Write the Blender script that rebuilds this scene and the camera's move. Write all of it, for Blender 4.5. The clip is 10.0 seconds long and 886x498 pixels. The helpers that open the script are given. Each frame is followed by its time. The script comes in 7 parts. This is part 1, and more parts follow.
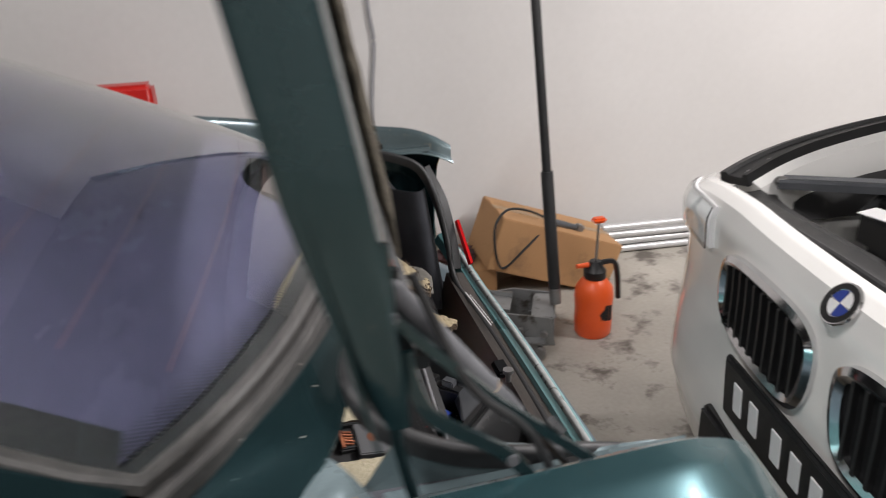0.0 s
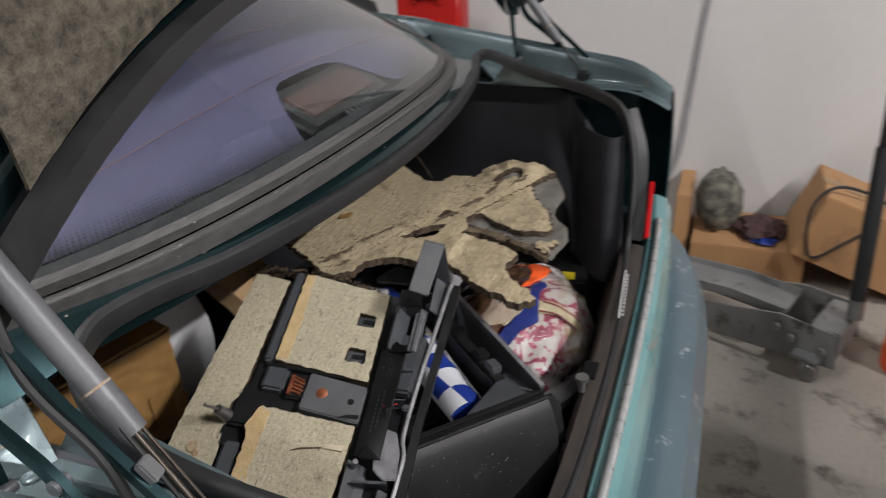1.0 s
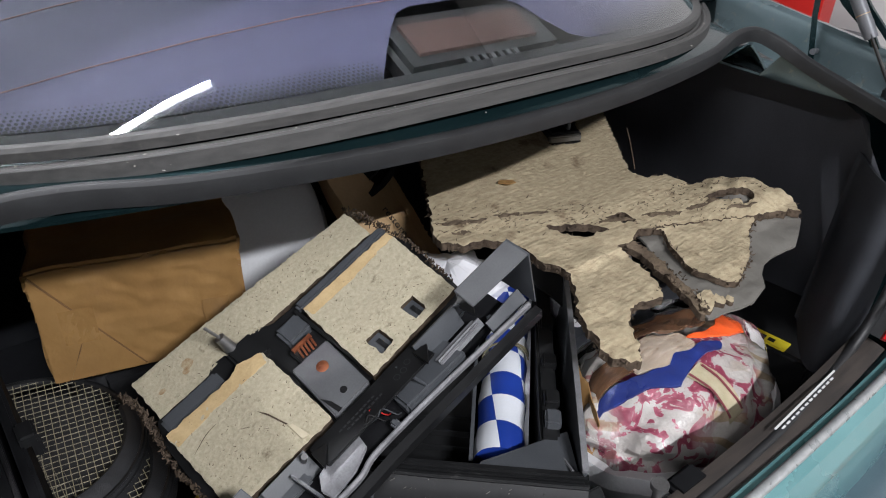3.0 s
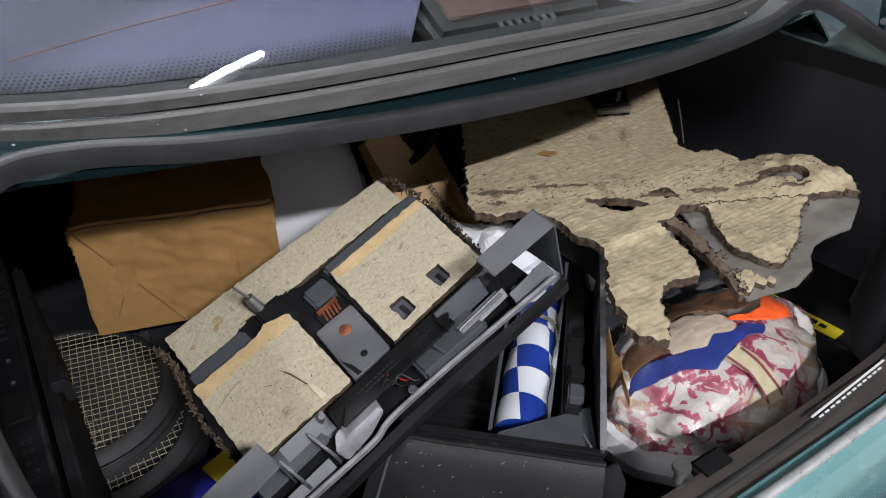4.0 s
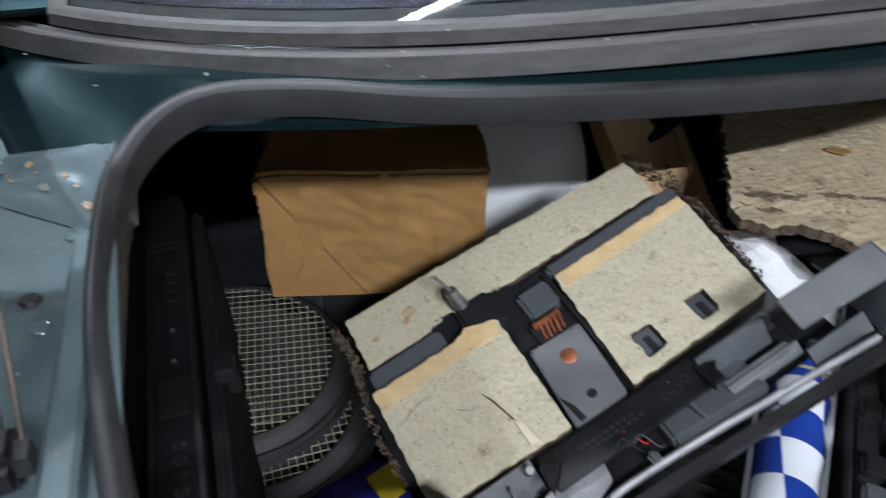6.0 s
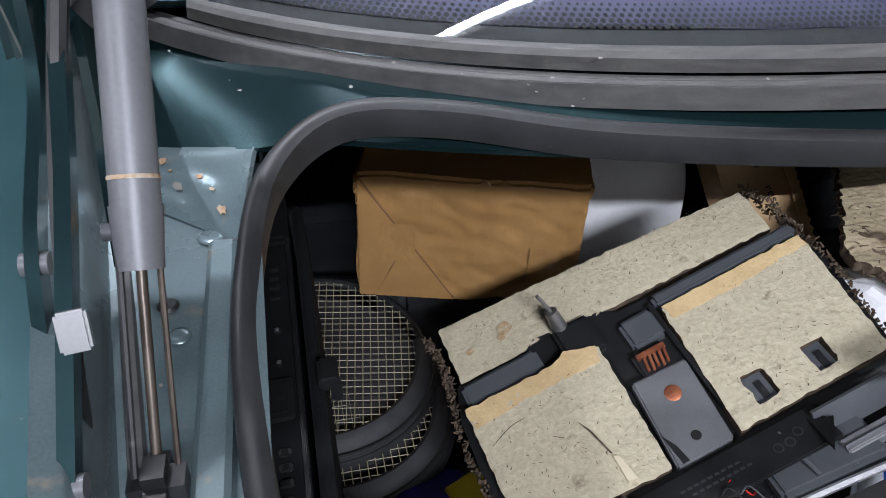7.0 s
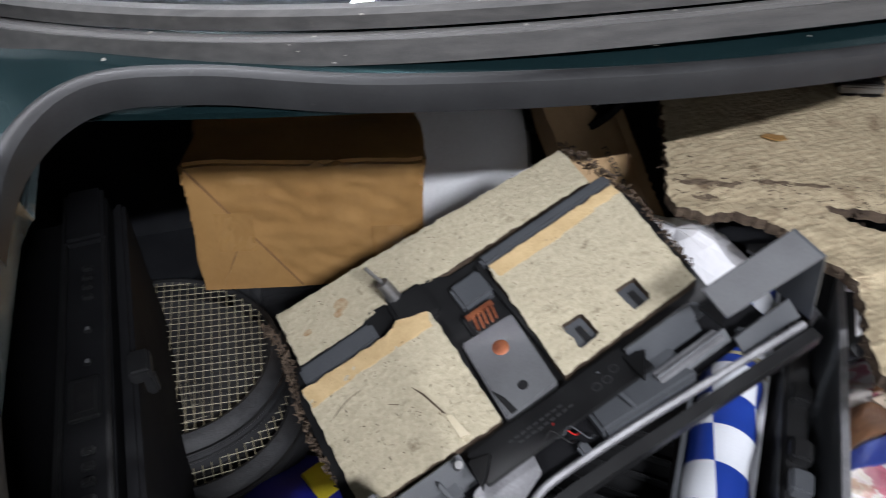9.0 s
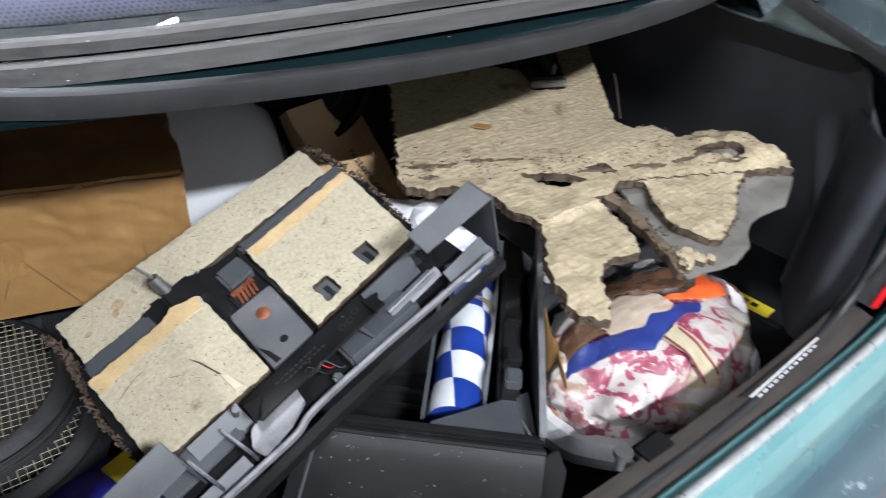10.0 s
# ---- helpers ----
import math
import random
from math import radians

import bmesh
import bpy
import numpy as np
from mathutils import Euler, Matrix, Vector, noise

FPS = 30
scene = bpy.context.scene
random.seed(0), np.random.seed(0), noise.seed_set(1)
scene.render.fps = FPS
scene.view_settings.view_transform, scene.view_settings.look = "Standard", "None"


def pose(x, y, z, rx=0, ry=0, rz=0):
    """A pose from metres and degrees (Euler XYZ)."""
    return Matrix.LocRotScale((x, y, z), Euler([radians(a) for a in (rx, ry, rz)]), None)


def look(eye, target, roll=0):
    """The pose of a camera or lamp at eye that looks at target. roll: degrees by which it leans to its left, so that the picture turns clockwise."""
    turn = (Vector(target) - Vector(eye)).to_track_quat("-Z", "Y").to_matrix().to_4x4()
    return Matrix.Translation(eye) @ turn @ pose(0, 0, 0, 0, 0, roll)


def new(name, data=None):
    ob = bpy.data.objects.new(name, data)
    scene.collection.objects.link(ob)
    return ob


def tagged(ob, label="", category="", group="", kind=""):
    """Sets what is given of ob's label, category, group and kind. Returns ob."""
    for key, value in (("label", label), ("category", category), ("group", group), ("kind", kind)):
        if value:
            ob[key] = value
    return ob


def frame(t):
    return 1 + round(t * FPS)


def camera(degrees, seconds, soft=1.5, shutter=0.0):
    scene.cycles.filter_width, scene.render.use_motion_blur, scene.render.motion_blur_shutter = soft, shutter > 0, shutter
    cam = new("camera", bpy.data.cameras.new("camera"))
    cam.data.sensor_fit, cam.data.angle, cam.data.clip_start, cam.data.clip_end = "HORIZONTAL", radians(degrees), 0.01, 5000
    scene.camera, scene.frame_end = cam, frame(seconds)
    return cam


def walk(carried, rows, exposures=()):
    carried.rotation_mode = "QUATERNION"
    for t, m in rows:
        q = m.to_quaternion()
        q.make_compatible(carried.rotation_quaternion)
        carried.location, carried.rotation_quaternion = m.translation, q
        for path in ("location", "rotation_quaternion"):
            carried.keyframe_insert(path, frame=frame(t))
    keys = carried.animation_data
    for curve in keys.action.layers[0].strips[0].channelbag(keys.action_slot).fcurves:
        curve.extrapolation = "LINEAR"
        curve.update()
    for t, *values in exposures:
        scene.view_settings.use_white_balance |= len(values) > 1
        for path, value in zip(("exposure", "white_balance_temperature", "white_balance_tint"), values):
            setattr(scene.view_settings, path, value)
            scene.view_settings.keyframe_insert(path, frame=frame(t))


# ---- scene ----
cam = camera(63.6, 10.0, 0.95, 0.4)
PATH = [
    (0, (0.297, 0.361, 1.316), (2.103, -0.025, 0.547), -2.6),
    (0.2, (0.361, 0.24, 1.288), (2.177, 0.033, 0.477), -2.5),
    (0.4, (0.41, 0.136, 1.278), (2.226, 0.15, 0.439), -2.1),
    (0.5, (0.432, 0.078, 1.273), (2.237, 0.225, 0.424), -2.4),
    (0.7, (0.455, 0.007, 1.259), (2.222, 0.355, 0.388), -2.6),
    (0.9, (0.486, -0.047, 1.253), (2.181, 0.527, 0.359), -2.9),
    (1, (0.502, -0.064, 1.259), (2.152, 0.601, 0.344), -2.8),
    (1.3, (0.563, -0.09, 1.246), (2.091, 0.799, 0.311), -2.3),
    (1.5, (0.6, -0.1, 1.247), (2.048, 0.897, 0.294), -2.0),
    (2, (0.703, -0.147, 1.246), (1.947, 1.077, 0.269), -1.3),
    (2.5, (0.766, -0.182, 1.239), (1.897, 1.136, 0.246), -0.1),
    (2.7, (0.778, -0.175, 1.224), (1.893, 1.144, 0.215), 1.3),
    (4, (0.823, -0.199, 1.213), (1.731, 1.202, 0.112), 1.1),
    (4.5, (0.851, -0.181, 1.165), (1.688, 1.227, 0.017), 0.5),
    (5, (0.885, -0.134, 1.127), (1.635, 1.295, -0.054), -0.1),
    (5.5, (0.867, -0.08, 1.128), (1.512, 1.385, -0.071), 0.7),
    (6, (0.826, -0.028, 1.149), (1.325, 1.486, -0.059), 1.1),
    (6.2, (0.808, -0.01, 1.153), (1.269, 1.509, -0.064), 1.7),
    (7.3, (0.785, 0.008, 1.162), (1.141, 1.524, -0.093), 3.4),
    (7.5, (0.789, 0.007, 1.16), (1.139, 1.522, -0.098), 3.3),
    (8, (0.815, 0.006, 1.148), (1.167, 1.512, -0.12), 2.7),
    (8.5, (0.844, 0.001, 1.14), (1.254, 1.496, -0.123), 2.2),
    (9, (0.854, -0.025, 1.145), (1.443, 1.433, -0.09), 2.8),
    (9.5, (0.86, -0.1, 1.174), (1.702, 1.271, -0.015), 4.0),
    (10, (0.846, -0.165, 1.176), (1.904, 1.102, 0.047), 4.9),
]
walk(cam, [(t, look(eye, target, roll)) for t, eye, target, roll in PATH], [(0.0, -0.42, 6500, 10), (1.0, -0.58, 6450, 9), (2.0, -0.42, 6150, 6), (2.5, -0.3, 6050, 7), (4.5, -0.18, 6100, 9), (5.5, -0.1, 6000, 8), (6.0, -0.1, 5700, 6), (7.5, -0.1, 5850, 11), (8.5, -0.1, 5950, 11), (9.0, -0.02, 5950, 9), (9.5, 0.12, 5850, 8), (10.0, 0.4, 5800, 6)])

# ---------- light ----------
world = bpy.data.worlds.new("garage_air")
scene.world = world
world.use_nodes = True
world.node_tree.nodes["Background"].inputs[0].default_value = (0.62, 0.68, 0.75, 1)
world.node_tree.nodes["Background"].inputs[1].default_value = 0.25

XC = 1.272          # centre line of the green car
WALL_X = 3.16       # inner face of the wall beside it


# ---------- materials ----------
def nodes_of(name):
    m = bpy.data.materials.new(name)
    m.use_nodes = True
    nt = m.node_tree
    return m, nt, nt.nodes["Principled BSDF"]


def mat(name, c1, c2=None, rough=0.6, metal=0.0, scale=30.0, fine=300.0, bump=0.15, mix=0.5, rvar=0.12, stretch=(1, 1, 1), coat=0.0, spec=0.5, spots=None, spot_scale=8.0, spot_at=0.62):
    """Two-scale procedural surface: broad variation, fine grain, bump, optional stains."""
    c2 = c2 or tuple(v * 0.7 for v in c1)
    m, nt, bsdf = nodes_of(name)
    N, L = nt.nodes.new, nt.links.new
    tc = N("ShaderNodeTexCoord")
    mp = N("ShaderNodeMapping")
    mp.inputs["Scale"].default_value = stretch
    L(tc.outputs["Object"], mp.inputs[0])
    n1, n2 = N("ShaderNodeTexNoise"), N("ShaderNodeTexNoise")
    n1.inputs["Scale"].default_value, n1.inputs["Detail"].default_value = scale, 6
    n2.inputs["Scale"].default_value, n2.inputs["Detail"].default_value = fine, 3
    L(mp.outputs[0], n1.inputs["Vector"])
    L(mp.outputs[0], n2.inputs["Vector"])
    add = N("ShaderNodeMath")
    add.operation = "MULTIPLY_ADD"
    add.inputs[1].default_value = 0.4
    L(n2.outputs["Fac"], add.inputs[0])
    L(n1.outputs["Fac"], add.inputs[2])
    ramp = N("ShaderNodeValToRGB")
    ramp.color_ramp.elements[0].position, ramp.color_ramp.elements[1].position = 0.7 - mix * 0.5, 0.7 + mix * 0.5
    ramp.color_ramp.elements[0].color, ramp.color_ramp.elements[1].color = (*c2, 1), (*c1, 1)
    L(add.outputs[0], ramp.inputs[0])
    col = ramp.outputs[0]
    if spots:
        n3 = N("ShaderNodeTexNoise")
        n3.inputs["Scale"].default_value, n3.inputs["Detail"].default_value = spot_scale, 9
        n3.inputs["Roughness"].default_value = 0.65
        L(tc.outputs["Object"], n3.inputs["Vector"])
        r3 = N("ShaderNodeValToRGB")
        r3.color_ramp.elements[0].position, r3.color_ramp.elements[1].position = spot_at - 0.05, spot_at + 0.06
        L(n3.outputs["Fac"], r3.inputs[0])
        mx = N("ShaderNodeMix")
        mx.data_type = "RGBA"
        mx.inputs["B"].default_value = (*spots, 1)
        L(r3.outputs[0], mx.inputs["Factor"])
        L(col, mx.inputs["A"])
        col = mx.outputs["Result"]
    L(col, bsdf.inputs["Base Color"])
    rr = N("ShaderNodeMapRange")
    rr.inputs["To Min"].default_value, rr.inputs["To Max"].default_value = max(0.02, rough - rvar), min(1, rough + rvar)
    L(n1.outputs["Fac"], rr.inputs[0])
    L(rr.outputs[0], bsdf.inputs["Roughness"])
    bsdf.inputs["Metallic"].default_value = metal
    bsdf.inputs["Specular IOR Level"].default_value = spec
    bsdf.inputs["Coat Weight"].default_value = coat
    bsdf.inputs["Coat Roughness"].default_value = 0.06
    if bump:
        bp = N("ShaderNodeBump")
        bp.inputs["Strength"].default_value, bp.inputs["Distance"].default_value = bump, 0.004
        L(add.outputs[0], bp.inputs["Height"])
        L(bp.outputs[0], bsdf.inputs["Normal"])
    return m


# one car paint in several tones: bright and dark reflections put into the colour
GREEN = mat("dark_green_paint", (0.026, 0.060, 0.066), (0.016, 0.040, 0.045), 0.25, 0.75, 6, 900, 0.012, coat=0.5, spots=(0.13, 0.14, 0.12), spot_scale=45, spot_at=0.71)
LITFADED = mat("lit_faded_green_paint", (0.185, 0.238, 0.252), (0.070, 0.106, 0.116), 0.26, 0.40, 8, 700, 0.03, mix=0.9, coat=0.3, spots=(0.26, 0.25, 0.21), spot_scale=42, spot_at=0.655)
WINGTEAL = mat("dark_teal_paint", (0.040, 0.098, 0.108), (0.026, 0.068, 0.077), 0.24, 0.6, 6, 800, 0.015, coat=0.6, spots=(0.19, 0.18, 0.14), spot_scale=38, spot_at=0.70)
TEAL = mat("lit_worn_teal_paint", (0.19, 0.40, 0.41), (0.13, 0.30, 0.31), 0.28, 0.35, 5, 700, 0.02, coat=0.9, spots=(0.30, 0.44, 0.44), spot_scale=60, spot_at=0.70)
WORNGLINT = mat("worn_edge_with_glint", (0.55, 0.56, 0.56), (0.34, 0.36, 0.36), 0.3, 0.5, 60, 400, 0.05)
SEAM = mat("torn_felt_edge", (0.20, 0.155, 0.105), (0.08, 0.06, 0.045), 1.0, 0, 80, 500, 0.8, spec=0.05)
BUMPER = mat("scratched_slate_bumper", (0.105, 0.150, 0.178), (0.072, 0.110, 0.132), 0.42, 0.2, 5, 500, 0.04, coat=0.3, spots=(0.36, 0.40, 0.41), spot_scale=26, spot_at=0.64)
RUBBER = mat("black_rubber", (0.022, 0.023, 0.024), (0.012, 0.012, 0.013), 0.5, 0, 40, 600, 0.06, spots=(0.09, 0.09, 0.085), spot_scale=60, spot_at=0.72)
TRIMGREY = mat("weathered_grey_trim", (0.085, 0.082, 0.078), (0.026, 0.026, 0.026), 0.55, 0, 30, 500, 0.12, mix=0.8, stretch=(0.12, 6, 6), spots=(0.11, 0.105, 0.09), spot_scale=80, spot_at=0.69)
BLACKPL = mat("black_plastic", (0.011, 0.0115, 0.012), (0.006, 0.006, 0.0065), 0.46, 0, 30, 700, 0.05)
DARKPL = mat("matt_black_plastic", (0.010, 0.0105, 0.0115), (0.006, 0.006, 0.007), 0.75, 0, 30, 700, 0.08, spec=0.1)
GREYPL = mat("grey_plastic", (0.078, 0.083, 0.091), (0.055, 0.059, 0.065), 0.36, 0, 20, 600, 0.06)
SILVER = mat("silver_grey_plastic", (0.25, 0.25, 0.26), (0.13, 0.13, 0.137), 0.36, 0.1, 60, 500, 0.08)
TRAYBLACK = mat("dusty_black_plastic", (0.013, 0.0135, 0.014), (0.008, 0.008, 0.0085), 0.48, 0, 14, 300, 0.05, spec=0.3, spots=(0.042, 0.041, 0.040), spot_scale=55, spot_at=0.68)
PALEPL = mat("pale_grey_plastic", (0.14, 0.145, 0.15), (0.10, 0.10, 0.105), 0.33, 0.1, 20, 600, 0.03)
CARPET = mat("black_carpet", (0.048, 0.051, 0.058), (0.024, 0.025, 0.029), 0.95, 0, 12, 900, 0.5, spec=0.15)
LINING = mat("dusty_felt_lining", (0.092, 0.095, 0.108), (0.048, 0.050, 0.058), 0.95, 0, 9, 700, 0.5, mix=0.9, spec=0.2, stretch=(1, 1, 0.4))
LIDFELT = mat("grey_brown_lining", (0.155, 0.138, 0.108), (0.055, 0.048, 0.04), 0.95, 0, 105, 600, 0.8, mix=0.4, spec=0.1)
FOAM = mat("pressed_fibre_foam", (0.58, 0.525, 0.385), (0.36, 0.315, 0.215), 0.95, 0, 260, 1500, 0.55, mix=0.9, spec=0.1, spots=(0.24, 0.20, 0.135), spot_scale=60, spot_at=0.655)
FOAMSTAIN = mat("brown_foam_stain", (0.33, 0.215, 0.115), (0.50, 0.42, 0.28), 0.95, 0, 200, 900, 0.5, mix=0.4, spec=0.1)
TORN = mat("cream_tear", (0.62, 0.55, 0.40), (0.5, 0.44, 0.3), 0.9, 0, 60, 300, 0.2)
FOAMEDGE = mat("yellowed_foam", (0.62, 0.47, 0.255), (0.48, 0.35, 0.18), 0.95, 0, 70, 400, 0.4, spec=0.1)
FELT = mat("brown_underlay_felt", (0.53, 0.45, 0.30), (0.275, 0.215, 0.135), 0.97, 0, 120, 1000, 0.6, mix=0.9, spec=0.08, stretch=(0.8, 1.3, 1), spots=(0.20, 0.15, 0.095), spot_scale=22, spot_at=0.63)
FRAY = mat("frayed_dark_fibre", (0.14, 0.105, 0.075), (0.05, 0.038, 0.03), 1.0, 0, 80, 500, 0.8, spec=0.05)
KRAFT = mat("brown_wrapping_paper", (0.35, 0.205, 0.075), (0.23, 0.125, 0.043), 0.33, 0, 16, 70, 0.6, mix=0.9, coat=0.3)
TAPE = mat("clear_tape_on_paper", (0.35, 0.205, 0.075), (0.23, 0.125, 0.043), 0.14, 0, 16, 90, 0.6, mix=0.9, coat=0.8)
CREASE = mat("shaded_paper_crease", (0.17, 0.09, 0.035), (0.11, 0.06, 0.025), 0.6, 0, 16, 90, 0.3)
HEATWIRE = mat("brown_heating_wire", (0.10, 0.035, 0.03), (0.07, 0.025, 0.02), 0.6, 0, 20, 300, 0.0)
FILMBROWN = mat("brown_film_reflection", (0.20, 0.105, 0.055), (0.05, 0.028, 0.02), 0.16, 0, 14, 90, 0.3, mix=0.5, coat=0.8, stretch=(1, 3, 1))
# brown streaks paint the brownish reflection on black plastic
SILLBROWN = mat("black_sill_brown_reflection", (0.060, 0.048, 0.040), (0.018, 0.017, 0.017), 0.5, 0, 14, 300, 0.15, mix=0.6, stretch=(1, 9, 9))
PALEWRAP = mat("pale_wrapper", (0.52, 0.45, 0.37), (0.38, 0.29, 0.21), 0.3, 0, 34, 300, 0.5, mix=0.6, coat=0.5, stretch=(1, 4, 1))
BANDBLUE = mat("dark_blue_print", (0.014, 0.032, 0.19), (0.022, 0.030, 0.12), 0.3, 0, 20, 300, 0.2, mix=0.6, coat=0.4)
CREAMCLOTH = mat("cream_woven_band", (0.40, 0.36, 0.25), (0.31, 0.28, 0.17), 0.75, 0, 60, 500, 0.3)
REDCORD = mat("dark_red_thread", (0.20, 0.035, 0.045), (0.12, 0.02, 0.03), 0.7, 0, 200, 900, 0.3)
KRAFTBAG = mat("kraft_bag_paper", (0.44, 0.30, 0.16), (0.36, 0.24, 0.12), 0.7, 0, 20, 200, 0.3)
CARTON = mat("carton_board", (0.46, 0.26, 0.12), (0.38, 0.21, 0.095), 0.8, 0, 4, 150, 0.1, spots=(0.28, 0.16, 0.08), spot_scale=5)
WHITEPL = mat("white_plastic", (0.54, 0.55, 0.56), (0.43, 0.43, 0.44), 0.35, 0, 6, 300, 0.02)
PAPER = mat("white_paper", (0.75, 0.75, 0.77), (0.66, 0.66, 0.69), 0.6, 0, 8, 200, 0.1)
BAGWHITE = mat("thin_white_bag", (0.72, 0.72, 0.73), (0.58, 0.58, 0.59), 0.4, 0, 25, 300, 0.4)
BLUE = mat("blue_fabric", (0.018, 0.022, 0.40), (0.011, 0.013, 0.26), 0.6, 0, 25, 800, 0.2)
MATGREY = mat("grey_rubber_backing", (0.175, 0.165, 0.145), (0.125, 0.118, 0.104), 0.5, 0, 12, 300, 0.06, spots=(0.23, 0.215, 0.18), spot_scale=40, spot_at=0.68)
FLAGBLUE = mat("blue_print", (0.018, 0.05, 0.30), (0.013, 0.035, 0.24), 0.35, 0, 15, 500, 0.03)
FLAGWHITE = mat("white_print", (0.72, 0.74, 0.78), (0.62, 0.64, 0.68), 0.35, 0, 15, 500, 0.03)
YELLOW = mat("yellow_label", (0.75, 0.62, 0.03), (0.62, 0.5, 0.02), 0.45, 0, 20, 300, 0.02)
RED = mat("red_plastic", (0.55, 0.02, 0.015), (0.42, 0.015, 0.012), 0.35, 0, 6, 300, 0.02)
REDLENS = mat("red_lamp_lens", (0.62, 0.012, 0.015), (0.5, 0.01, 0.012), 0.12, 0, 10, 300, 0.02, coat=0.6)
ORANGE = mat("orange_plastic", (0.90, 0.13, 0.025), (0.80, 0.10, 0.02), 0.35, 0, 9, 300, 0.02)
STEEL = mat("worn_steel", (0.36, 0.36, 0.36), (0.22, 0.215, 0.21), 0.42, 0.85, 18, 400, 0.06, spots=(0.16, 0.11, 0.07), spot_scale=24, spot_at=0.68)
JACKGREY = mat("grey_jack_paint", (0.27, 0.275, 0.275), (0.18, 0.18, 0.18), 0.48, 0.3, 10, 300, 0.05, spots=(0.07, 0.06, 0.05), spot_scale=15)
STRUTGREY = mat("strut_grey_paint", (0.15, 0.154, 0.165), (0.105, 0.108, 0.116), 0.45, 0.2, 20, 500, 0.05)
RUSTROD = mat("tarnished_rod", (0.13, 0.11, 0.09), (0.05, 0.04, 0.033), 0.4, 0.7, 30, 300, 0.03, stretch=(4, 0.5, 0.5))
CHROME = mat("chrome", (0.75, 0.75, 0.76), (0.62, 0.62, 0.63), 0.12, 1.0, 12, 300, 0.0, rvar=0.05)
COPPER = mat("copper_contacts", (0.45, 0.16, 0.07), (0.22, 0.07, 0.04), 0.45, 0.6, 90, 500, 0.2)
WHITECAR = mat("white_car_paint", (0.74, 0.735, 0.71), (0.70, 0.695, 0.67), 0.22, 0, 4, 300, 0.0, coat=0.8)
CONCRETE = mat("stained_concrete", (0.44, 0.41, 0.36), (0.29, 0.27, 0.235), 0.6, 0, 2.6, 60, 0.15, mix=0.6, spots=(0.12, 0.105, 0.09), spot_scale=6.5, spot_at=0.585)
PLASTER = mat("painted_plaster", (0.60, 0.585, 0.57), (0.53, 0.515, 0.50), 0.75, 0, 1.2, 40, 0.06, mix=0.8, spots=(0.46, 0.435, 0.41), spot_scale=2.2, spot_at=0.72)
STRING = mat("racket_string", (0.31, 0.275, 0.175), (0.22, 0.195, 0.12), 0.5, 0, 50, 400, 0.0)
NYLON = mat("black_nylon", (0.022, 0.023, 0.025), (0.012, 0.012, 0.013), 0.6, 0, 60, 900, 0.3)
LETTER = mat("white_lettering", (0.75, 0.75, 0.75), (0.68, 0.68, 0.68), 0.4, 0, 20, 300, 0.0)
GREYPRINT = mat("grey_moulded_print", (0.035, 0.036, 0.038), (0.028, 0.028, 0.03), 0.5, 0, 20, 300, 0.0)
SEATCLOTH = mat("grey_seat_cloth", (0.05, 0.05, 0.056), (0.03, 0.03, 0.034), 0.9, 0, 20, 500, 0.3)
SHELFGREY = mat("dusty_grey_shelf", (0.24, 0.235, 0.225), (0.14, 0.137, 0.13), 0.9, 0, 8, 400, 0.2, mix=0.9, spec=0.2)
FILM = mat("purple_window_film", (0.036, 0.034, 0.062), (0.021, 0.0205, 0.038), 0.6, 0, 3, 40, 0.04, stretch=(0.5, 2, 2), spots=(0.050, 0.050, 0.074), spot_scale=3.0, spot_at=0.62, spec=0.2)
LAMPBROWN = mat("brown_lamp_lens", (0.045, 0.026, 0.022), (0.028, 0.016, 0.014), 0.45, 0, 10, 300, 0.02)
FRIT = mat("black_window_border", (0.007, 0.007, 0.008), (0.012, 0.012, 0.012), 0.7, 0, 200, 900, 0.0, spec=0.15)


def knit(m, scale, amount):
    """Crossed ridges in a surface's relief."""
    nt = m.node_tree
    N, L = nt.nodes.new, nt.links.new
    bp = next(n for n in nt.nodes if n.type == "BUMP")
    old = bp.inputs["Height"].links[0].from_socket
    tc = next(n for n in nt.nodes if n.type == "TEX_COORD")
    acc = old
    for way, k in (("X", 0.6), ("Y", 1.0)):
        w = N("ShaderNodeTexWave")
        w.bands_direction = way
        w.inputs["Scale"].default_value, w.inputs["Distortion"].default_value = scale * k, 3.0
        w.inputs["Detail"].default_value, w.inputs["Detail Scale"].default_value = 2, 2.5
        L(tc.outputs["Object"], w.inputs["Vector"])
        a = N("ShaderNodeMath")
        a.operation = "MULTIPLY_ADD"
        a.inputs[1].default_value = amount
        L(w.outputs["Fac"], a.inputs[0])
        L(acc, a.inputs[2])
        acc = a.outputs[0]
    L(acc, bp.inputs["Height"])


knit(FELT, 46, 0.13)


CEILING = mat("dark_roof_sheet", (0.085, 0.085, 0.09), (0.05, 0.05, 0.052), 0.6, 0.2, 3, 60, 0.05)
RUST = mat("rust_stain", (0.30, 0.17, 0.08), (0.42, 0.36, 0.28), 0.85, 0, 90, 500, 0.4, mix=0.3)
SPECK = mat("pale_dirt", (0.26, 0.25, 0.23), (0.15, 0.14, 0.12), 0.9, 0, 60, 300, 0.1)


def glassy(name, tint=(1, 1, 1), rough=0.0, ior=1.45):
    m, nt, bsdf = nodes_of(name)
    bsdf.inputs["Base Color"].default_value = (*tint, 1)
    bsdf.inputs["Transmission Weight"].default_value = 1
    bsdf.inputs["Roughness"].default_value = rough
    bsdf.inputs["IOR"].default_value = ior
    return m


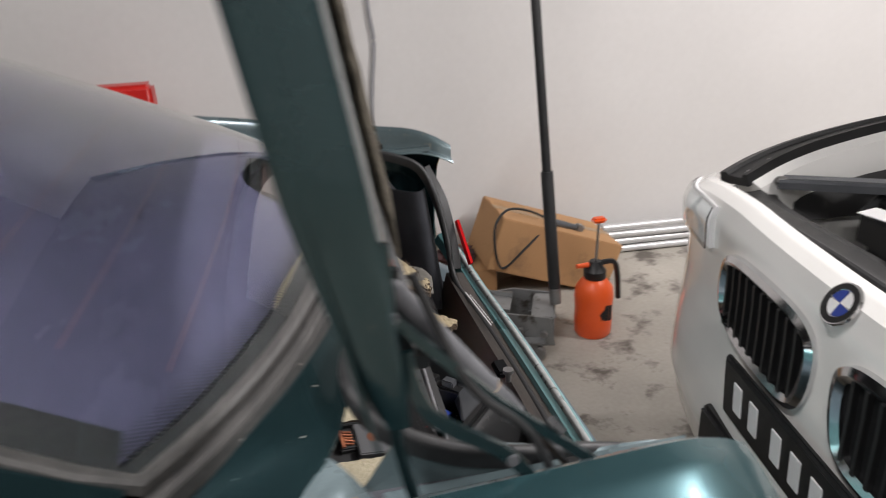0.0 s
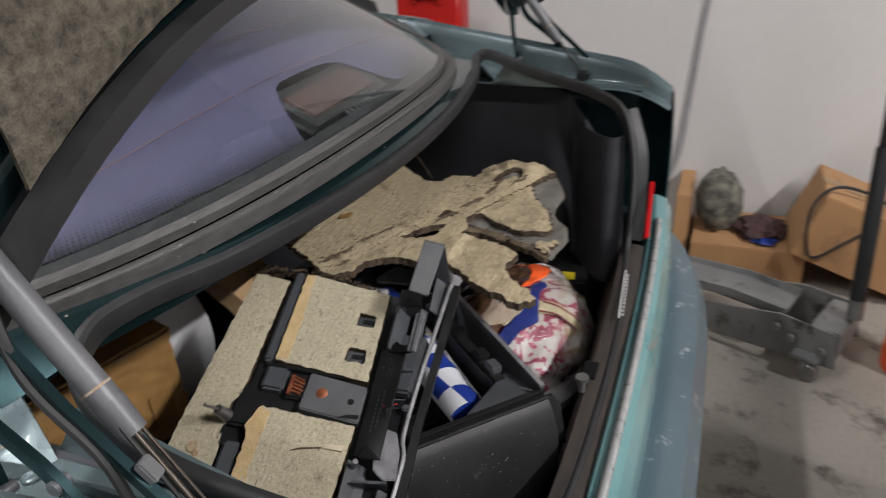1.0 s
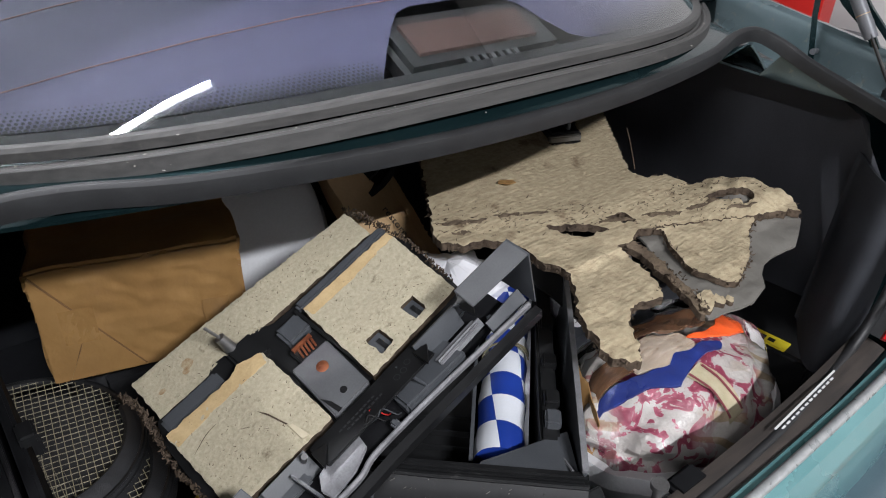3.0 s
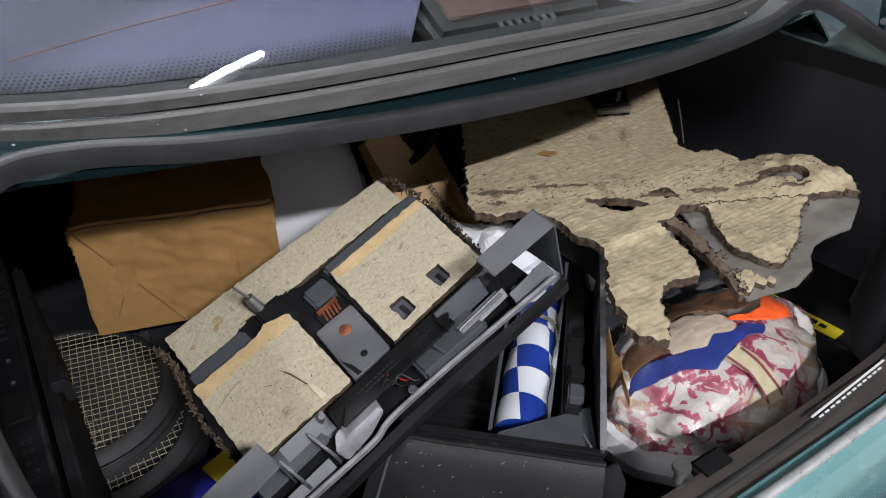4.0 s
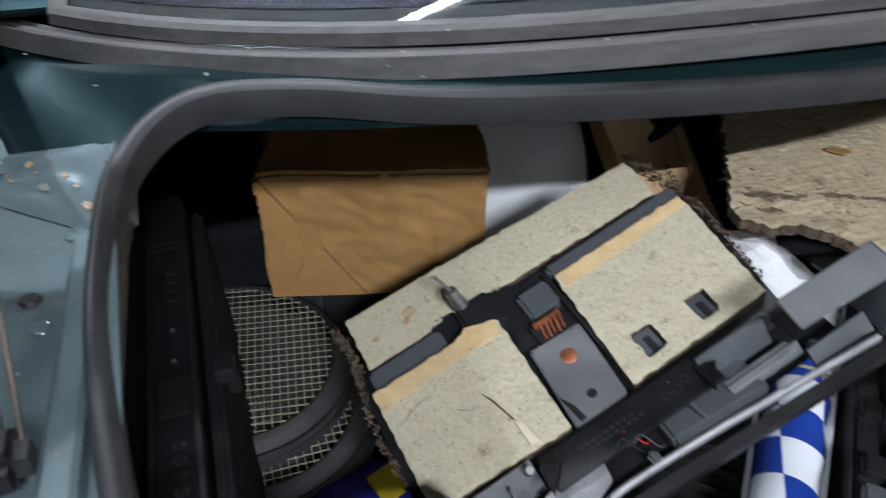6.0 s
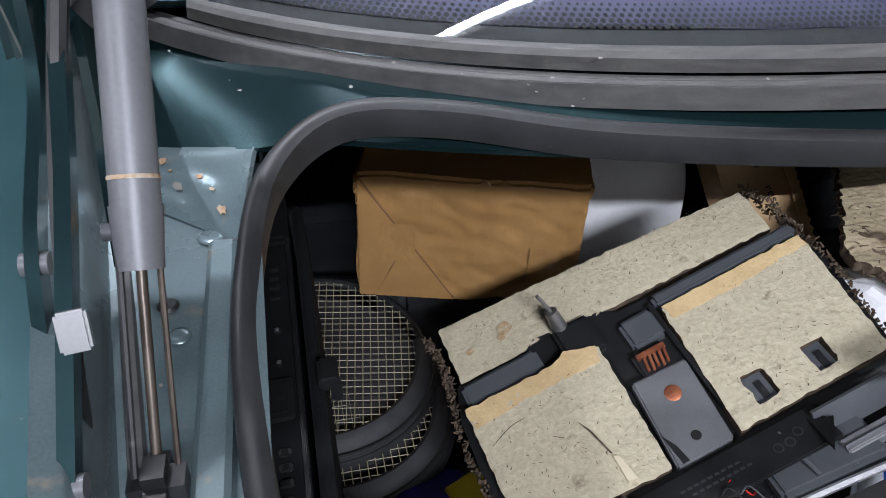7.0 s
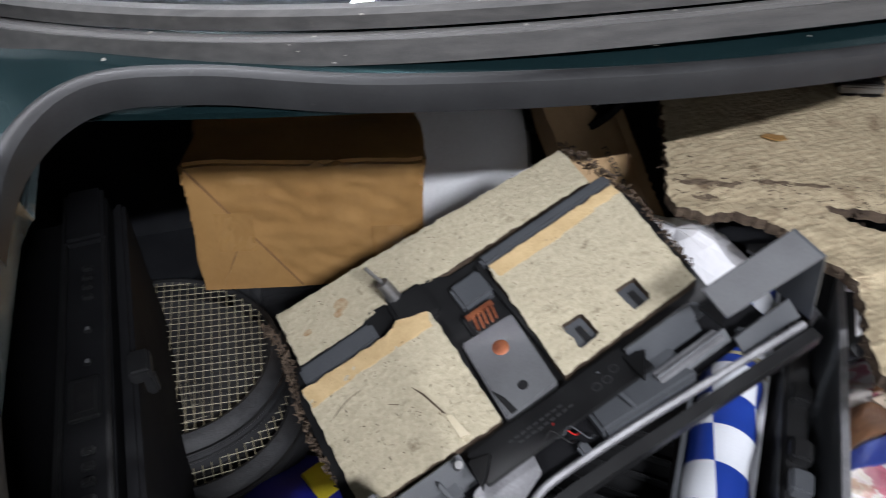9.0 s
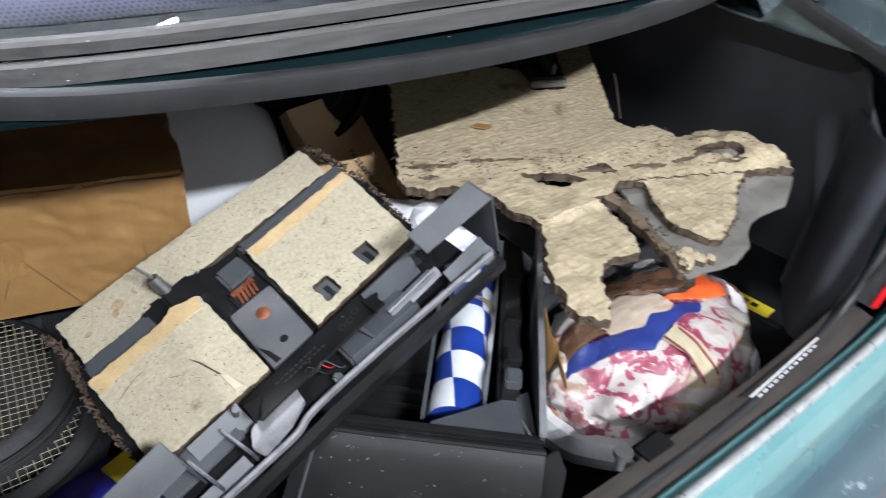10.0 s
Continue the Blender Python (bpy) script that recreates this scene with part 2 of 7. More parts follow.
GLASS = glassy("window_glass", (0.86, 0.90, 0.90), 0.0, 1.5)


def emitter(name, colour, power):
    m, nt, bsdf = nodes_of(name)
    bsdf.inputs["Emission Color"].default_value = (*colour, 1)
    bsdf.inputs["Emission Strength"].default_value = power
    return m


# ---------- builders ----------


def thing(name, base, label, category, group="", kind=""):
    ob = new(name)
    ob.location = base
    ob["base"] = list(base)
    ob.empty_display_size = 0.05
    return tagged(ob, label, category, group, kind)


def mesh_of(name, bm, materials, smooth=True):
    me = bpy.data.meshes.new(name)
    bmesh.ops.recalc_face_normals(bm, faces=bm.faces)
    bm.to_mesh(me)
    bm.free()
    for m in (materials if isinstance(materials, (list, tuple)) else [materials]):
        me.materials.append(m)
    if smooth:
        me.polygons.foreach_set("use_smooth", [True] * len(me.polygons))
        me.set_sharp_from_angle(angle=radians(38))
    return me


def part(name, bm, material, parent, label="", smooth=True):
    """One mesh, given in world places, under a thing or a part."""
    ob = new(name, mesh_of(name, bm, material, smooth))
    ob.parent = parent
    top = parent
    while top.parent:
        top = top.parent
    if parent is top and parent.type == "EMPTY":
        ob.matrix_parent_inverse = Matrix.Translation(top["base"]).inverted()
    if label:
        ob["label"] = label
    return ob


def single(name, bm, material, label, category, group="", kind="", smooth=True):
    """A thing of one mesh, its origin left at the world's zero."""
    return tagged(new(name, mesh_of(name, bm, material, smooth)), label, category, group, kind)


def block(size, m=Matrix.Identity(4), bevel=0.0, seg=2, bm=None):
    own = bmesh.new()
    bmesh.ops.create_cube(own, size=1, matrix=Matrix.Diagonal((*size, 1)))
    if bevel:
        bmesh.ops.bevel(own, geom=own.edges[:], offset=bevel, segments=seg, affect="EDGES", clamp_overlap=True)
    own.transform(m)
    return merged(bm, own)


def merged(bm, own):
    if bm is None:
        return own
    me = bpy.data.meshes.new("tmp")
    own.to_mesh(me)
    own.free()
    bm.from_mesh(me)
    bpy.data.meshes.remove(me)
    return bm


def span(a, b, bm=None, bevel=0.0):
    """A block between two corners."""
    a, b = Vector(a), Vector(b)
    d = b - a
    return block([abs(v) for v in d], Matrix.Translation((a + b) / 2), bevel, 2, bm)


def prism(outline, depth, m=Matrix.Identity(4), bevel=0.0, bm=None):
    """A flat outline (x, y) from z = 0 to depth."""
    own = bmesh.new()
    vs = [own.verts.new((x, y, 0)) for x, y in outline]
    f = own.faces.new(vs)
    ext = bmesh.ops.extrude_face_region(own, geom=[f])
    bmesh.ops.translate(own, vec=(0, 0, depth), verts=[g for g in ext["geom"] if isinstance(g, bmesh.types.BMVert)])
    if bevel:
        bmesh.ops.bevel(own, geom=own.edges[:], offset=bevel, segments=2, affect="EDGES", clamp_overlap=True)
    own.transform(m)
    return merged(bm, own)


def rod(a, b, r1, r2=None, seg=16, bm=None, caps=True):
    a, b = Vector(a), Vector(b)
    own = bmesh.new()
    bmesh.ops.create_cone(own, cap_ends=caps, segments=seg, radius1=r1, radius2=r1 if r2 is None else r2, depth=(b - a).length)
    own.transform(Matrix.Translation((a + b) / 2) @ (b - a).to_track_quat("Z", "Y").to_matrix().to_4x4())
    return merged(bm, own)


def lathe(profile, m=Matrix.Identity(4), seg=28, bm=None):
    """(radius, height) pairs turned about z."""
    own = bmesh.new()
    rings = []
    for r, z in profile:
        if r < 1e-5:
            rings.append([own.verts.new((0, 0, z))])
        else:
            rings.append([own.verts.new((r * math.cos(a), r * math.sin(a), z)) for a in (2 * math.pi * k / seg for k in range(seg))])
    for p, q in zip(rings, rings[1:]):
        for k in range(seg):
            j = (k + 1) % seg
            if len(p) == 1 and len(q) == 1:
                continue
            if len(p) == 1:
                own.faces.new((p[0], q[k], q[j]))
            elif len(q) == 1:
                own.faces.new((p[k], p[j], q[0]))
            else:
                own.faces.new((p[k], p[j], q[j], q[k]))
    own.transform(m)
    return merged(bm, own)


def smooth_path(pts, n=8, closed=False):
    """Catmull-Rom through the points."""
    pts = [Vector(p) for p in pts]
    out = []
    count = len(pts)
    for i in range(count if closed else count - 1):
        p1, p2 = pts[i], pts[(i + 1) % count]
        p0 = pts[i - 1] if (closed or i) else p1
        p3 = pts[(i + 2) % count] if (closed or i + 2 < count) else p2
        for k in range(n):
            t = k / n
            out.append(0.5 * (2 * p1 + (p2 - p0) * t + (2 * p0 - 5 * p1 + 4 * p2 - p3) * t * t + (3 * p1 - p0 - 3 * p2 + p3) * t ** 3))
    if not closed:
        out.append(pts[-1])
    return out


def sweep(path, section, closed=False, up=(0, 0, 1), bm=None, caps=True):
    """A closed section (side, up) carried along a path."""
    own = bmesh.new()
    rings = []
    n = len(path)
    for i, p in enumerate(path):
        a = path[i - 1] if (closed or i) else path[i]
        b = path[(i + 1) % n] if (closed or i + 1 < n) else path[i]
        t = (b - a).normalized()
        side = t.cross(Vector(up))
        if side.length < 1e-4:
            side = t.cross(Vector((0, 1, 0)))
        side.normalize()
        upv = side.cross(t)
        rings.append([own.verts.new(p + side * s + upv * u) for s, u in section])
    k = len(section)
    for i in range(n if closed else n - 1):
        p, q = rings[i], rings[(i + 1) % n]
        for j in range(k):
            own.faces.new((p[j], p[(j + 1) % k], q[(j + 1) % k], q[j]))
    if not closed and caps:
        own.faces.new(rings[0])
        own.faces.new(rings[-1][::-1])
    return merged(bm, own)


def circle(r, n=10, sx=1.0, sy=1.0):
    return [(r * sx * math.cos(2 * math.pi * k / n), r * sy * math.sin(2 * math.pi * k / n)) for k in range(n)]


def cable(pts, r, n=8, bm=None, seg=8):
    return sweep(smooth_path(pts, n), circle(r, seg), bm=bm)


def grid(nu, nv, f, bm=None, thick=0.0, direction=None):
    """A sheet f(u, v) with u, v from 0 to 1; thick adds a back."""
    own = bmesh.new()
    v = [[own.verts.new(f(i / nu, j / nv)) for j in range(nv + 1)] for i in range(nu + 1)]
    for i in range(nu):
        for j in range(nv):
            own.faces.new((v[i][j], v[i + 1][j], v[i + 1][j + 1], v[i][j + 1]))
    if thick:
        thicken(own, thick, direction)
    return merged(bm, own)


def thicken(bm, thick, direction=None):
    bmesh.ops.recalc_face_normals(bm, faces=bm.faces)
    if direction:
        ext = bmesh.ops.extrude_face_region(bm, geom=bm.faces[:])
        bmesh.ops.translate(bm, vec=Vector(direction).normalized() * thick, verts=[g for g in ext["geom"] if isinstance(g, bmesh.types.BMVert)])
    else:
        bmesh.ops.solidify(bm, geom=bm.faces[:], thickness=thick)


def inside(x, y, poly):
    c = False
    for (x1, y1), (x2, y2) in zip(poly, poly[1:] + poly[:1]):
        if (y1 > y) != (y2 > y) and x < (x2 - x1) * (y - y1) / (y2 - y1) + x1:
            c = not c
    return c


def nz(x, y, z=0.0, s=1.0):
    return noise.noise(Vector((x * s, y * s, z * s)))


def torn_sheet(outline, holes, height, cell=0.006, thick=0.012, ragged=0.004, bm=None):
    """A sheet cut to an outline with ragged borders, its surface at height(x, y)."""
    own = bmesh.new()
    x0, x1 = min(p[0] for p in outline), max(p[0] for p in outline)
    y0, y1 = min(p[1] for p in outline), max(p[1] for p in outline)
    verts = {}

    def vert(i, j):
        if (i, j) not in verts:
            x, y = x0 + i * cell, y0 + j * cell
            jx, jy = nz(x, y, 3.1, 160) * cell * 0.3, nz(x, y, 7.7, 160) * cell * 0.3
            verts[i, j] = own.verts.new((x + jx, y + jy, height(x, y)))
        return verts[i, j]

    for i in range(int((x1 - x0) / cell) + 1):
        for j in range(int((y1 - y0) / cell) + 1):
            x, y = x0 + (i + 0.5) * cell, y0 + (j + 0.5) * cell
            if inside(x, y, outline) and not any(inside(x, y, h) for h in holes):
                own.faces.new((vert(i, j), vert(i + 1, j), vert(i + 1, j + 1), vert(i, j + 1)))
    # draw the stepped border onto the outline, roughened
    rings = [[Vector((px, py)) for px, py in r] for r in [outline] + list(holes)]
    rim = {v for e in own.edges if len(e.link_faces) == 1 for v in e.verts}
    for v in rim:
        p = Vector((v.co.x, v.co.y))
        best, near = 1e9, p
        for r in rings:
            for a, b in zip(r, r[1:] + r[:1]):
                d = b - a
                k = max(0.0, min(1.0, (p - a).dot(d) / max(1e-12, d.length_squared)))
                q = a + d * k
                if (q - p).length < best:
                    best, near = (q - p).length, q
        if best < cell * 1.6:
            v.co.x = near.x + ragged * nz(near.x, near.y, 0.5, 120) * 0.8
            v.co.y = near.y + ragged * nz(near.x, near.y, 9.5, 120) * 0.8
            v.co.z = height(v.co.x, v.co.y) - abs(nz(near.x, near.y, 2.5, 200)) * min(thick, 0.006) * 0.4
    thicken(own, thick, (0, 0, -1))
    own.normal_update()
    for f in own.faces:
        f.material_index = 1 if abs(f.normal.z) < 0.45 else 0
    return merged(bm, own)


# ---------- the garage ----------
def build_garage():
    x0, x1, y0, y1, h = -3.2, WALL_X, -6.0, 6.5, 3.3
    floor = bmesh.new()
    span((x0 - 0.2, y0 - 0.2, -0.15), (x1 + 0.2, y1 + 0.2, 0.0), floor)
    single("floor", floor, CONCRETE, "oil-stained rough grey concrete garage floor", "floor", kind="structure")
    for name, a, b in (("wall_east", (x1, y0, 0), (x1 + 0.15, y1, h)), ("wall_west", (x0 - 0.15, y0, 0), (x0, y1, h)),
                       ("wall_north", (x0 - 0.15, y1, 0), (x1 + 0.15, y1 + 0.15, h)), ("wall_south", (x0 - 0.15, y0 - 0.15, 0), (x1 + 0.15, y0, h))):
        single(name, span(a, b), PLASTER, "off-white painted plaster wall with scuffs", "wall", kind="structure")
    single("ceiling", span((x0, y0, h), (x1, y1, h + 0.12)), CEILING, "dark grey sheet roof", "ceiling", kind="structure")


TUBE = emitter("tube_glow", (1.0, 0.97, 0.97), 25.0)
FIXTURE = mat("grey_fixture", (0.4, 0.4, 0.4), (0.35, 0.35, 0.35), 0.4, 0, 10, 200, 0.0)


def ceiling_tube(x, y, along_y=True, z=3.0, length=1.2, power=90):
    t = thing("ceiling_light", (x, y, z), "white fluorescent tube fitting below the ceiling", "ceiling light", group="ceiling tubes")
    d = Vector((0, 1, 0)) if along_y else Vector((1, 0, 0))
    c = Vector((x, y, z))
    s = (0.03, length + 0.04, 0.05) if along_y else (length + 0.04, 0.03, 0.05)
    part("fitting", block(s, Matrix.Translation(c + Vector((0, 0, 0.05))), 0.006), FIXTURE, t)
    part("tube", rod(c - d * length / 2, c + d * length / 2, 0.010), TUBE, t, "glowing white tube")
    for k in (-0.4, 0.4):
        part("hanger", rod(c + d * k + Vector((0, 0, 0.07)), c + d * k + Vector((0, 0, 3.3 - z)), 0.005, seg=8), FIXTURE, t)
    lamp = bpy.data.lights.new("tube_light", "AREA")
    lamp.shape, lamp.size, lamp.size_y, lamp.energy, lamp.color = "RECTANGLE", 0.016, length, power, (1.0, 0.955, 0.955)
    ob = new("tube_light", lamp)
    ob.matrix_world = Matrix.Translation(c - Vector((0, 0, 0.03))) @ pose(0, 0, 0, 0, 0, 0 if along_y else 90)


# ---------- the green car ----------


def seal_path():
    """The rim of the boot opening, from the centre of its front round to the sill (u, y, z)."""
    half = [(0.0, 0.272, 0.979), (0.16, 0.281, 0.979), (0.32, 0.306, 0.981), (0.41, 0.333, 0.985), (0.466, 0.336, 0.984), (0.501, 0.312, 0.968),
            (0.514, 0.264, 0.946), (0.515, 0.203, 0.929), (0.507, 0.137, 0.912), (0.493, 0.088, 0.885), (0.462, 0.062, 0.82), (0.42, 0.052, 0.74),
            (0.385, 0.052, 0.682), (0.33, 0.048, 0.66), (0.18, 0.034, 0.65), (0.0, 0.030, 0.648)]
    return half


def car_pt(u, y, z):
    return Vector((XC + u, y, z))


def glass_z(u, y):
    """The rear window's surface: it climbs forward and its ends curl down."""
    s = y - 0.318
    return 1.012 + s * 0.50 - s * s * 0.10 - 0.38 * u * u


def glass_bottom(u):
    return 0.318 + 0.42 * u * u + 0.60 * u ** 4


def ridge(y):
    """The top edge of the wing beside the gutter: (u, z)."""
    return 0.552 + max(0.0, min(0.5, y - 0.03)) * 0.17, 0.948 + (y - 0.03) * 0.115


def floor_z(y):
    """The gutter's floor beside the boot opening."""
    return 0.913 + 0.30 * max(0.0, y - 0.40)


def build_car():
    car = thing("green_car", (XC, 1.6, 0.0), "dark green old saloon car with its boot lid raised", "car")
    half = seal_path()
    # wings: gutter floor, ridge and outer skin, one profile carried forward
    for sg, nm in ((-1, "rear_wing"), (1, "rear_wing")):
        def wing(a, b, sg=sg):
            y = 0.012 + a ** 1.25 * 1.5
            ru, rz = ridge(y)
            tuck = max(0.0, 1 - (y - 0.012) / 0.10) ** 2
            fz = min(rz - 0.02, floor_z(y))
            prof = [(0.511, fz + max(0.002, min(0.046, (y - 0.13) * 0.27)) * (1.0 if y < 0.315 else 0.05)), (0.514, fz), (ru - 0.028, fz), (ru - 0.012, fz + 0.004), (ru - 0.006, rz - 0.006), (ru + 0.004, rz), (ru + 0.03, rz - 0.003), (ru + 0.10, rz - 0.022),
                    (0.755, rz - 0.085), (0.81, rz - 0.17), (0.84, 0.68), (0.848, 0.55), (0.835, 0.40), (0.80, 0.26)]
            k = b * (len(prof) - 1)
            i = min(int(k), len(prof) - 2)
            f = k - i
            u = prof[i][0] * (1 - f) + prof[i + 1][0] * f
            z = prof[i][1] * (1 - f) + prof[i + 1][1] * f
            u -= tuck * 0.10 * max(0.0, (u - 0.5)) / 0.35
            z -= tuck * 0.03 * (1 if z > 0.8 else 0)
            return car_pt(sg * u, y, z)
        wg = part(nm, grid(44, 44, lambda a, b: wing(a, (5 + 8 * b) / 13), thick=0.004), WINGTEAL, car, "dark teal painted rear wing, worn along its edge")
        # weathered gutter, painted paler to carry the light it reflects
        part("gutter", grid(44, 24, lambda a, b: wing(a, 5 * b / 13), thick=0.004), LITFADED, wg, "weathered green gutter, its bright reflection put into the paint")
        # raised bead between gutter and seal
        bead = sweep([car_pt(sg * 0.530, y, floor_z(y) + 0.001) for y in (0.06, 0.10, 0.16, 0.24, 0.322)], [(-0.0085, 0), (-0.0075, 0.007), (-0.005, 0.009), (0.005, 0.009), (0.0075, 0.007), (0.0085, 0)])
        part("gutter_bead", bead, LITFADED, wg)
        part("sealant_line", cable([car_pt(sg * (ridge(y)[0] - 0.020), y, floor_z(y) + 0.002) for y in (0.09, 0.15, 0.25, 0.36, 0.5)], 0.004), TRIMGREY, wg, "rough grey sealant line")
        part("plug", lathe([(0, 0.002), (0.004, 0.0015), (0.0055, 0)], Matrix.Translation(car_pt(sg * 0.556, 0.284, floor_z(0.284) + 0.001)), 14), RUBBER, wg)
    for sg in (-1, 1):
        for u, y, r in ((0.549, 0.262, 0.006), (0.553, 0.15, 0.0055), (0.538, 0.337, 0.008)):
            part("gutter_bolt", lathe([(0, 0.0012), (r * 0.5, 0.0014), (r * 0.8, 0.0008), (r * 0.9, 0)], Matrix.Translation(car_pt(sg * u, y, floor_z(y) + 0.001)), 16), LITFADED, car)
        part("gutter_slot", block((0.012, 0.006, 0.003), Matrix.Translation(car_pt(sg * 0.588, 0.408, floor_z(0.408) + 0.001)), 0.0012), FRIT, car)

        def gusset(a, b, sg=sg):
            u = 0.510 + 0.115 * a
            yt = 0.353 + max(0.0, u - 0.5) * 0.9
            zt = 0.9685 - 0.050 * max(0.0, (u - 0.48) / 0.11)
            yb = yt - 0.034 - 0.010 * a
            zb = min(zt - 0.004, floor_z(yb) + 0.0012)
            k = b ** 1.3
            dent = 0.0030 * math.sin(3.1 * a) * math.sin(3.14 * b) * nz(a * 3, b * 2, 1, 2.0) * 2
            return car_pt(sg * (u + 0.012 * b), yt + (yb - yt) * b, zt + (zb - zt) * k + dent)
        gs = part("corner_gusset", grid(24, 14, gusset, thick=0.003), LITFADED, car, "dented green corner plate with flaking paint")
        for x, y, r, sd in ((0.10, 0.75, 0.0026, 1), (0.24, 0.45, 0.0020, 2), (0.34, 0.60, 0.0028, 3), (0.46, 0.30, 0.0026, 4), (0.58, 0.45, 0.0020, 5), (0.66, 0.22, 0.0016, 6), (0.74, 0.30, 0.0026, 7), (0.16, 0.58, 0.0014, 8), (0.40, 0.42, 0.0012, 10), (0.52, 0.62, 0.0015, 11), (0.82, 0.50, 0.0013, 13)):
            rs = bmesh.new()
            rs.faces.new([rs.verts.new(gusset(x + r * (1 + 0.6 * nz(a, sd, 0, 1.7)) * math.cos(a) / 0.115, y + 0.6 * r * (1 + 0.6 * nz(a, sd, 3, 1.7)) * math.sin(a) / 0.040) + Vector((0, -0.0005, 0.0006))) for a in (0.35 * k for k in range(18))])
            thicken(rs, 0.0005)
            part("rust_patch", rs, RUST if sd % 3 else SPECK, gs, "flaked paint and rust")
    rnd = random.Random(11)
    fl = bmesh.new()
    for k in range(54):
        u = rnd.uniform(-0.56, 0.56)
        if k % 3 == 0:
            y = rnd.uniform(0.06, 0.34)
            sg = rnd.choice((-1, 1))
            p = car_pt(sg * rnd.uniform(0.52, 0.56), y, floor_z(y) + 0.001)
        else:
            f = rnd.random()
            y = 0.285 + 0.33 * u * u + f * (glass_bottom(u) - 0.32 - 0.33 * u * u + 0.02)
            p = car_pt(u, y, 0.985 + 0.02 * f - 0.06 * max(0, abs(u) - 0.42))
        rr = rnd.uniform(0.0004, 0.0013)
        fl.faces.new([fl.verts.new(p + Vector((rr * math.cos(a), rr * 1.4 * math.sin(a), 0.0008 * rnd.random()))) for a in (0, 1.2, 2.5, 3.7, 5.1)])
    tagged(part("dirt_flake", fl, SPECK, car, "pale specks of dirt"), kind="stuff")
    # cowl between rim and window
    def cowl(a, b):
        u = -0.64 + 1.28 * a
        y0 = 0.276 + 0.30 * u * u if abs(u) < 0.5 else 0.351 + (abs(u) - 0.5) * 0.9
        y1 = glass_bottom(u) + 0.004
        z0 = 0.968 - 0.050 * max(0.0, (abs(u) - 0.48) / 0.11)
        z1 = glass_z(u, y1) - 0.012
        f = b
        return car_pt(u, y0 + (y1 - y0) * f, z0 + (z1 - z0) * f ** 0.8)
    part("cowl_panel", grid(60, 6, cowl, thick=0.004), GREEN, car, "dark green panel below the rear window")
    # rim seal
    path = [car_pt(-u, y, z) for u, y, z in half[::-1]] + [car_pt(u, y, z) for u, y, z in half[1:-1]]
    sec = [(-0.005, -0.013), (-0.0064, 0.000), (-0.0056, 0.0032), (-0.003, 0.0056), (0.0, 0.0066), (0.003, 0.0056), (0.0056, 0.0032), (0.0064, -0.002), (0.005, -0.013)]
    part("boot_seal", sweep(smooth_path(path, 6, True), sec, True), RUBBER, car, "thick black rubber boot seal")
    # window
    def pane(a, b, lift=0.0, m=0.0):
        u = (-1 + 2 * a)
        wide = 0.545 - 0.05 * b
        u *= wide
        y = glass_bottom(u) * (1 - b) + 1.05 * b
        return car_pt(u, y, glass_z(u, y) + lift)
    glass = part("rear_window", grid(40, 26, lambda a, b: pane(a, b, 0.004), thick=0.004), GLASS, car, "curved rear window glass")
    glass.visible_shadow = False
    # border, film and heating wires behind the glass
    def film_z(u, y):
        return glass_z(u, y) - 0.006
    def frit(a, b):
        u = -0.535 + 1.07 * a
        y = glass_bottom(u) - 0.004 + b * 0.026
        return car_pt(u, y, film_z(u, y))
    part("window_border", grid(50, 3, frit), FRIT, glass, "black printed border with dots")
    for sg in (-1, 1):
        part("window_border", grid(4, 24, lambda a, b, sg=sg: car_pt(sg * (0.540 - 0.05 * b - 0.040 * a), glass_bottom(0.52) + 0.03 + 0.52 * b, film_z(0.540 - 0.05 * b - 0.040 * a, glass_bottom(0.52) + 0.03 + 0.52 * b))), FRIT, glass, "black printed border")
    dots = bmesh.new()
    for r in range(6):
        for k in range(230):
            u = -0.52 + 1.04 * k / 229 + (0.0023 if r % 2 else 0)
            if -0.13 < u < 0.16:
                continue
            y = glass_bottom(u) + 0.024 + r * 0.0038
            s = 0.0021 - r * 0.00025
            c = car_pt(u, y, film_z(u, y) + 0.0005)
            dots.faces.new([dots.verts.new(c + Vector((s * dx, s * dy, 0.5 * s * dy))) for dx, dy in ((1, 0), (0.5, 0.87), (-0.5, 0.87), (-1, 0), (-0.5, -0.87), (0.5, -0.87))])
    tagged(part("border_dots", dots, FRIT, glass), kind="stuff")
    low_l = [(XC + u, glass_bottom(u) + 0.027 + 0.005 * nz(u, 1.7, 0, 40)) for u in [-0.535 + 0.041 * k for k in range(10)]]
    low_r = [(XC + u, glass_bottom(u) + 0.026 + 0.005 * nz(u, 1.7, 0, 40)) for u in [0.17 + 0.0456 * k for k in range(9)]]
    gap = [(XC + u, y) for u, y in ((-0.145, 0.346), (-0.132, 0.350), (-0.122, 0.362), (-0.095, 0.395), (-0.072, 0.418), (-0.055, 0.425), (0.05, 0.423), (0.08, 0.413), (0.10, 0.385), (0.118, 0.362), (0.145, 0.354))]
    top = [(XC + 0.47, 1.04), (XC - 0.47, 1.04)]
    part("window_film", torn_sheet(low_l + gap + low_r + top, [], lambda x, y: film_z(x - XC, y) - 0.003, 0.011, 0.0006, 0.001), [FILM, FILM], glass, "purple faded tint film with a peeling edge")
    for k in range(7):
        y0 = 0.43 + 0.075 * k
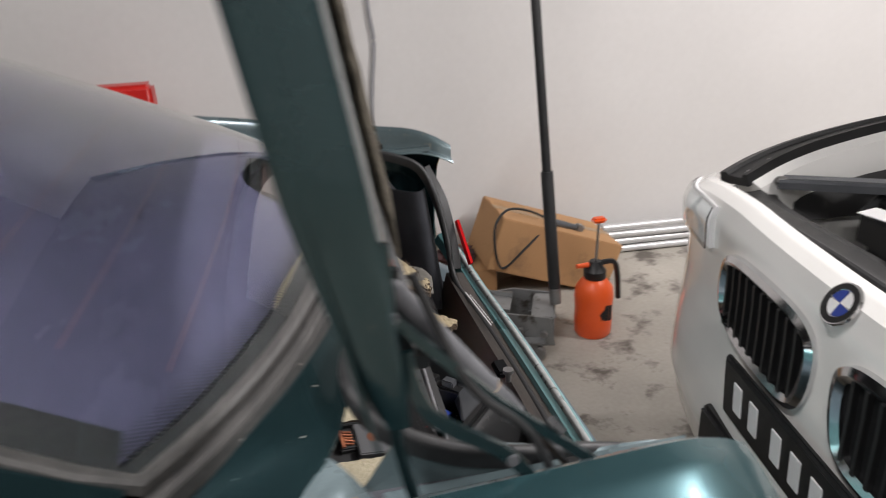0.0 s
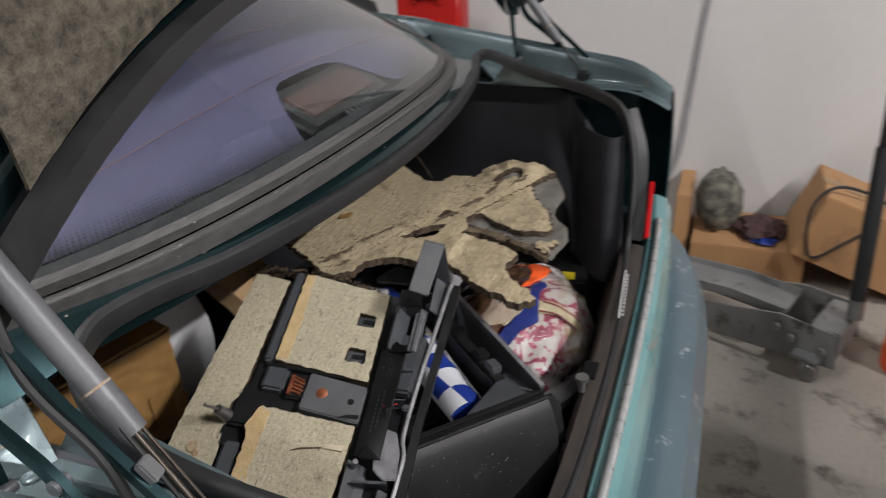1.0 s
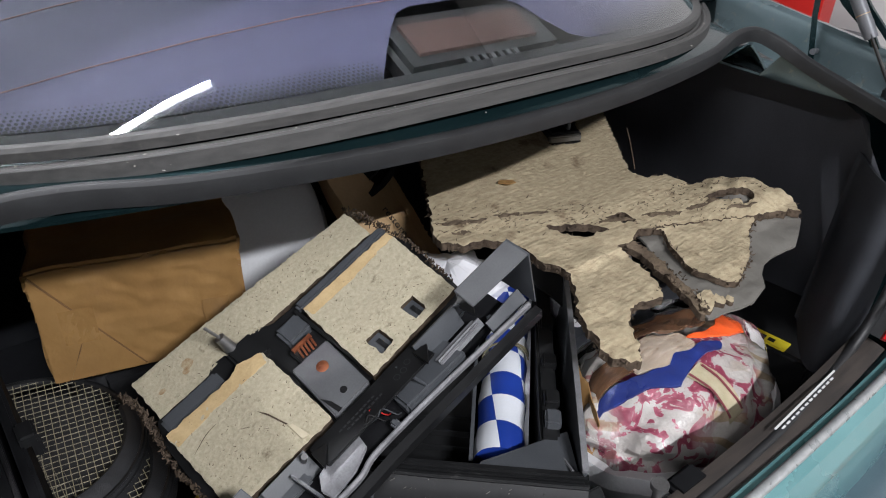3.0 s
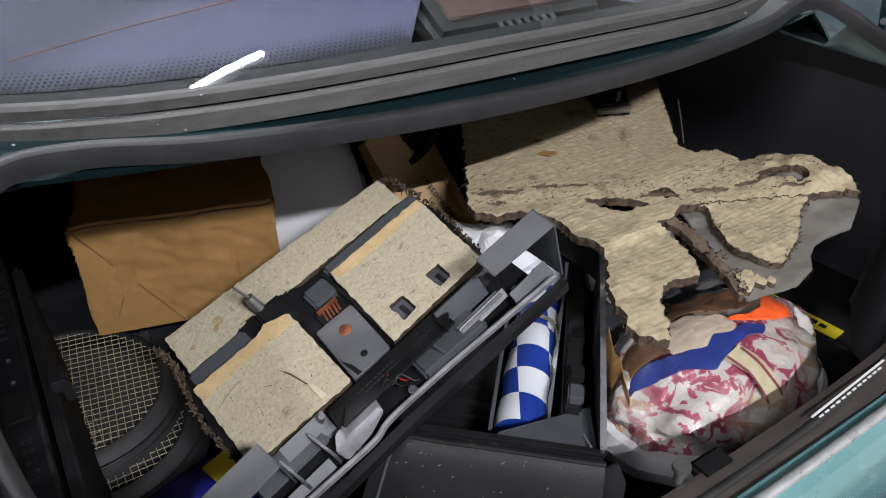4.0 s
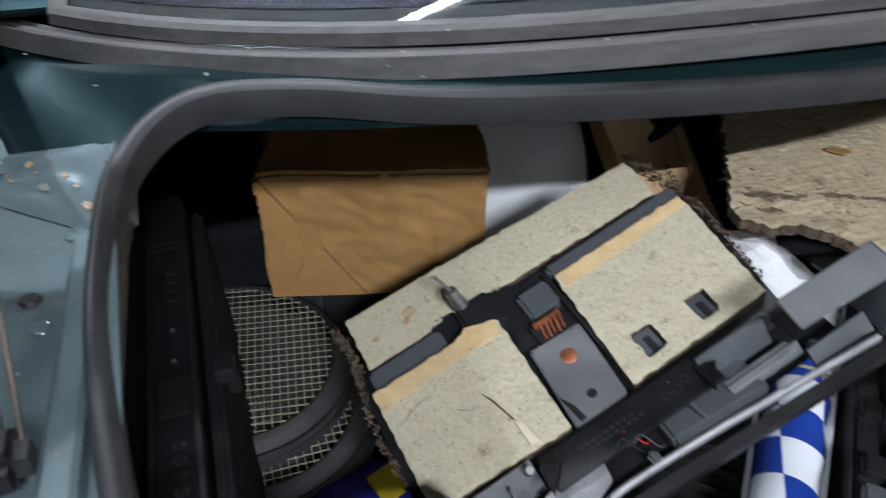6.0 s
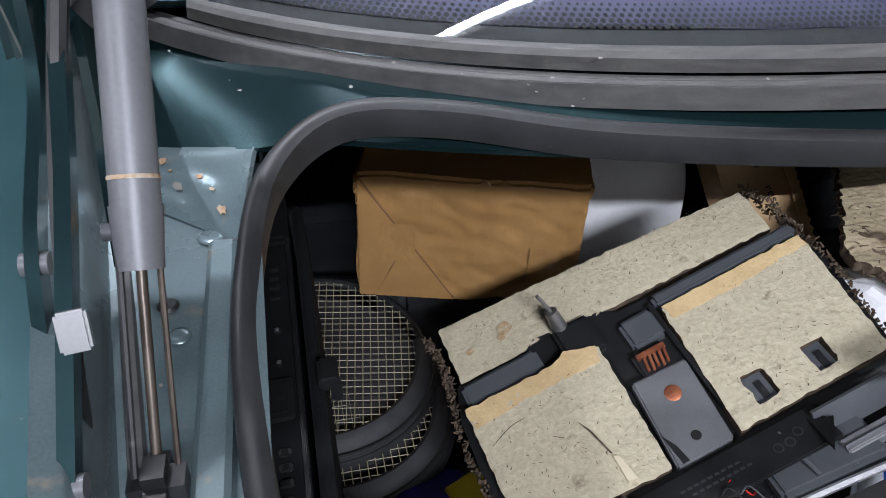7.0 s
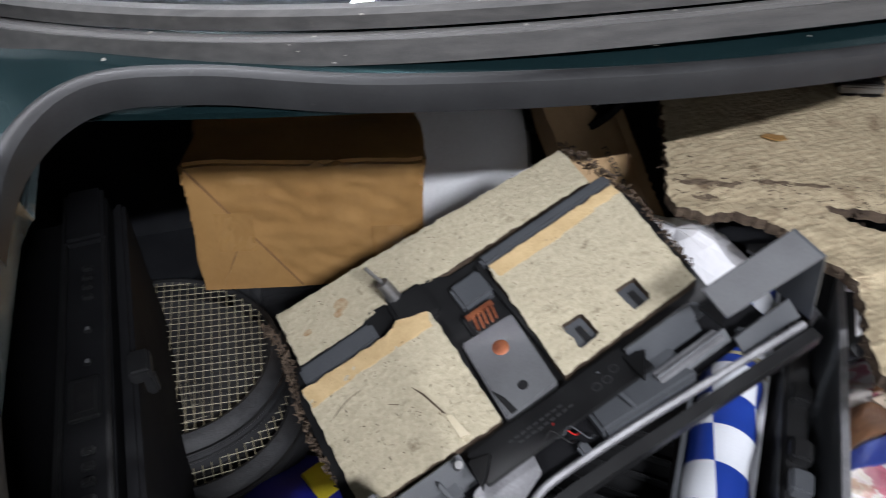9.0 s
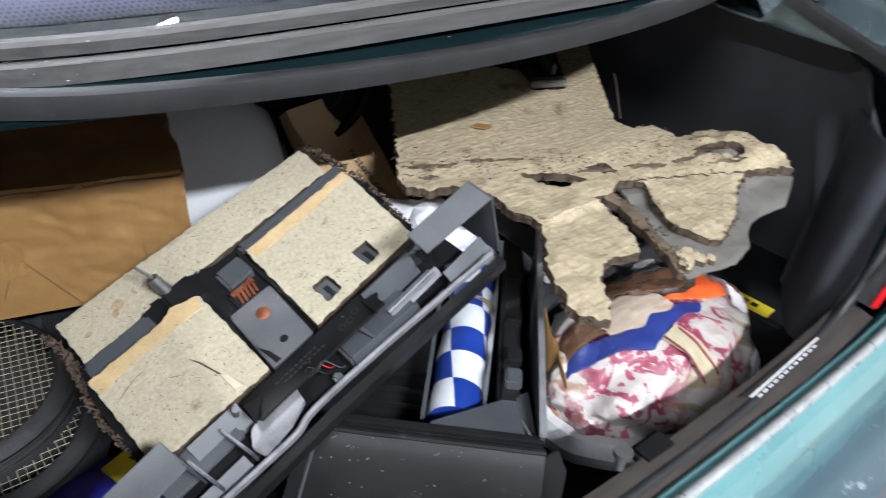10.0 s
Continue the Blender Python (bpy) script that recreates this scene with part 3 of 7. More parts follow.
        part("heating_wire", sweep([car_pt(u, y0 + 0.25 * u * u, film_z(u, y0 + 0.25 * u * u) + 0.001) for u in [-0.44 + 0.088 * i for i in range(11)]], circle(0.0006, 4)), HEATWIRE, glass)
    # trim round the window
    tr = [car_pt(u, glass_bottom(u) - 0.004, glass_z(u, glass_bottom(u)) + 0.003) for u in [-0.542 + 1.084 * i / 40 for i in range(41)]]
    sides = [pane(1, b, 0.003) for b in [0.06 + 0.94 * i / 12 for i in range(13)]]
    left = [pane(0, b, 0.003) for b in [1 - 0.94 * i / 12 for i in range(13)]]
    part("window_trim", sweep(left + tr + sides, [(-0.007, -0.008), (-0.007, 0.001), (-0.003, 0.0035), (0.004, 0.003), (0.007, 0.0), (0.007, -0.008)]), TRIMGREY, car, "weathered grey rubber window trim")
    lower = [car_pt(u, glass_bottom(u) - 0.0185, glass_z(u, glass_bottom(u)) - 0.008) for u in [-0.60 + 1.20 * i / 48 for i in range(49)]]
    part("cowl_trim", sweep(lower, [(-0.012, -0.010), (-0.011, -0.001), (-0.006, 0.002), (-0.003, 0.0008), (0.001, 0.0022), (0.004, 0.001), (0.010, 0.0028), (0.012, -0.010)]), TRIMGREY, car, "grey rubber strip below the window")
    # pillars and roof
    for sg in (-1, 1):
        def pillar(a, b, sg=sg):
            y = 0.50 + 0.62 * a
            u0 = 0.549 - 0.05 * a
            u = u0 + b * (0.16 + 0.06 * a)
            zt = glass_z(0.545, y) - 0.004
            zb = min(zt, ridge(min(y, 0.6))[1] - 0.01)
            return car_pt(sg * u, y, zt * (1 - b ** 0.8) + zb * b ** 0.8)
        part("rear_pillar", grid(14, 8, pillar, thick=0.006), GREEN, car)
    def roof(a, b):
        u = -0.62 + 1.24 * a
        y = 1.05 + 1.35 * b
        return car_pt(u, y, 1.335 + 0.05 * math.sin(b * math.pi) - 0.36 * u * u)
    part("roof", grid(16, 16, roof, thick=0.01), GREEN, car)
    # cabin behind the window
    part("parcel_shelf", grid(12, 6, lambda a, b: car_pt((-0.5 + a) * 0.92, 0.40 + 0.41 * b, 0.955 + 0.01 * b), thick=0.01), SHELFGREY, car, "dusty grey parcel shelf")
    part("shelf_underside", span(car_pt(-0.50, 0.41, 0.930), car_pt(0.50, 0.98, 0.944)), CARPET, car, "black felt under the parcel shelf")
    for u in (-0.29, 0.29):
        part("rear_seat", block((0.5, 0.14, 0.5), Matrix.Translation(car_pt(u, 1.18, 0.86)) @ pose(0, 0, 0, -18), 0.05, 3), SEATCLOTH, car, "grey cloth rear seat back")
    part("cabin_floor", span(car_pt(-0.6, 0.9, 0.3), car_pt(0.6, 2.4, 0.34)), SEATCLOTH, car)
    part("cabin_front", span(car_pt(-0.6, 2.4, 0.3), car_pt(0.6, 2.44, 1.3)), SEATCLOTH, car)
    # third brake lamp
    lamp = part("brake_lamp", block((0.205, 0.085, 0.03), Matrix.Translation(car_pt(0.000, 0.392, 1.018)) @ pose(0, 0, 0, 25), 0.008), BLACKPL, car, "high brake lamp in a black housing")
    part("lens", block((0.16, 0.05, 0.012), Matrix.Translation(car_pt(-0.005, 0.385, 1.029)) @ pose(0, 0, 0, 25), 0.004), LAMPBROWN, lamp, "dull brown-red lens")
    for k in range(7):
        part("plate_mark", block((0.005, 0.010, 0.002), Matrix.Translation(car_pt(-0.035 + 0.0105 * k, 0.346, 1.016)) @ pose(0, 0, 0, 27)), GREYPRINT, lamp)
    # boot lining
    def wall_r(a, b, sg=1):
        y = 0.10 + 0.88 * a
        z = 0.44 + b * (0.50 - 0.03 * (1 - a) - 0.13 * max(0.0, 1 - a * 9))
        u = 0.70 - 0.10 * b ** 2 - 0.16 * max(0, 1 - a * 4.5) ** 2 - 0.03 * math.sin(b * 3.1) * (1 - a)
        if b > 0.97:
            u = 0.515
        return car_pt(sg * u, y, z)
    for sg in (-1, 1):
        part("side_lining", grid(30, 24, lambda a, b, sg=sg: wall_r(a, b, sg)), LINING, car, "black felt boot side lining")
    # moulded cover over the rear lamp
    hb = bmesh.new()
    bmesh.ops.create_uvsphere(hb, u_segments=36, v_segments=22, radius=1)
    for v in hb.verts:
        c = v.co
        k = 1 + 0.05 * math.sin(c.z * 4 + c.x * 2)
        v.co = car_pt(-0.455 - 0.075 * c.x * k, 0.128 + 0.05 * c.y * k, 0.69 + 0.135 * c.z)
    part("lamp_cover", hb, CARPET, car, "black cover behind the rear lamp")
    def lamp_panel(a, b):
        z = 0.60 + 0.24 * b
        u = 0.418 + 0.075 * b - 0.055 * math.sin(math.pi * min(1, a * 1.05)) * (1 - 0.4 * b) + 0.012 * a
        y = 0.066 + 0.10 * a + 0.02 * b - 0.02 * math.sin(math.pi * a)
        return car_pt(u + 0.05 * a * a, y, z)
    part("lamp_panel", grid(24, 24, lamp_panel, thick=0.004), CARPET, car, "moulded black cover beside the rear lamp")
    part("boot_floor", grid(20, 16, lambda a, b: car_pt(-0.72 + 1.44 * a, 0.04 + 0.96 * b, 0.442 + 0.006 * nz(a, b, 0, 6))), CARPET, car, "black carpet boot floor")
    part("boot_bulkhead", span(car_pt(-0.72, 0.98, 0.43), car_pt(0.72, 1.0, 0.97)), CARPET, car)
    # sill: inner black cover, latch, painted rear panel
    def sill(a, b):
        u = -0.40 + 0.80 * a
        y = 0.10 - 0.075 * b - 0.012 * (1 - (u / 0.4) ** 2)
        z = (0.50 + 0.148 * min(1, b * 2.0) + 0.006 * math.sin(b * 3)) + 0.02 * abs(u / 0.4) ** 3
        return car_pt(u, y, z)
    sl = part("sill_cover", grid(40, 12, sill, thick=0.004), SILLBROWN, car, "black plastic cover of the boot sill")
    lt = part("striker", rod(car_pt(-0.012, 0.055, 0.655), car_pt(-0.012, 0.055, 0.675), 0.005, seg=10), STEEL, car, "steel boot latch striker")
    part("striker_head", rod(car_pt(-0.012, 0.055, 0.672), car_pt(-0.012, 0.055, 0.678), 0.009, seg=12), STEEL, lt)
    part("latch_box", block((0.045, 0.026, 0.014), Matrix.Translation(car_pt(0.035, 0.052, 0.650)), 0.004), DARKPL, car)
    lab = part("sill_label", block((0.15, 0.0022, 0.0012), Matrix.Translation(car_pt(0.235, 0.038, 0.6665)) @ pose(0, 0, 0, 0, 0, 4), 0.0), LETTER, car, "thin white strip label with unreadable print")
    for k in range(12):
        part("print_bar", block((0.007, 0.0022, 0.0006), Matrix.Translation(car_pt(0.17 + 0.011 * k, 0.0285 + 0.0008 * k, 0.6672)) @ pose(0, 0, 0, 0, 0, 4)), LETTER, lab)
    def panel(a, b):
        u = -0.60 + 1.2 * a
        e = abs(u) / 0.6
        prof = [(0.040, 0.640), (0.030, 0.657), (0.020, 0.660), (0.0, 0.653), (-0.012, 0.63), (-0.016, 0.60), (-0.016, 0.50)]
        k = b * 6
        i = min(int(k), 5)
        f = k - i
        y = prof[i][0] * (1 - f) + prof[i + 1][0] * f
        z = prof[i][1] * (1 - f) + prof[i + 1][1] * f
        return car_pt(u, y - 0.018 * (1 - e * e) + 0.03 * max(0, e - 0.8), z + 0.028 * max(0.0, (abs(u) - 0.33) / 0.27) ** 1.5)
    # pale strip: worn paint plus the rounded edge's highlight, as colour
    part("worn_edge_glint", sweep([panel(a, 0.36) + Vector((0, -0.002, 0.0025)) for a in [0.08 + 0.84 * i / 30 for i in range(31)]], circle(0.0060, 10)), WORNGLINT, car, "worn edge of the rear panel, its highlight painted pale")
    # panel colour is lightened to hold the tube's broad highlight
    part("rear_panel", grid(48, 24, panel, thick=0.004), TEAL, car, "worn teal rear panel below the boot, tube light put into its paint")
    def bumper(a, b):
        u = -0.86 + 1.72 * a
        e = abs(u) / 0.86
        prof = [(-0.014, 0.545), (-0.05, 0.55), (-0.085, 0.54), (-0.105, 0.50), (-0.11, 0.42), (-0.10, 0.32), (-0.07, 0.24)]
        k = b * 6
        i = min(int(k), 5)
        f = k - i
        y = prof[i][0] * (1 - f) + prof[i + 1][0] * f
        z = prof[i][1] * (1 - f) + prof[i + 1][1] * f
        return car_pt(u, y + 0.16 * e ** 5, z)
    part("rear_bumper", grid(48, 24, bumper, thick=0.006), BUMPER, car, "scratched slate-blue rear bumper")
    # rear lamps
    for sg in (-1, 1):
        lampo = []
        def lens(a, b, sg=sg):
            u = 0.350 + 0.088 * a + 0.005 * b
            z = 0.712 + 0.066 * a - 0.006 * b
            y = 0.014 + 0.006 * a + 0.004 * b
            return car_pt(sg * u, y, z)
        part("tail_lamp", grid(10, 10, lens, thick=0.006, direction=(0, 1, 0)), REDLENS, car, "red rear lamp")
        rim = [car_pt(sg * (u + 0.010), y - 0.012, z) for u, y, z in half[9:13]]
        part("lamp_edge", sweep(smooth_path(rim, 6), [(-0.010, -0.008), (-0.010, 0.004), (0.008, 0.004), (0.008, -0.008)]), RUBBER, car)
    # wheels
    for sg in (-1, 1):
        for y in (0.85, 3.45):
            w = part("wheel", lathe([(0.19, -0.09), (0.27, -0.10), (0.305, -0.08), (0.31, 0.0), (0.305, 0.08), (0.27, 0.10), (0.19, 0.09)], Matrix.Translation(car_pt(sg * 0.73, y, 0.31)) @ pose(0, 0, 0, 0, 90)), RUBBER, car)
            part("rim", lathe([(0, 0.05), (0.06, 0.06), (0.17, 0.08), (0.19, 0.09), (0.19, -0.09), (0, -0.05)], Matrix.Translation(car_pt(sg * 0.73, y, 0.31)) @ pose(0, 0, 0, 0, 90)), STEEL, w)
    # front of the body, out of sight
    for sg in (-1, 1):
        part("body_side", span(car_pt(sg * 0.80, 1.48, 0.26), car_pt(sg * 0.845, 4.2, 0.88), bevel=0.02), GREEN, car)
    for sg in (-1, 1):
        dp = part("side_window", grid(8, 6, lambda a, b, sg=sg: car_pt(sg * (0.80 - 0.20 * b), 1.15 + 0.05 * b + (1.6 - 0.45 * b) * a, 0.90 + 0.33 * b), thick=0.004), GLASS, car, "side window glass")
        dp.visible_shadow = False
        part("door", span(car_pt(sg * 0.845, 1.50, 0.30), car_pt(sg * 0.850, 2.55, 0.87), bevel=0.002), GREEN, car, "dark green painted door")
        part("shoulder", grid(10, 4, lambda a, b, sg=sg: car_pt(sg * (0.845 - 0.06 * b), 0.9 + 2.1 * a, 0.86 + 0.05 * b), thick=0.004), GREEN, car)
        part("roof_side", grid(10, 4, lambda a, b, sg=sg: car_pt(sg * (0.63 - 0.02 * b), 1.05 + 1.35 * a, 1.20 + 0.02 * b + 0.02 * math.sin(a * 3.14)), thick=0.01), GREEN, car)
    ws = part("windscreen", grid(16, 8, lambda a, b: car_pt((-0.70 + 1.40 * a) * (1 - 0.12 * b), 2.98 - 0.58 * b, 0.90 + 0.40 * b - 0.14 * (2 * a - 1) ** 2 * b), thick=0.004), GLASS, car, "windscreen glass")
    ws.visible_shadow = False
    part("bonnet", span(car_pt(-0.8, 2.9, 0.80), car_pt(0.8, 4.2, 0.90), bevel=0.03), GREEN, car)
    part("nose", span(car_pt(-0.8, 4.2, 0.25), car_pt(0.8, 4.24, 0.85), bevel=0.015), GREEN, car)
    part("chassis", span(car_pt(-0.7, -0.02, 0.24), car_pt(0.7, 4.1, 0.30)), BLACKPL, car)
    build_lid(car)
    return car


def build_lid(car):
    """The raised boot lid with its hinges and gas struts."""
    lean = math.tan(radians(9))

    def low(u):
        e = min(1.0, abs(u) / 0.59)
        return 1.192 - 0.168 * e ** 2.6

    def lid_pt(u, z, d):
        return car_pt(u, 0.296 + (z - 1.02) * lean + d, z)

    def outer(a, b):
        u = -0.605 + 1.21 * a
        z = low(u) + (1.70 - low(u)) * b
        return lid_pt(u, z, 0.034 + 0.006 * math.sin(b * 3.14))
    skin = part("boot_lid", grid(40, 16, outer, thick=0.003), GREEN, car, "raised dark green boot lid")
    def inner(a, b):
        u = -0.595 + 1.19 * a
        z = low(u) + 0.008 + (1.68 - low(u)) * b
        e = min(a, 1 - a, b * 0.6, 1) * 1.19
        return lid_pt(u, z, 0.012 - 0.022 * min(1, e / 0.05))
    part("lid_inner_panel", grid(60, 24, inner, thick=0.002), GREEN, skin, "green painted inner panel of the lid")
    def lining(a, b):
        u = -0.505 + 1.01 * a
        z0 = low(u * 1.02) + 0.040
        z = z0 + (1.63 - z0) * b
        e = min(a, 1 - a, b, 1 - b)
        return lid_pt(u, z, -0.016 - 0.006 * min(1, e / 0.03) + 0.0015 * nz(u, z, 0, 60))
    part("lid_lining", grid(70, 40, lining, thick=0.003), LIDFELT, skin, "matted grey-brown felt lid lining")
    edge = [lid_pt(u, low(u) + 0.012, -0.006) for u in [-0.56 + 1.12 * i / 40 for i in range(41)]]
    part("lid_edge_strip", sweep(edge, [(-0.012, -0.010), (-0.014, 0.006), (0.0, 0.012), (0.012, 0.006), (0.012, -0.010)]), RUBBER, skin, "black rubber strip on the lid's edge")
    for sg in (-1, 1):
        def flange(a, b, sg=sg):
            z = 1.030 + 0.65 * a
            k = min(1.0, max(0.0, (z - 1.030) / 0.16)) ** 0.7
            ang = 2 * math.pi * b
            u = 0.585 + 0.013 * k + 0.007 * math.cos(ang)
            return lid_pt(sg * u, z, 0.016 + 0.006 * k + (0.008 + 0.016 * k) * max(-1.0, min(1.0, 1.5 * math.sin(ang))))
        part("lid_flange", grid(24, 20, flange), GREEN, skin, "green folded side edge of the lid")
        top = car_pt(sg * 0.542, 0.312, 1.116)
        ball = car_pt(sg * 0.547, 0.172, 0.928)
        mid = ball.lerp(top, 0.42)
        strut = part("gas_strut", rod(mid, top.lerp(ball, 0.02), 0.0088, seg=20), STRUTGREY, car, "grey gas strut with a thin steel rod")
        part("strut_collar", rod(mid - (top - ball).normalized() * 0.02, mid + (top - ball).normalized() * 0.003, 0.0082, 0.0094, seg=20), STRUTGREY, strut)
        part("rust_ring", rod(mid + (top - ball).normalized() * 0.012, mid + (top - ball).normalized() * 0.0135, 0.0091, seg=20), RUST, strut, "thin rusty ring")
        part("side_wire", rod(ball + Vector((-0.007, 0, 0.006)), mid + Vector((-0.006, 0, 0.006)), 0.0014, seg=8), RUBBER, strut)
        part("side_wire", rod(ball + Vector((0.007, 0, -0.002)), mid + Vector((0.006, 0, -0.002)), 0.0012, seg=8), RUSTROD, strut)
        part("strut_rod", rod(ball, mid, 0.0020, seg=12), RUSTROD, strut, "thin steel rod")
        for p, r in ((ball, 0.011), (top, 0.012)):
            part("ball_socket", block((0.02, r * 2, r * 2), Matrix.Translation(p), 0.006), BLACKPL, strut)
        # hinge: long arm beside the strut, upright link, cranked bracket
        o = sg * 0.022
        a0, a1 = ball + Vector((o, -0.012, 0.022)), top + Vector((o, -0.002, -0.018))
        sec = [(-0.0028, -0.0038), (-0.0028, 0.0038), (0.0028, 0.0038), (0.0028, -0.0038)]
        arm = part("hinge_arm", sweep([a0, a0.lerp(a1, 0.5) + Vector((0, 0.004, -0.004)), a1, lid_pt(sg * 0.565, 1.15, -0.004)], sec), GREEN, car, "green painted steel lid hinge arm")
        part("hinge_link", sweep([car_pt(sg * 0.575, 0.30, 0.93), car_pt(sg * 0.57, 0.312, 1.0), car_pt(sg * 0.565, 0.318, 1.09)], sec), GREEN, arm)
        part("hinge_bracket", sweep(smooth_path([car_pt(sg * 0.585, 0.20, 0.925), car_pt(sg * 0.585, 0.235, 0.985), car_pt(sg * 0.583, 0.29, 1.03), lid_pt(sg * 0.58, 1.08, 0.0)], 5), [(-0.0025, -0.005), (-0.0025, 0.005), (0.0025, 0.005), (0.0025, -0.005)]), GREEN, arm)
        for p in (car_pt(sg * 0.575, 0.30, 0.95), a1, car_pt(sg * 0.585, 0.235, 0.985), a0):
            part("pivot", rod(p - Vector((0.005, 0, 0)), p + Vector((0.005, 0, 0)), 0.0045, seg=14), STRUTGREY, arm)
        if sg > 0:
            part("bump_stop", lathe([(0, 0), (0.011, 0), (0.012, 0.012), (0.006, 0.03), (0, 0.031)], Matrix.Translation(lid_pt(sg * 0.575, 1.06, -0.03)) @ pose(0, 0, 0, 60), 14), RUBBER, skin, "black rubber stop")
        if sg < 0:
            part("label_clip", block((0.010, 0.006, 0.014), Matrix.Translation(a0.lerp(a1, 0.24) + Vector((0.004, -0.003, 0.003))) @ pose(0, 0, 0, -35, 0, 10), 0.001), PALEPL, arm, "small white plastic clip")
            part("wire_loom", cable([car_pt(-0.575, 0.19, 0.925), car_pt(-0.57, 0.215, 0.99), car_pt(-0.568, 0.26, 1.04), lid_pt(-0.55, 1.12, -0.02)], 0.0035), RUBBER, arm, "black wire loom")


# ---------- things in the boot ----------
PO, PE1, PE2 = Vector((1.057, 0.373, 0.775)), Vector((0.9173, 0.1391, 0.3731)).normalized(), Vector((-0.2069, 0.9671, 0.1481))
PN = PE1.cross(PE2).normalized()
PE2 = PN.cross(PE1)
PANEL = Matrix(((PE1.x, PE2.x, PN.x, PO.x), (PE1.y, PE2.y, PN.y, PO.y), (PE1.z, PE2.z, PN.z, PO.z), (0, 0, 0, 1)))


def pad(outline, z0, thick, cell=0.003, m=PANEL, holes=(), seed=0.0, rag=0.002):
    """A fibre pad with a crumbly border, in the panel's plane."""
    bm = torn_sheet([tuple(p) for p in outline], list(holes), lambda x, y: z0 + thick + 0.0006 * nz(x, y, seed, 55) + 0.0007 * nz(x, y, seed, 210), cell, thick, rag)
    bm.transform(m)
    return bm


def build_console():
    t = thing("console_unit", (1.03, 0.34, 0.44), "black plastic dashboard panel with fibre foam pads, lying face down", "car part")
    back = [(-0.172, 0.03), (-0.115, 0.026), (-0.10, 0.036), (-0.04, 0.030), (-0.03, 0.022), (0.128, 0.014), (0.135, -0.02), (0.12, -0.125), (-0.19, -0.115), (-0.182, 0.0)]
    part("backing", prism(back, 0.016, PANEL @ pose(0, 0, -0.020), 0.002), BLACKPL, t, "black plastic backing")
    part("foam_pad", pad([(-0.166, 0.084), (-0.05, 0.078), (0.12, 0.066), (0.117, 0.022), (-0.03, 0.026), (-0.168, 0.028)], -0.030, 0.026, seed=1), [FOAM, FRAY], t, "pale beige fibre foam strip")
    part("foam_pad", pad([(-0.001, 0.0), (0.125, 0.0), (0.114, -0.108), (-0.009, -0.110)], -0.004, 0.011, seed=2,
                         holes=[[(0.014, -0.076), (0.031, -0.077), (0.031, -0.099), (0.013, -0.101)], [(0.063, -0.078), (0.081, -0.078), (0.079, -0.099), (0.062, -0.100)]]), [FOAM, FRAY], t, "pale beige fibre foam pad with two slots")
    part("foam_pad", pad([(-0.175, 0.001), (-0.10, 0.0), (-0.085, 0.006), (-0.060, -0.002), (-0.063, -0.110), (-0.178, -0.105)], -0.004, 0.011, seed=3), [FOAM, FRAY], t, "worn beige fibre foam pad with a tear")
    part("foam_border", pad([(0.0, 0.0005), (0.124, 0.0), (0.124, -0.010), (0.05, -0.014), (0.002, -0.013)], 0.0055, 0.0022, seed=4), [FOAMEDGE, FOAMEDGE], t, "yellowed foam border")
    part("foam_border", pad([(-0.175, 0.001), (-0.10, 0.0), (-0.085, 0.006), (-0.061, -0.002), (-0.065, -0.016), (-0.12, -0.014), (-0.174, -0.017)], 0.0055, 0.0022, seed=5), [FOAMEDGE, FOAMEDGE], t, "yellowed foam border")
    part("tear", prism([(-0.095, -0.084), (-0.091, -0.086), (-0.088, -0.106), (-0.095, -0.104)], 0.003, PANEL @ pose(0, 0, 0.0070)), TORN, t, "torn cream flap")
    part("crack", prism([(-0.104, -0.050), (-0.099, -0.060), (-0.094, -0.082), (-0.0955, -0.081), (-0.100, -0.062)], 0.001, PANEL @ pose(0, 0, 0.0085)), FRAY, t)
    for u, v in ((0.022, -0.088), (0.071, -0.089)):
        sl = part("slot_plate", block((0.017, 0.023, 0.004), PANEL @ pose(u, v, -0.001), 0.001), GREYPL, t, "grey plastic plate in the slot")
        part("slit", block((0.005, 0.013, 0.002), PANEL @ pose(u + 0.001, v - 0.002, 0.0016)), BLACKPL, sl)
    part("frame_ribs", block((0.004, 0.10, 0.008), PANEL @ pose(-0.006, -0.04, 0.0), 0.001), BLACKPL, t)
    part("frame_strip", block((0.13, 0.012, 0.012), PANEL @ pose(0.062, 0.009, 0.0), 0.003), GREYPL, t)
    part("frame_strip", block((0.068, 0.020, 0.012), PANEL @ pose(-0.137, 0.013, -0.002), 0.003), GREYPL, t)
    part("frame_strip", block((0.030, 0.026, 0.014), PANEL @ pose(-0.022, -0.006, -0.002), 0.003), GREYPL, t)
    part("frame_strip", block((0.034, 0.034, 0.012), PANEL @ pose(-0.068, 0.012, -0.002), 0.003), BLACKPL, t)
    pl = part("metal_plate", prism([(-0.055, -0.043), (-0.010, -0.045), (-0.016, -0.112), (-0.061, -0.112)], 0.012, PANEL @ pose(0, 0, -0.004), 0.0015), PALEPL, t, "smooth grey plastic cover with two holes")
    for u, v, r in ((-0.033, -0.064, 0.0058), (-0.037, -0.098, 0.0034)):
        part("hole", lathe([(0, 0.0004), (r, 0.0004), (r * 1.1, 0.0)], PANEL @ pose(u, v, 0.0082), 18), COPPER if r > 0.005 else BLACKPL, pl)
    part("notch", prism([(-0.058, -0.088), (-0.053, -0.098), (-0.051, -0.111), (-0.056, -0.111)], 0.001, PANEL @ pose(0, 0, 0.0080)), BLACKPL, pl)
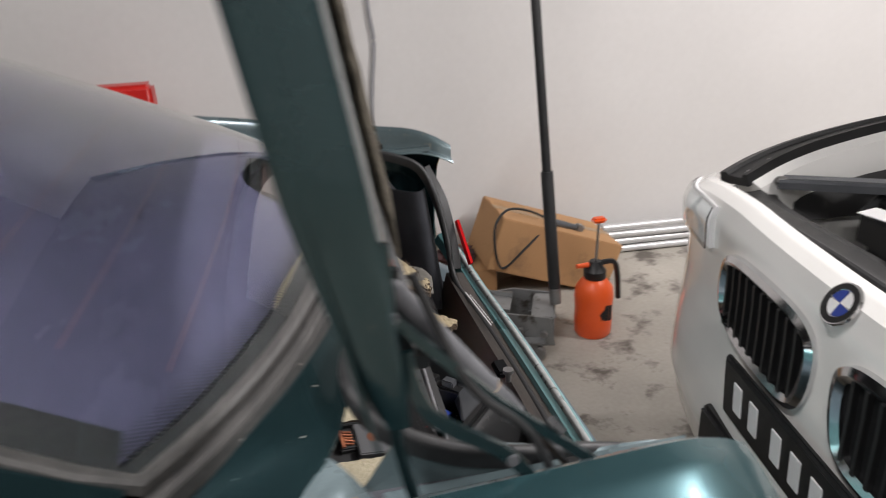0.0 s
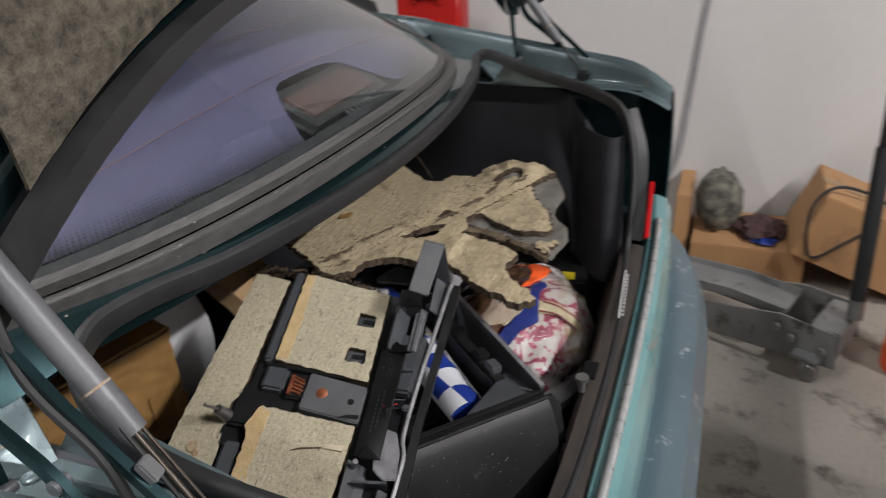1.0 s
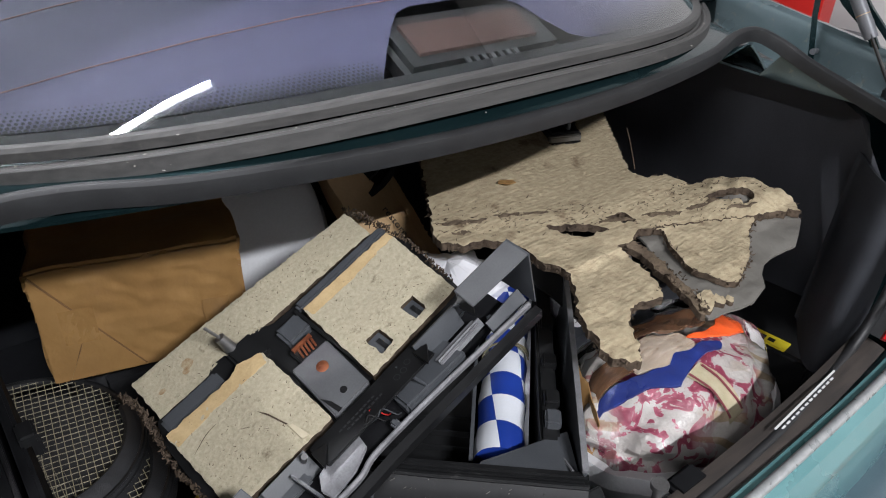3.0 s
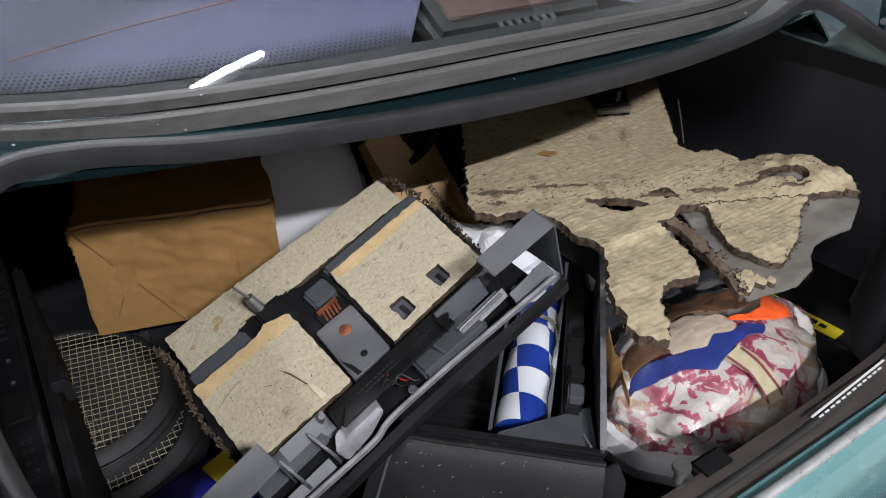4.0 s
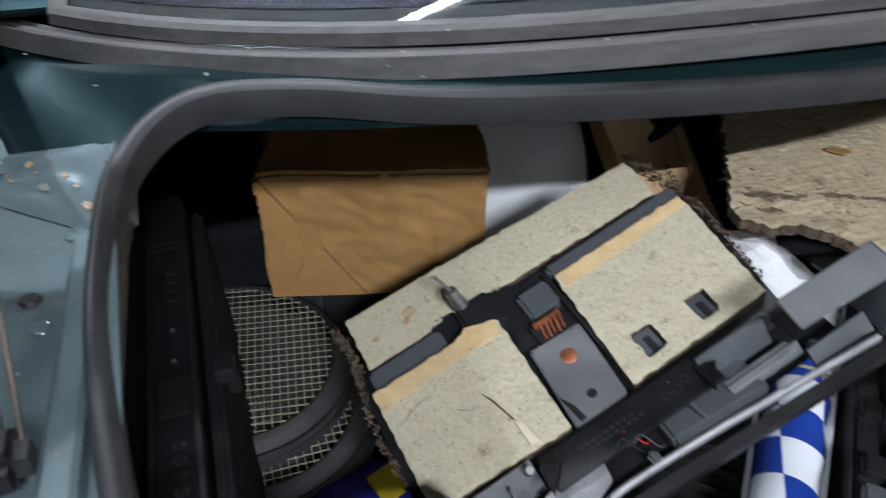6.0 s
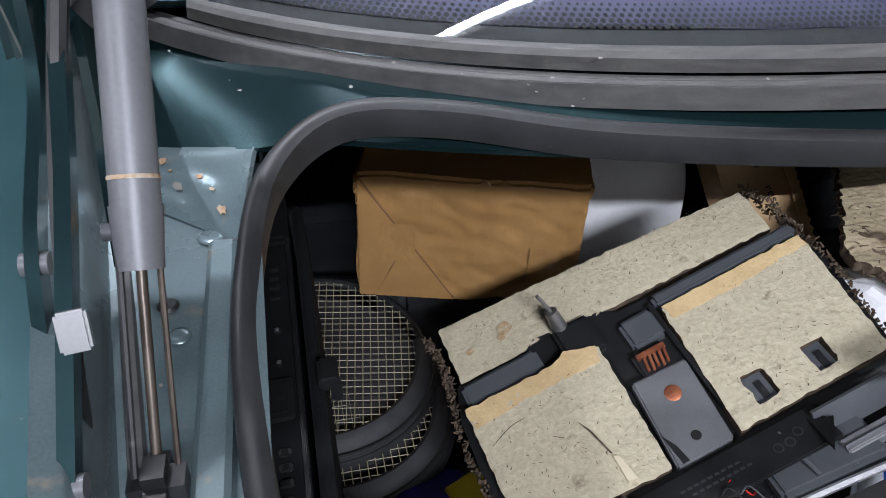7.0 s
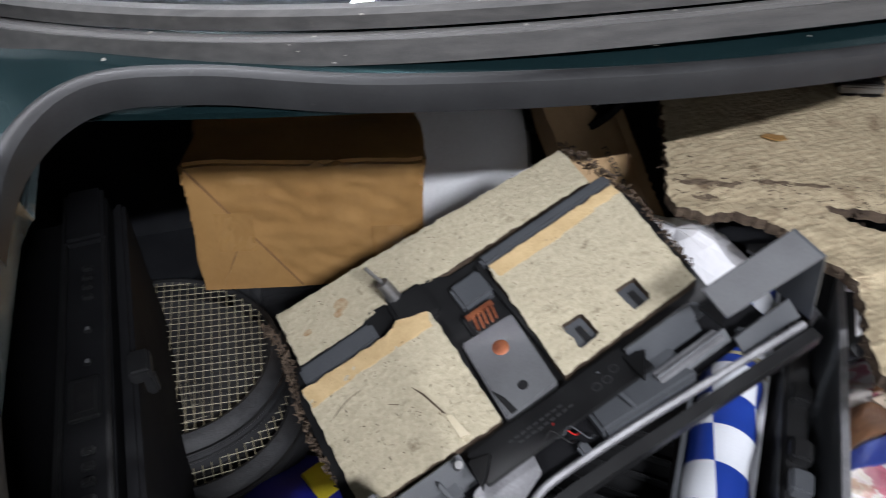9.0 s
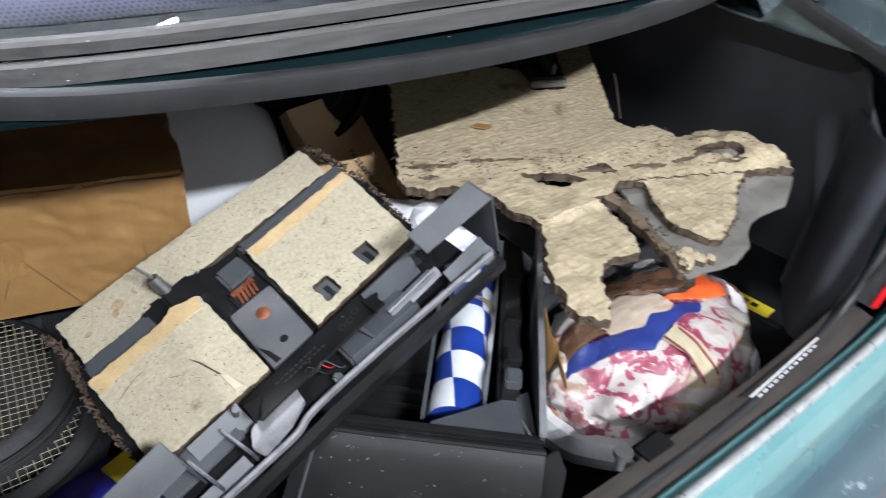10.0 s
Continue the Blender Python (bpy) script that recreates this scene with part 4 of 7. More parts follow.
    cn = part("connector", block((0.030, 0.024, 0.010), PANEL @ pose(-0.028, -0.034, -0.001), 0.002), BLACKPL, t, "connector block with copper contacts")
    for k in range(5):
        part("contact", block((0.0022, 0.013, 0.008), PANEL @ pose(-0.036 + 0.0042 * k, -0.034 - 0.001 * (k % 2), 0.003) @ pose(0, 0, 0, 8 * (k % 2), 0, -12), 0.0005), COPPER, cn)
    part("contact_frame", block((0.024, 0.004, 0.008), PANEL @ pose(-0.028, -0.027, 0.003)), COPPER, cn)
    bt = part("bolt", rod(PANEL @ Vector((-0.076, 0.029, 0.0)), PANEL @ Vector((-0.078, 0.037, 0.018)), 0.007, 0.0055, 10), STEEL, t, "steel stud with a wire tail")
    part("wire_tail", rod(PANEL @ Vector((-0.078, 0.037, 0.018)), PANEL @ Vector((-0.083, 0.046, 0.034)), 0.0018, seg=6), STEEL, bt)
    # standing flap with moulded print
    fl = PANEL @ pose(-0.028, -0.131, 0.012) @ pose(0, 0, 0, -14)
    flap = part("flap", block((0.140, 0.030, 0.003), fl @ pose(0, 0.0, 0), 0.001), BLACKPL, t, "black flap with moulded print that cannot be read")
    for k in range(9):
        part("print_bar", block((0.0032, 0.0018, 0.0005), fl @ pose(-0.040 + 0.0052 * k, 0.003, 0.0016)), GREYPRINT, flap)
        part("print_bar", block((0.0032, 0.0018, 0.0005), fl @ pose(-0.034 + 0.0052 * k, -0.002, 0.0016)), GREYPRINT, flap)
    for k in range(3):
        part("print_ring", lathe([(0.0032, 0), (0.0036, 0.0004), (0.0027, 0.0004)], fl @ pose(0.030 + 0.009 * k, -0.002 + 0.004 * (k // 2), 0.0015), 14), GREYPRINT, flap)
    # dashboard edge below the pads: dark trough, brackets, bright ribbed edge
    rail = part("rail", sweep([PANEL @ Vector((u, -0.138, -0.010)) for u in (-0.19, -0.05, 0.06, 0.135)], [(-0.020, -0.008), (-0.020, 0.004), (0.018, 0.004), (0.020, -0.010)], up=PN), DARKPL, t, "black trough of the dashboard edge")
    for u in (-0.155, -0.122, 0.012):
        part("rib", block((0.003, 0.036, 0.020), PANEL @ pose(u, -0.140, 0.002) @ pose(0, 0, 0, 0, 0, 8), 0.0008), GREYPL, rail)
    part("ledge", block((0.094, 0.012, 0.014), PANEL @ pose(0.056, -0.124, -0.002) @ pose(0, 0, 0, 12), 0.002), GREYPL, rail)
    part("ledge", block((0.075, 0.026, 0.010), PANEL @ pose(-0.150, -0.121, -0.004) @ pose(0, 0, 0, 14), 0.002), GREYPL, rail)
    # pale block for the narrow white highlight along the ledge
    part("ledge_highlight", block((0.056, 0.011, 0.004), PANEL @ pose(0.068, -0.150, 0.006) @ pose(0, 0, 0, -24), 0.001), SILVER, rail, "ledge with its white highlight painted pale")
    part("speckled_box", block((0.078, 0.032, 0.016), PANEL @ pose(0.026, -0.148, -0.003) @ pose(0, 0, 0, -14, 0, -4), 0.003), GREYPL, rail)
    part("bright_bracket", prism([(-0.117, -0.153), (-0.108, -0.140), (-0.066, -0.131), (-0.060, -0.140), (-0.063, -0.156), (-0.085, -0.164), (-0.114, -0.166)], 0.003, PANEL @ pose(0, 0, 0.006), 0.001), SILVER, rail, "silver-grey plate bracket")
    part("screw", rod(PANEL @ Vector((-0.108, -0.118, 0.004)), PANEL @ Vector((-0.106, -0.122, 0.018)), 0.003, seg=8), STEEL, rail)
    for k in range(5):
        part("catch", block((0.008, 0.010, 0.008), PANEL @ pose(-0.17 + 0.07 * k, -0.159, 0.002), 0.002), GREYPL, rail)
    lip = part("lip", sweep(smooth_path([PANEL @ Vector(p) for p in ((-0.235, -0.162, -0.006), (-0.187, -0.163, 0.0), (-0.119, -0.167, 0.002), (-0.085, -0.168, 0.002), (-0.061, -0.163, 0.001), (0.004, -0.166, 0.002), (0.07, -0.172, 0.004), (0.145, -0.179, 0.006))], 6), [(-0.0024, -0.004), (-0.0024, 0.002), (-0.0008, 0.003), (0.002, 0.002), (0.002, -0.004)], up=PN), SILVER, t, "bright worn grey edge strip")
    part("lip_black", sweep([PANEL @ Vector((u, v, w)) for u, v, w in ((-0.23, -0.176, -0.012), (-0.05, -0.178, -0.008), (0.15, -0.190, -0.002))], [(-0.008, -0.012), (-0.008, 0.002), (0.001, 0.002), (0.001, -0.012)], up=PN), BLACKPL, t)
    for tops, lows in (([(0.086, -0.137, 0.064), (0.160, -0.141, 0.068), (0.163, -0.166, 0.061), (0.086, -0.160, 0.058)], [(0.094, -0.118, 0.004), (0.156, -0.130, -0.002), (0.160, -0.176, -0.010), (0.094, -0.160, -0.004)]),
                       ([(-0.236, -0.120, 0.052), (-0.160, -0.117, 0.052), (-0.157, -0.145, 0.046), (-0.234, -0.150, 0.046)], [(-0.230, -0.098, -0.012), (-0.164, -0.098, -0.004), (-0.158, -0.140, -0.008), (-0.228, -0.156, -0.016)])):
        eb = bmesh.new()
        vt = [eb.verts.new(PANEL @ Vector(p)) for p in tops]
        vb = [eb.verts.new(PANEL @ Vector(p)) for p in lows]
        eb.faces.new((vt[1], vt[2], vb[2], vb[1]))
        if tops[0][0] < 0:
            eb.faces.new((vt[0], vt[1], vb[1], vb[0]))
        bmesh.ops.delete(eb, geom=[v for v in eb.verts if not v.link_faces], context="VERTS")
        thicken(eb, 0.002)
        eb = part("end_block", eb, GREYPL, t, "hollow grey end block", smooth=False)
        pt = bmesh.new()
        pt.faces.new([pt.verts.new(PANEL @ Vector(p)) for p in tops])
        thicken(pt, 0.003)
        bmesh.ops.bevel(pt, geom=pt.edges[:], offset=0.0008, segments=1, affect="EDGES")
        part("plate", pt, PALEPL, eb, smooth=False)
    # slanted pocket walls between the ribs
    for u0, u1, v0, v1, w0, w1, mt in ((0.034, 0.092, -0.122, -0.136, 0.016, -0.004, GREYPL), (-0.152, -0.102, -0.113, -0.132, 0.010, -0.006, GREYPL), (0.040, 0.100, -0.150, -0.158, 0.010, 0.004, GREYPL), (0.100, 0.150, -0.160, -0.172, 0.010, 0.0, GREYPL), (-0.20, -0.125, -0.150, -0.160, 0.004, -0.004, GREYPL)):
        q = bmesh.new()
        q.faces.new([q.verts.new(PANEL @ Vector(p)) for p in ((u0, v0, w0), (u1, v0, w0), (u1, v1, w1), (u0, v1, w1))])
        thicken(q, 0.0025)
        part("pocket_wall", q, mt, t, smooth=False)
    for u, v in ((0.030, -0.138), (0.096, -0.140), (-0.100, -0.134)):
        part("gusset", prism([(0, 0), (0.016, 0.0), (0.004, -0.026)], 0.003, PANEL @ pose(u, v + 0.010, 0.012) @ pose(0, 0, 0, -25, 0, -15)), BLACKPL, t)
    for k, (c, mt) in enumerate((((0.0, 0.004, 0.002), RED), ((0.006, -0.004, 0.004), GREYPL), ((-0.006, 0.0, 0.006), BLACKPL))):
        o = Vector(c)
        part("loose_wire", cable([PANEL @ (Vector(p) + o) for p in ((-0.052, -0.134, -0.004), (-0.044, -0.142, 0.010), (-0.036, -0.140, 0.012), (-0.030, -0.152, 0.006), (-0.024, -0.150, -0.004))], 0.0006, 5, seg=6), mt, t, "thin loose wire")
    # dirt crumbs and short fibres on the pads
    rnd = random.Random(33)
    cr = bmesh.new()
    for k in range(260):
        u, v = rnd.choice(((rnd.uniform(-0.16, 0.11), rnd.uniform(0.03, 0.072)), (rnd.uniform(0.0, 0.115), rnd.uniform(-0.106, -0.004)), (rnd.uniform(-0.172, -0.066), rnd.uniform(-0.102, -0.004))))
        w = -0.0035 if v > 0.02 else 0.0072
        an, ln = rnd.uniform(0, 3.14), rnd.uniform(0.0005, 0.0026)
        a = Vector((u, v, w))
        rod(PANEL @ a, PANEL @ (a + Vector((ln * math.cos(an), ln * math.sin(an), 0.0006))), rnd.uniform(0.0002, 0.0005), 0.0002, 4, cr, False)
    tagged(part("pad_crumb", cr, SEAM, t, "dark crumbs and fibres on the pads"), kind="stuff")
    for cu, cv, r in ((-0.115, 0.055, 0.0065), (-0.121, 0.049, 0.004), (-0.15, 0.05, 0.0035)):
        st = bmesh.new()
        st.faces.new([st.verts.new(PANEL @ Vector((cu + r * (1 + 0.4 * nz(a, r * 900, 0, 1.5)) * math.cos(a), cv + 0.8 * r * (1 + 0.4 * nz(a, r * 900, 3, 1.5)) * math.sin(a), -0.0028))) for a in (0.3 * k for k in range(21))])
        thicken(st, 0.0004)
        part("rust_stain", st, FOAMSTAIN, t, "brown rust stain")
    for path in (((-0.168, -0.035), (-0.150, -0.028), (-0.135, -0.027)), ((-0.150, -0.060), (-0.130, -0.066), (-0.118, -0.062), (-0.108, -0.070)), ((-0.125, -0.050), (-0.116, -0.058), (-0.112, -0.072))):
        part("crack", sweep(smooth_path([PANEL @ Vector((x, y, 0.0068)) for x, y in path], 5), circle(0.00035, 5)), SEAM, t)
    # frayed borders
    for pts, sd in ((((-0.178, 0.083, -0.01), (-0.176, 0.05, -0.012), (-0.182, 0.02, -0.012), (-0.188, -0.03, -0.012), (-0.186, -0.07, -0.012)), 1), (((0.122, 0.066, -0.005), (0.132, 0.03, -0.006), (0.132, -0.03, -0.006), (0.124, -0.09, -0.006)), 2)):
        fr = bmesh.new()
        rnd = random.Random(sd)
        line = smooth_path(pts, 30)
        for p in line:
            for _ in range(3):
                a = Vector((p.x + rnd.uniform(-0.003, 0.003), p.y + rnd.uniform(-0.002, 0.002), p.z + rnd.uniform(-0.008, 0.008)))
                b = a + Vector((rnd.uniform(-0.004, 0.004), rnd.uniform(-0.004, 0.004), rnd.uniform(-0.003, 0.004)))
                rod(PANEL @ a, PANEL @ b, rnd.uniform(0.0006, 0.0018), 0.0004, 5, fr)
        tagged(part("frayed_edge", fr, FRAY, t, "dark frayed fibre border"), kind="stuff")


def felt_z(x, y):
    h = 0.774 + 0.005 * nz(x, y, 0, 7) + 0.0008 * nz(x, y, 2, 30) + 0.0008 * nz(x * 0.35, y * 2.2, 4, 90) + 0.0014 * nz(x, y, 1, 210)
    h += 0.0005 * math.sin((y - 0.12 * x) * 700 + 3 * nz(x, y, 0, 20)) * (1 if y > 0.40 else 0.15)
    line = 0.440 - (x - 1.29) * 0.42 if x < 1.50 else 0.352
    low = max(0.0, min(1.0, (line - y) / 0.02))
    h += 0.003 * nz(x, y, 8, 34) * low + 0.0012 * nz(x, y, 3, 95) * low - 0.003 * low
    if y > 0.42:
        h += 0.05 * (y - 0.42)
    h -= 0.20 * max(0, 0.18 - y)
    h += 0.022 * math.exp(-(((x - 1.69) / 0.06) ** 2 + ((y - 0.275) / 0.05) ** 2)) * (1 + 0.35 * nz(x, y, 6, 40))
    return h


def build_felt():
    out = [(1.43, 0.70), (1.324, 0.522), (1.268, 0.431), (1.265, 0.411), (1.283, 0.391), (1.313, 0.389), (1.335, 0.364), (1.340, 0.339), (1.335, 0.308), (1.348, 0.280), (1.332, 0.250), (1.296, 0.212), (1.283, 0.184), (1.273, 0.155), (1.281, 0.137),
           (1.298, 0.129), (1.314, 0.142), (1.328, 0.167), (1.349, 0.185), (1.371, 0.188), (1.401, 0.181), (1.415, 0.199), (1.427, 0.224), (1.433, 0.255), (1.442, 0.283), (1.462, 0.279), (1.493, 0.292), (1.53, 0.283), (1.60, 0.258),
           (1.645, 0.231), (1.713, 0.209), (1.722, 0.197), (1.750, 0.221), (1.756, 0.246), (1.745, 0.278), (1.700, 0.322), (1.660, 0.334), (1.665, 0.376), (1.628, 0.386), (1.622, 0.411), (1.705, 0.519), (1.83, 0.67), (1.76, 0.68), (1.698, 0.602), (1.632, 0.524), (1.584, 0.541), (1.62, 0.60), (1.54, 0.70)]
    holes = [[(1.400, 0.372), (1.427, 0.358), (1.450, 0.342), (1.466, 0.316), (1.424, 0.320), (1.405, 0.345)], [(1.484, 0.340), (1.514, 0.337), (1.520, 0.313), (1.492, 0.314)], [(1.633, 0.294), (1.664, 0.288), (1.690, 0.257), (1.682, 0.246), (1.655, 0.250), (1.638, 0.272)]]
    t = thing("felt_underlay", (1.48, 0.4, 0.44), "torn brown felt sound-deadening mat with grey backing", "mat")
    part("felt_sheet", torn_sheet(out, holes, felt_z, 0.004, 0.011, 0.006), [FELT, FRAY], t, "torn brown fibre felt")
    flap = [(1.50, 0.305), (1.527, 0.277), (1.506, 0.250), (1.488, 0.220), (1.479, 0.194), (1.487, 0.170), (1.509, 0.153), (1.562, 0.173), (1.600, 0.196), (1.626, 0.213), (1.655, 0.224), (1.67, 0.26), (1.60, 0.31)]
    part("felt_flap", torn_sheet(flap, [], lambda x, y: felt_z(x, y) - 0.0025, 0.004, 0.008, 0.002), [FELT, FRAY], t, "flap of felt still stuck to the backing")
    strip = [(1.452, 0.283), (1.470, 0.280), (1.468, 0.250), (1.455, 0.205), (1.447, 0.165), (1.436, 0.142), (1.428, 0.146), (1.434, 0.180), (1.446, 0.225), (1.456, 0.258)]
    part("felt_strip", torn_sheet(strip, [], lambda x, y: felt_z(x, y) - 0.001 - 0.10 * max(0, 0.25 - y), 0.003, 0.009, 0.005), [SEAM, FRAY], t, "rolled torn strip of felt")
    for cx, cy, r in ((1.452, 0.158, 0.012), (1.463, 0.147, 0.009), (1.476, 0.142, 0.006), (1.442, 0.150, 0.010)):
        crumb = [(cx + r * (1 + 0.6 * nz(a, cx * 40, 0, 1.3)) * math.cos(a), cy + 0.8 * r * (1 + 0.6 * nz(a, cy * 40, 2, 1.3)) * math.sin(a)) for a in (0.42 * k for k in range(15))]
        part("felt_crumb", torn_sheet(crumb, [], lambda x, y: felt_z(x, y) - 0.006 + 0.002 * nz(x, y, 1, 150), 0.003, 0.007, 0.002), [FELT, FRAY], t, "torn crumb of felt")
    fr = bmesh.new()
    rnd = random.Random(5)
    for lp in [out, flap, strip] + holes:
        pts = [Vector((x, y, 0)) for x, y in lp]
        for a, b in zip(pts, pts[1:] + pts[:1]):
            n = max(2, int((b - a).length / 0.0024))
            for k in range(n):
                p = a.lerp(b, k / n)
                if p.y > 0.66:
                    continue
                q = Vector((p.x + rnd.uniform(-0.003, 0.003), p.y + rnd.uniform(-0.003, 0.003), felt_z(p.x, p.y) - rnd.uniform(0.001, 0.010)))
                rod(q, q + Vector((rnd.uniform(-0.004, 0.004), rnd.uniform(-0.004, 0.004), rnd.uniform(-0.004, 0.004))), rnd.uniform(0.0005, 0.0016), 0.0004, 4, fr, False)
    # smudged, matted tears on the face
    for sx, sy, ln, wd in ((1.315, 0.432, 0.055, 0.010), (1.375, 0.414, 0.035, 0.008), (1.41, 0.398, 0.04, 0.006), (1.49, 0.327, 0.05, 0.008), (1.555, 0.303, 0.06, 0.010), (1.62, 0.285, 0.05, 0.009), (1.655, 0.246, 0.045, 0.007), (1.30, 0.416, 0.03, 0.006)):
        ring = [(sx + 0.5 * ln * math.cos(a) * (1 + 0.5 * nz(a, sx * 30, 0, 1.5)), sy - 0.20 * ln * math.cos(a) + wd * 0.5 * math.sin(a) * (1 + 0.8 * nz(a, sy * 30, 4, 1.9))) for a in (0.26 * k for k in range(24))]
        part("matted_tear", torn_sheet(ring, [], lambda x, y: felt_z(x, y) + 0.0008 + 0.0012 * nz(x, y, 3, 300), 0.0022, 0.003, 0.003), [SEAM, SEAM], t, "dark matted tear in the felt")
    for k in range(420):
        x = rnd.uniform(1.28, 1.72)
        y = 0.440 - (x - 1.29) * 0.42 + rnd.gauss(0, 0.022) if x < 1.5 else rnd.uniform(0.245, 0.345)
        if not inside(x, y, out) or any(inside(x, y, h) for h in holes):
            continue
        a = Vector((x, y, felt_z(x, y) + rnd.uniform(-0.001, 0.001)))
        rod(a, a + Vector((rnd.uniform(-0.007, 0.007), rnd.uniform(-0.004, 0.003), rnd.uniform(0, 0.003))), rnd.uniform(0.0003, 0.0010), 0.0003, 4, fr, False)
    tagged(part("frayed_edge", fr, FRAY, t, "dark frayed border"), kind="stuff")
    under = [(1.504, 0.305), (1.473, 0.230), (1.434, 0.156), (1.433, 0.139), (1.503, 0.127), (1.545, 0.137), (1.575, 0.158), (1.603, 0.171), (1.632, 0.175), (1.671, 0.168), (1.722, 0.192), (1.742, 0.212), (1.73, 0.26), (1.60, 0.31)]
    part("backing", torn_sheet(under, [], lambda x, y: felt_z(x, y) - 0.0125 - 0.20 * max(0.0, x - 1.535) * max(0.0, min(1.0, (0.215 - y) / 0.05)) * max(0.0, 1 - abs(x - 1.60) / 0.09), 0.004, 0.003, 0.0006), [MATGREY, MATGREY], t, "smooth grey rubber backing")
    part("twig", cable([(1.615, 0.40, 0.785), (1.635, 0.43, 0.81), (1.66, 0.46, 0.82)], 0.0009, 4, seg=5), FRAY, t)
    part("leaf_scrap", prism([(0, 0), (0.016, -0.006), (0.026, -0.002), (0.024, 0.006), (0.004, 0.007)], 0.0015, Matrix.Translation((1.418, 0.482, felt_z(1.43, 0.48) + 0.002)) @ pose(0, 0, 0, 0, 0, -25)), KRAFT, t, "dry brown leaf scrap")
    # black plastic clip standing in the notch
    ck = part("clip_block", block((0.055, 0.07, 0.05), Matrix.Translation((1.632, 0.575, 0.768)) @ pose(0, 0, 0, 0, 0, -22), 0.004), BLACKPL, t, "black plastic clip in the notch")
    part("clip_lip", block((0.056, 0.010, 0.010), Matrix.Translation((1.612, 0.540, 0.786)) @ pose(0, 0, 0, 0, 0, -20), 0.002), MATGREY, ck)
    part("clip_rib", block((0.006, 0.05, 0.02), Matrix.Translation((1.640, 0.572, 0.800)) @ pose(0, 0, 0, 0, 0, -22), 0.002), GREYPL, ck)


def build_parcel():
    """Parcel in brown paper with folded, taped ends."""
    t = thing("paper_parcel", (0.95, 0.66, 0.44), "parcel wrapped in shiny brown paper, taped at the end", "parcel")
    m = Matrix.Translation((0.968, 0.646, 0.727)) @ pose(0, 0, 0, 0, 0, -14)
    bm = bmesh.new()
    bmesh.ops.create_cube(bm, size=1, matrix=Matrix.Diagonal((0.222, 0.22, 0.150, 1)))
    bmesh.ops.subdivide_edges(bm, edges=bm.edges[:], cuts=34, use_grid_fill=True)
    for v in bm.verts:
        v.co += Vector((nz(*v.co, 22), nz(v.co.y, v.co.z, v.co.x, 22), nz(v.co.z, v.co.x, v.co.y, 22))) * 0.0045 + Vector((0, 1, 0)) * 0.0022 * nz(v.co.x * 1.5 + v.co.z, v.co.z * 2.2, 3, 38) - v.co.normalized() * 0.007 * max(0.0, 0.25 - abs(nz(*v.co, 16)))
    bmesh.ops.bevel(bm, geom=[e for e in bm.edges if e.calc_face_angle(0) > 1.0], offset=0.004, segments=2, affect="EDGES")
    bm.transform(m)
    part("wrapping", bm, KRAFT, t)
    for a, b in (((-0.106, -0.1128, 0.070), (-0.012, -0.1128, -0.070)), ((-0.062, -0.1128, 0.004), (-0.090, -0.1128, -0.070))):
        part("fold", rod(m @ Vector(a), m @ Vector(b), 0.0012, seg=6), CREASE, t)
    for x, z, w in ((-0.07, 0.0, 0.035), (0.075, -0.02, 0.03)):
        part("tape", grid(8, 6, lambda a, b, x=x, z=z, w=w: m @ Vector((x + w * (a - 0.5), -0.1145 - 0.0012 * nz(a, b, x, 6), z + 0.045 * (b - 0.5)))), TAPE, t, "clear sticky tape")
    for tri in (((-0.108, 0.070), (-0.060, 0.002), (-0.094, -0.072), (-0.109, -0.072)), ((-0.060, 0.002), (-0.010, -0.072), (-0.094, -0.072))):
        part("folded_flap", prism([(x, z) for x, z in tri], 0.0022, m @ pose(0, -0.1122, 0, 90), 0.0008), KRAFT, t, "folded triangular end of the paper")
    # things packed beneath it
    single("floor_sack", block((0.24, 0.24, 0.20), Matrix.Translation((0.98, 0.70, 0.544)), 0.03, 3), NYLON, "black cloth bag packed on the boot floor", "bag")


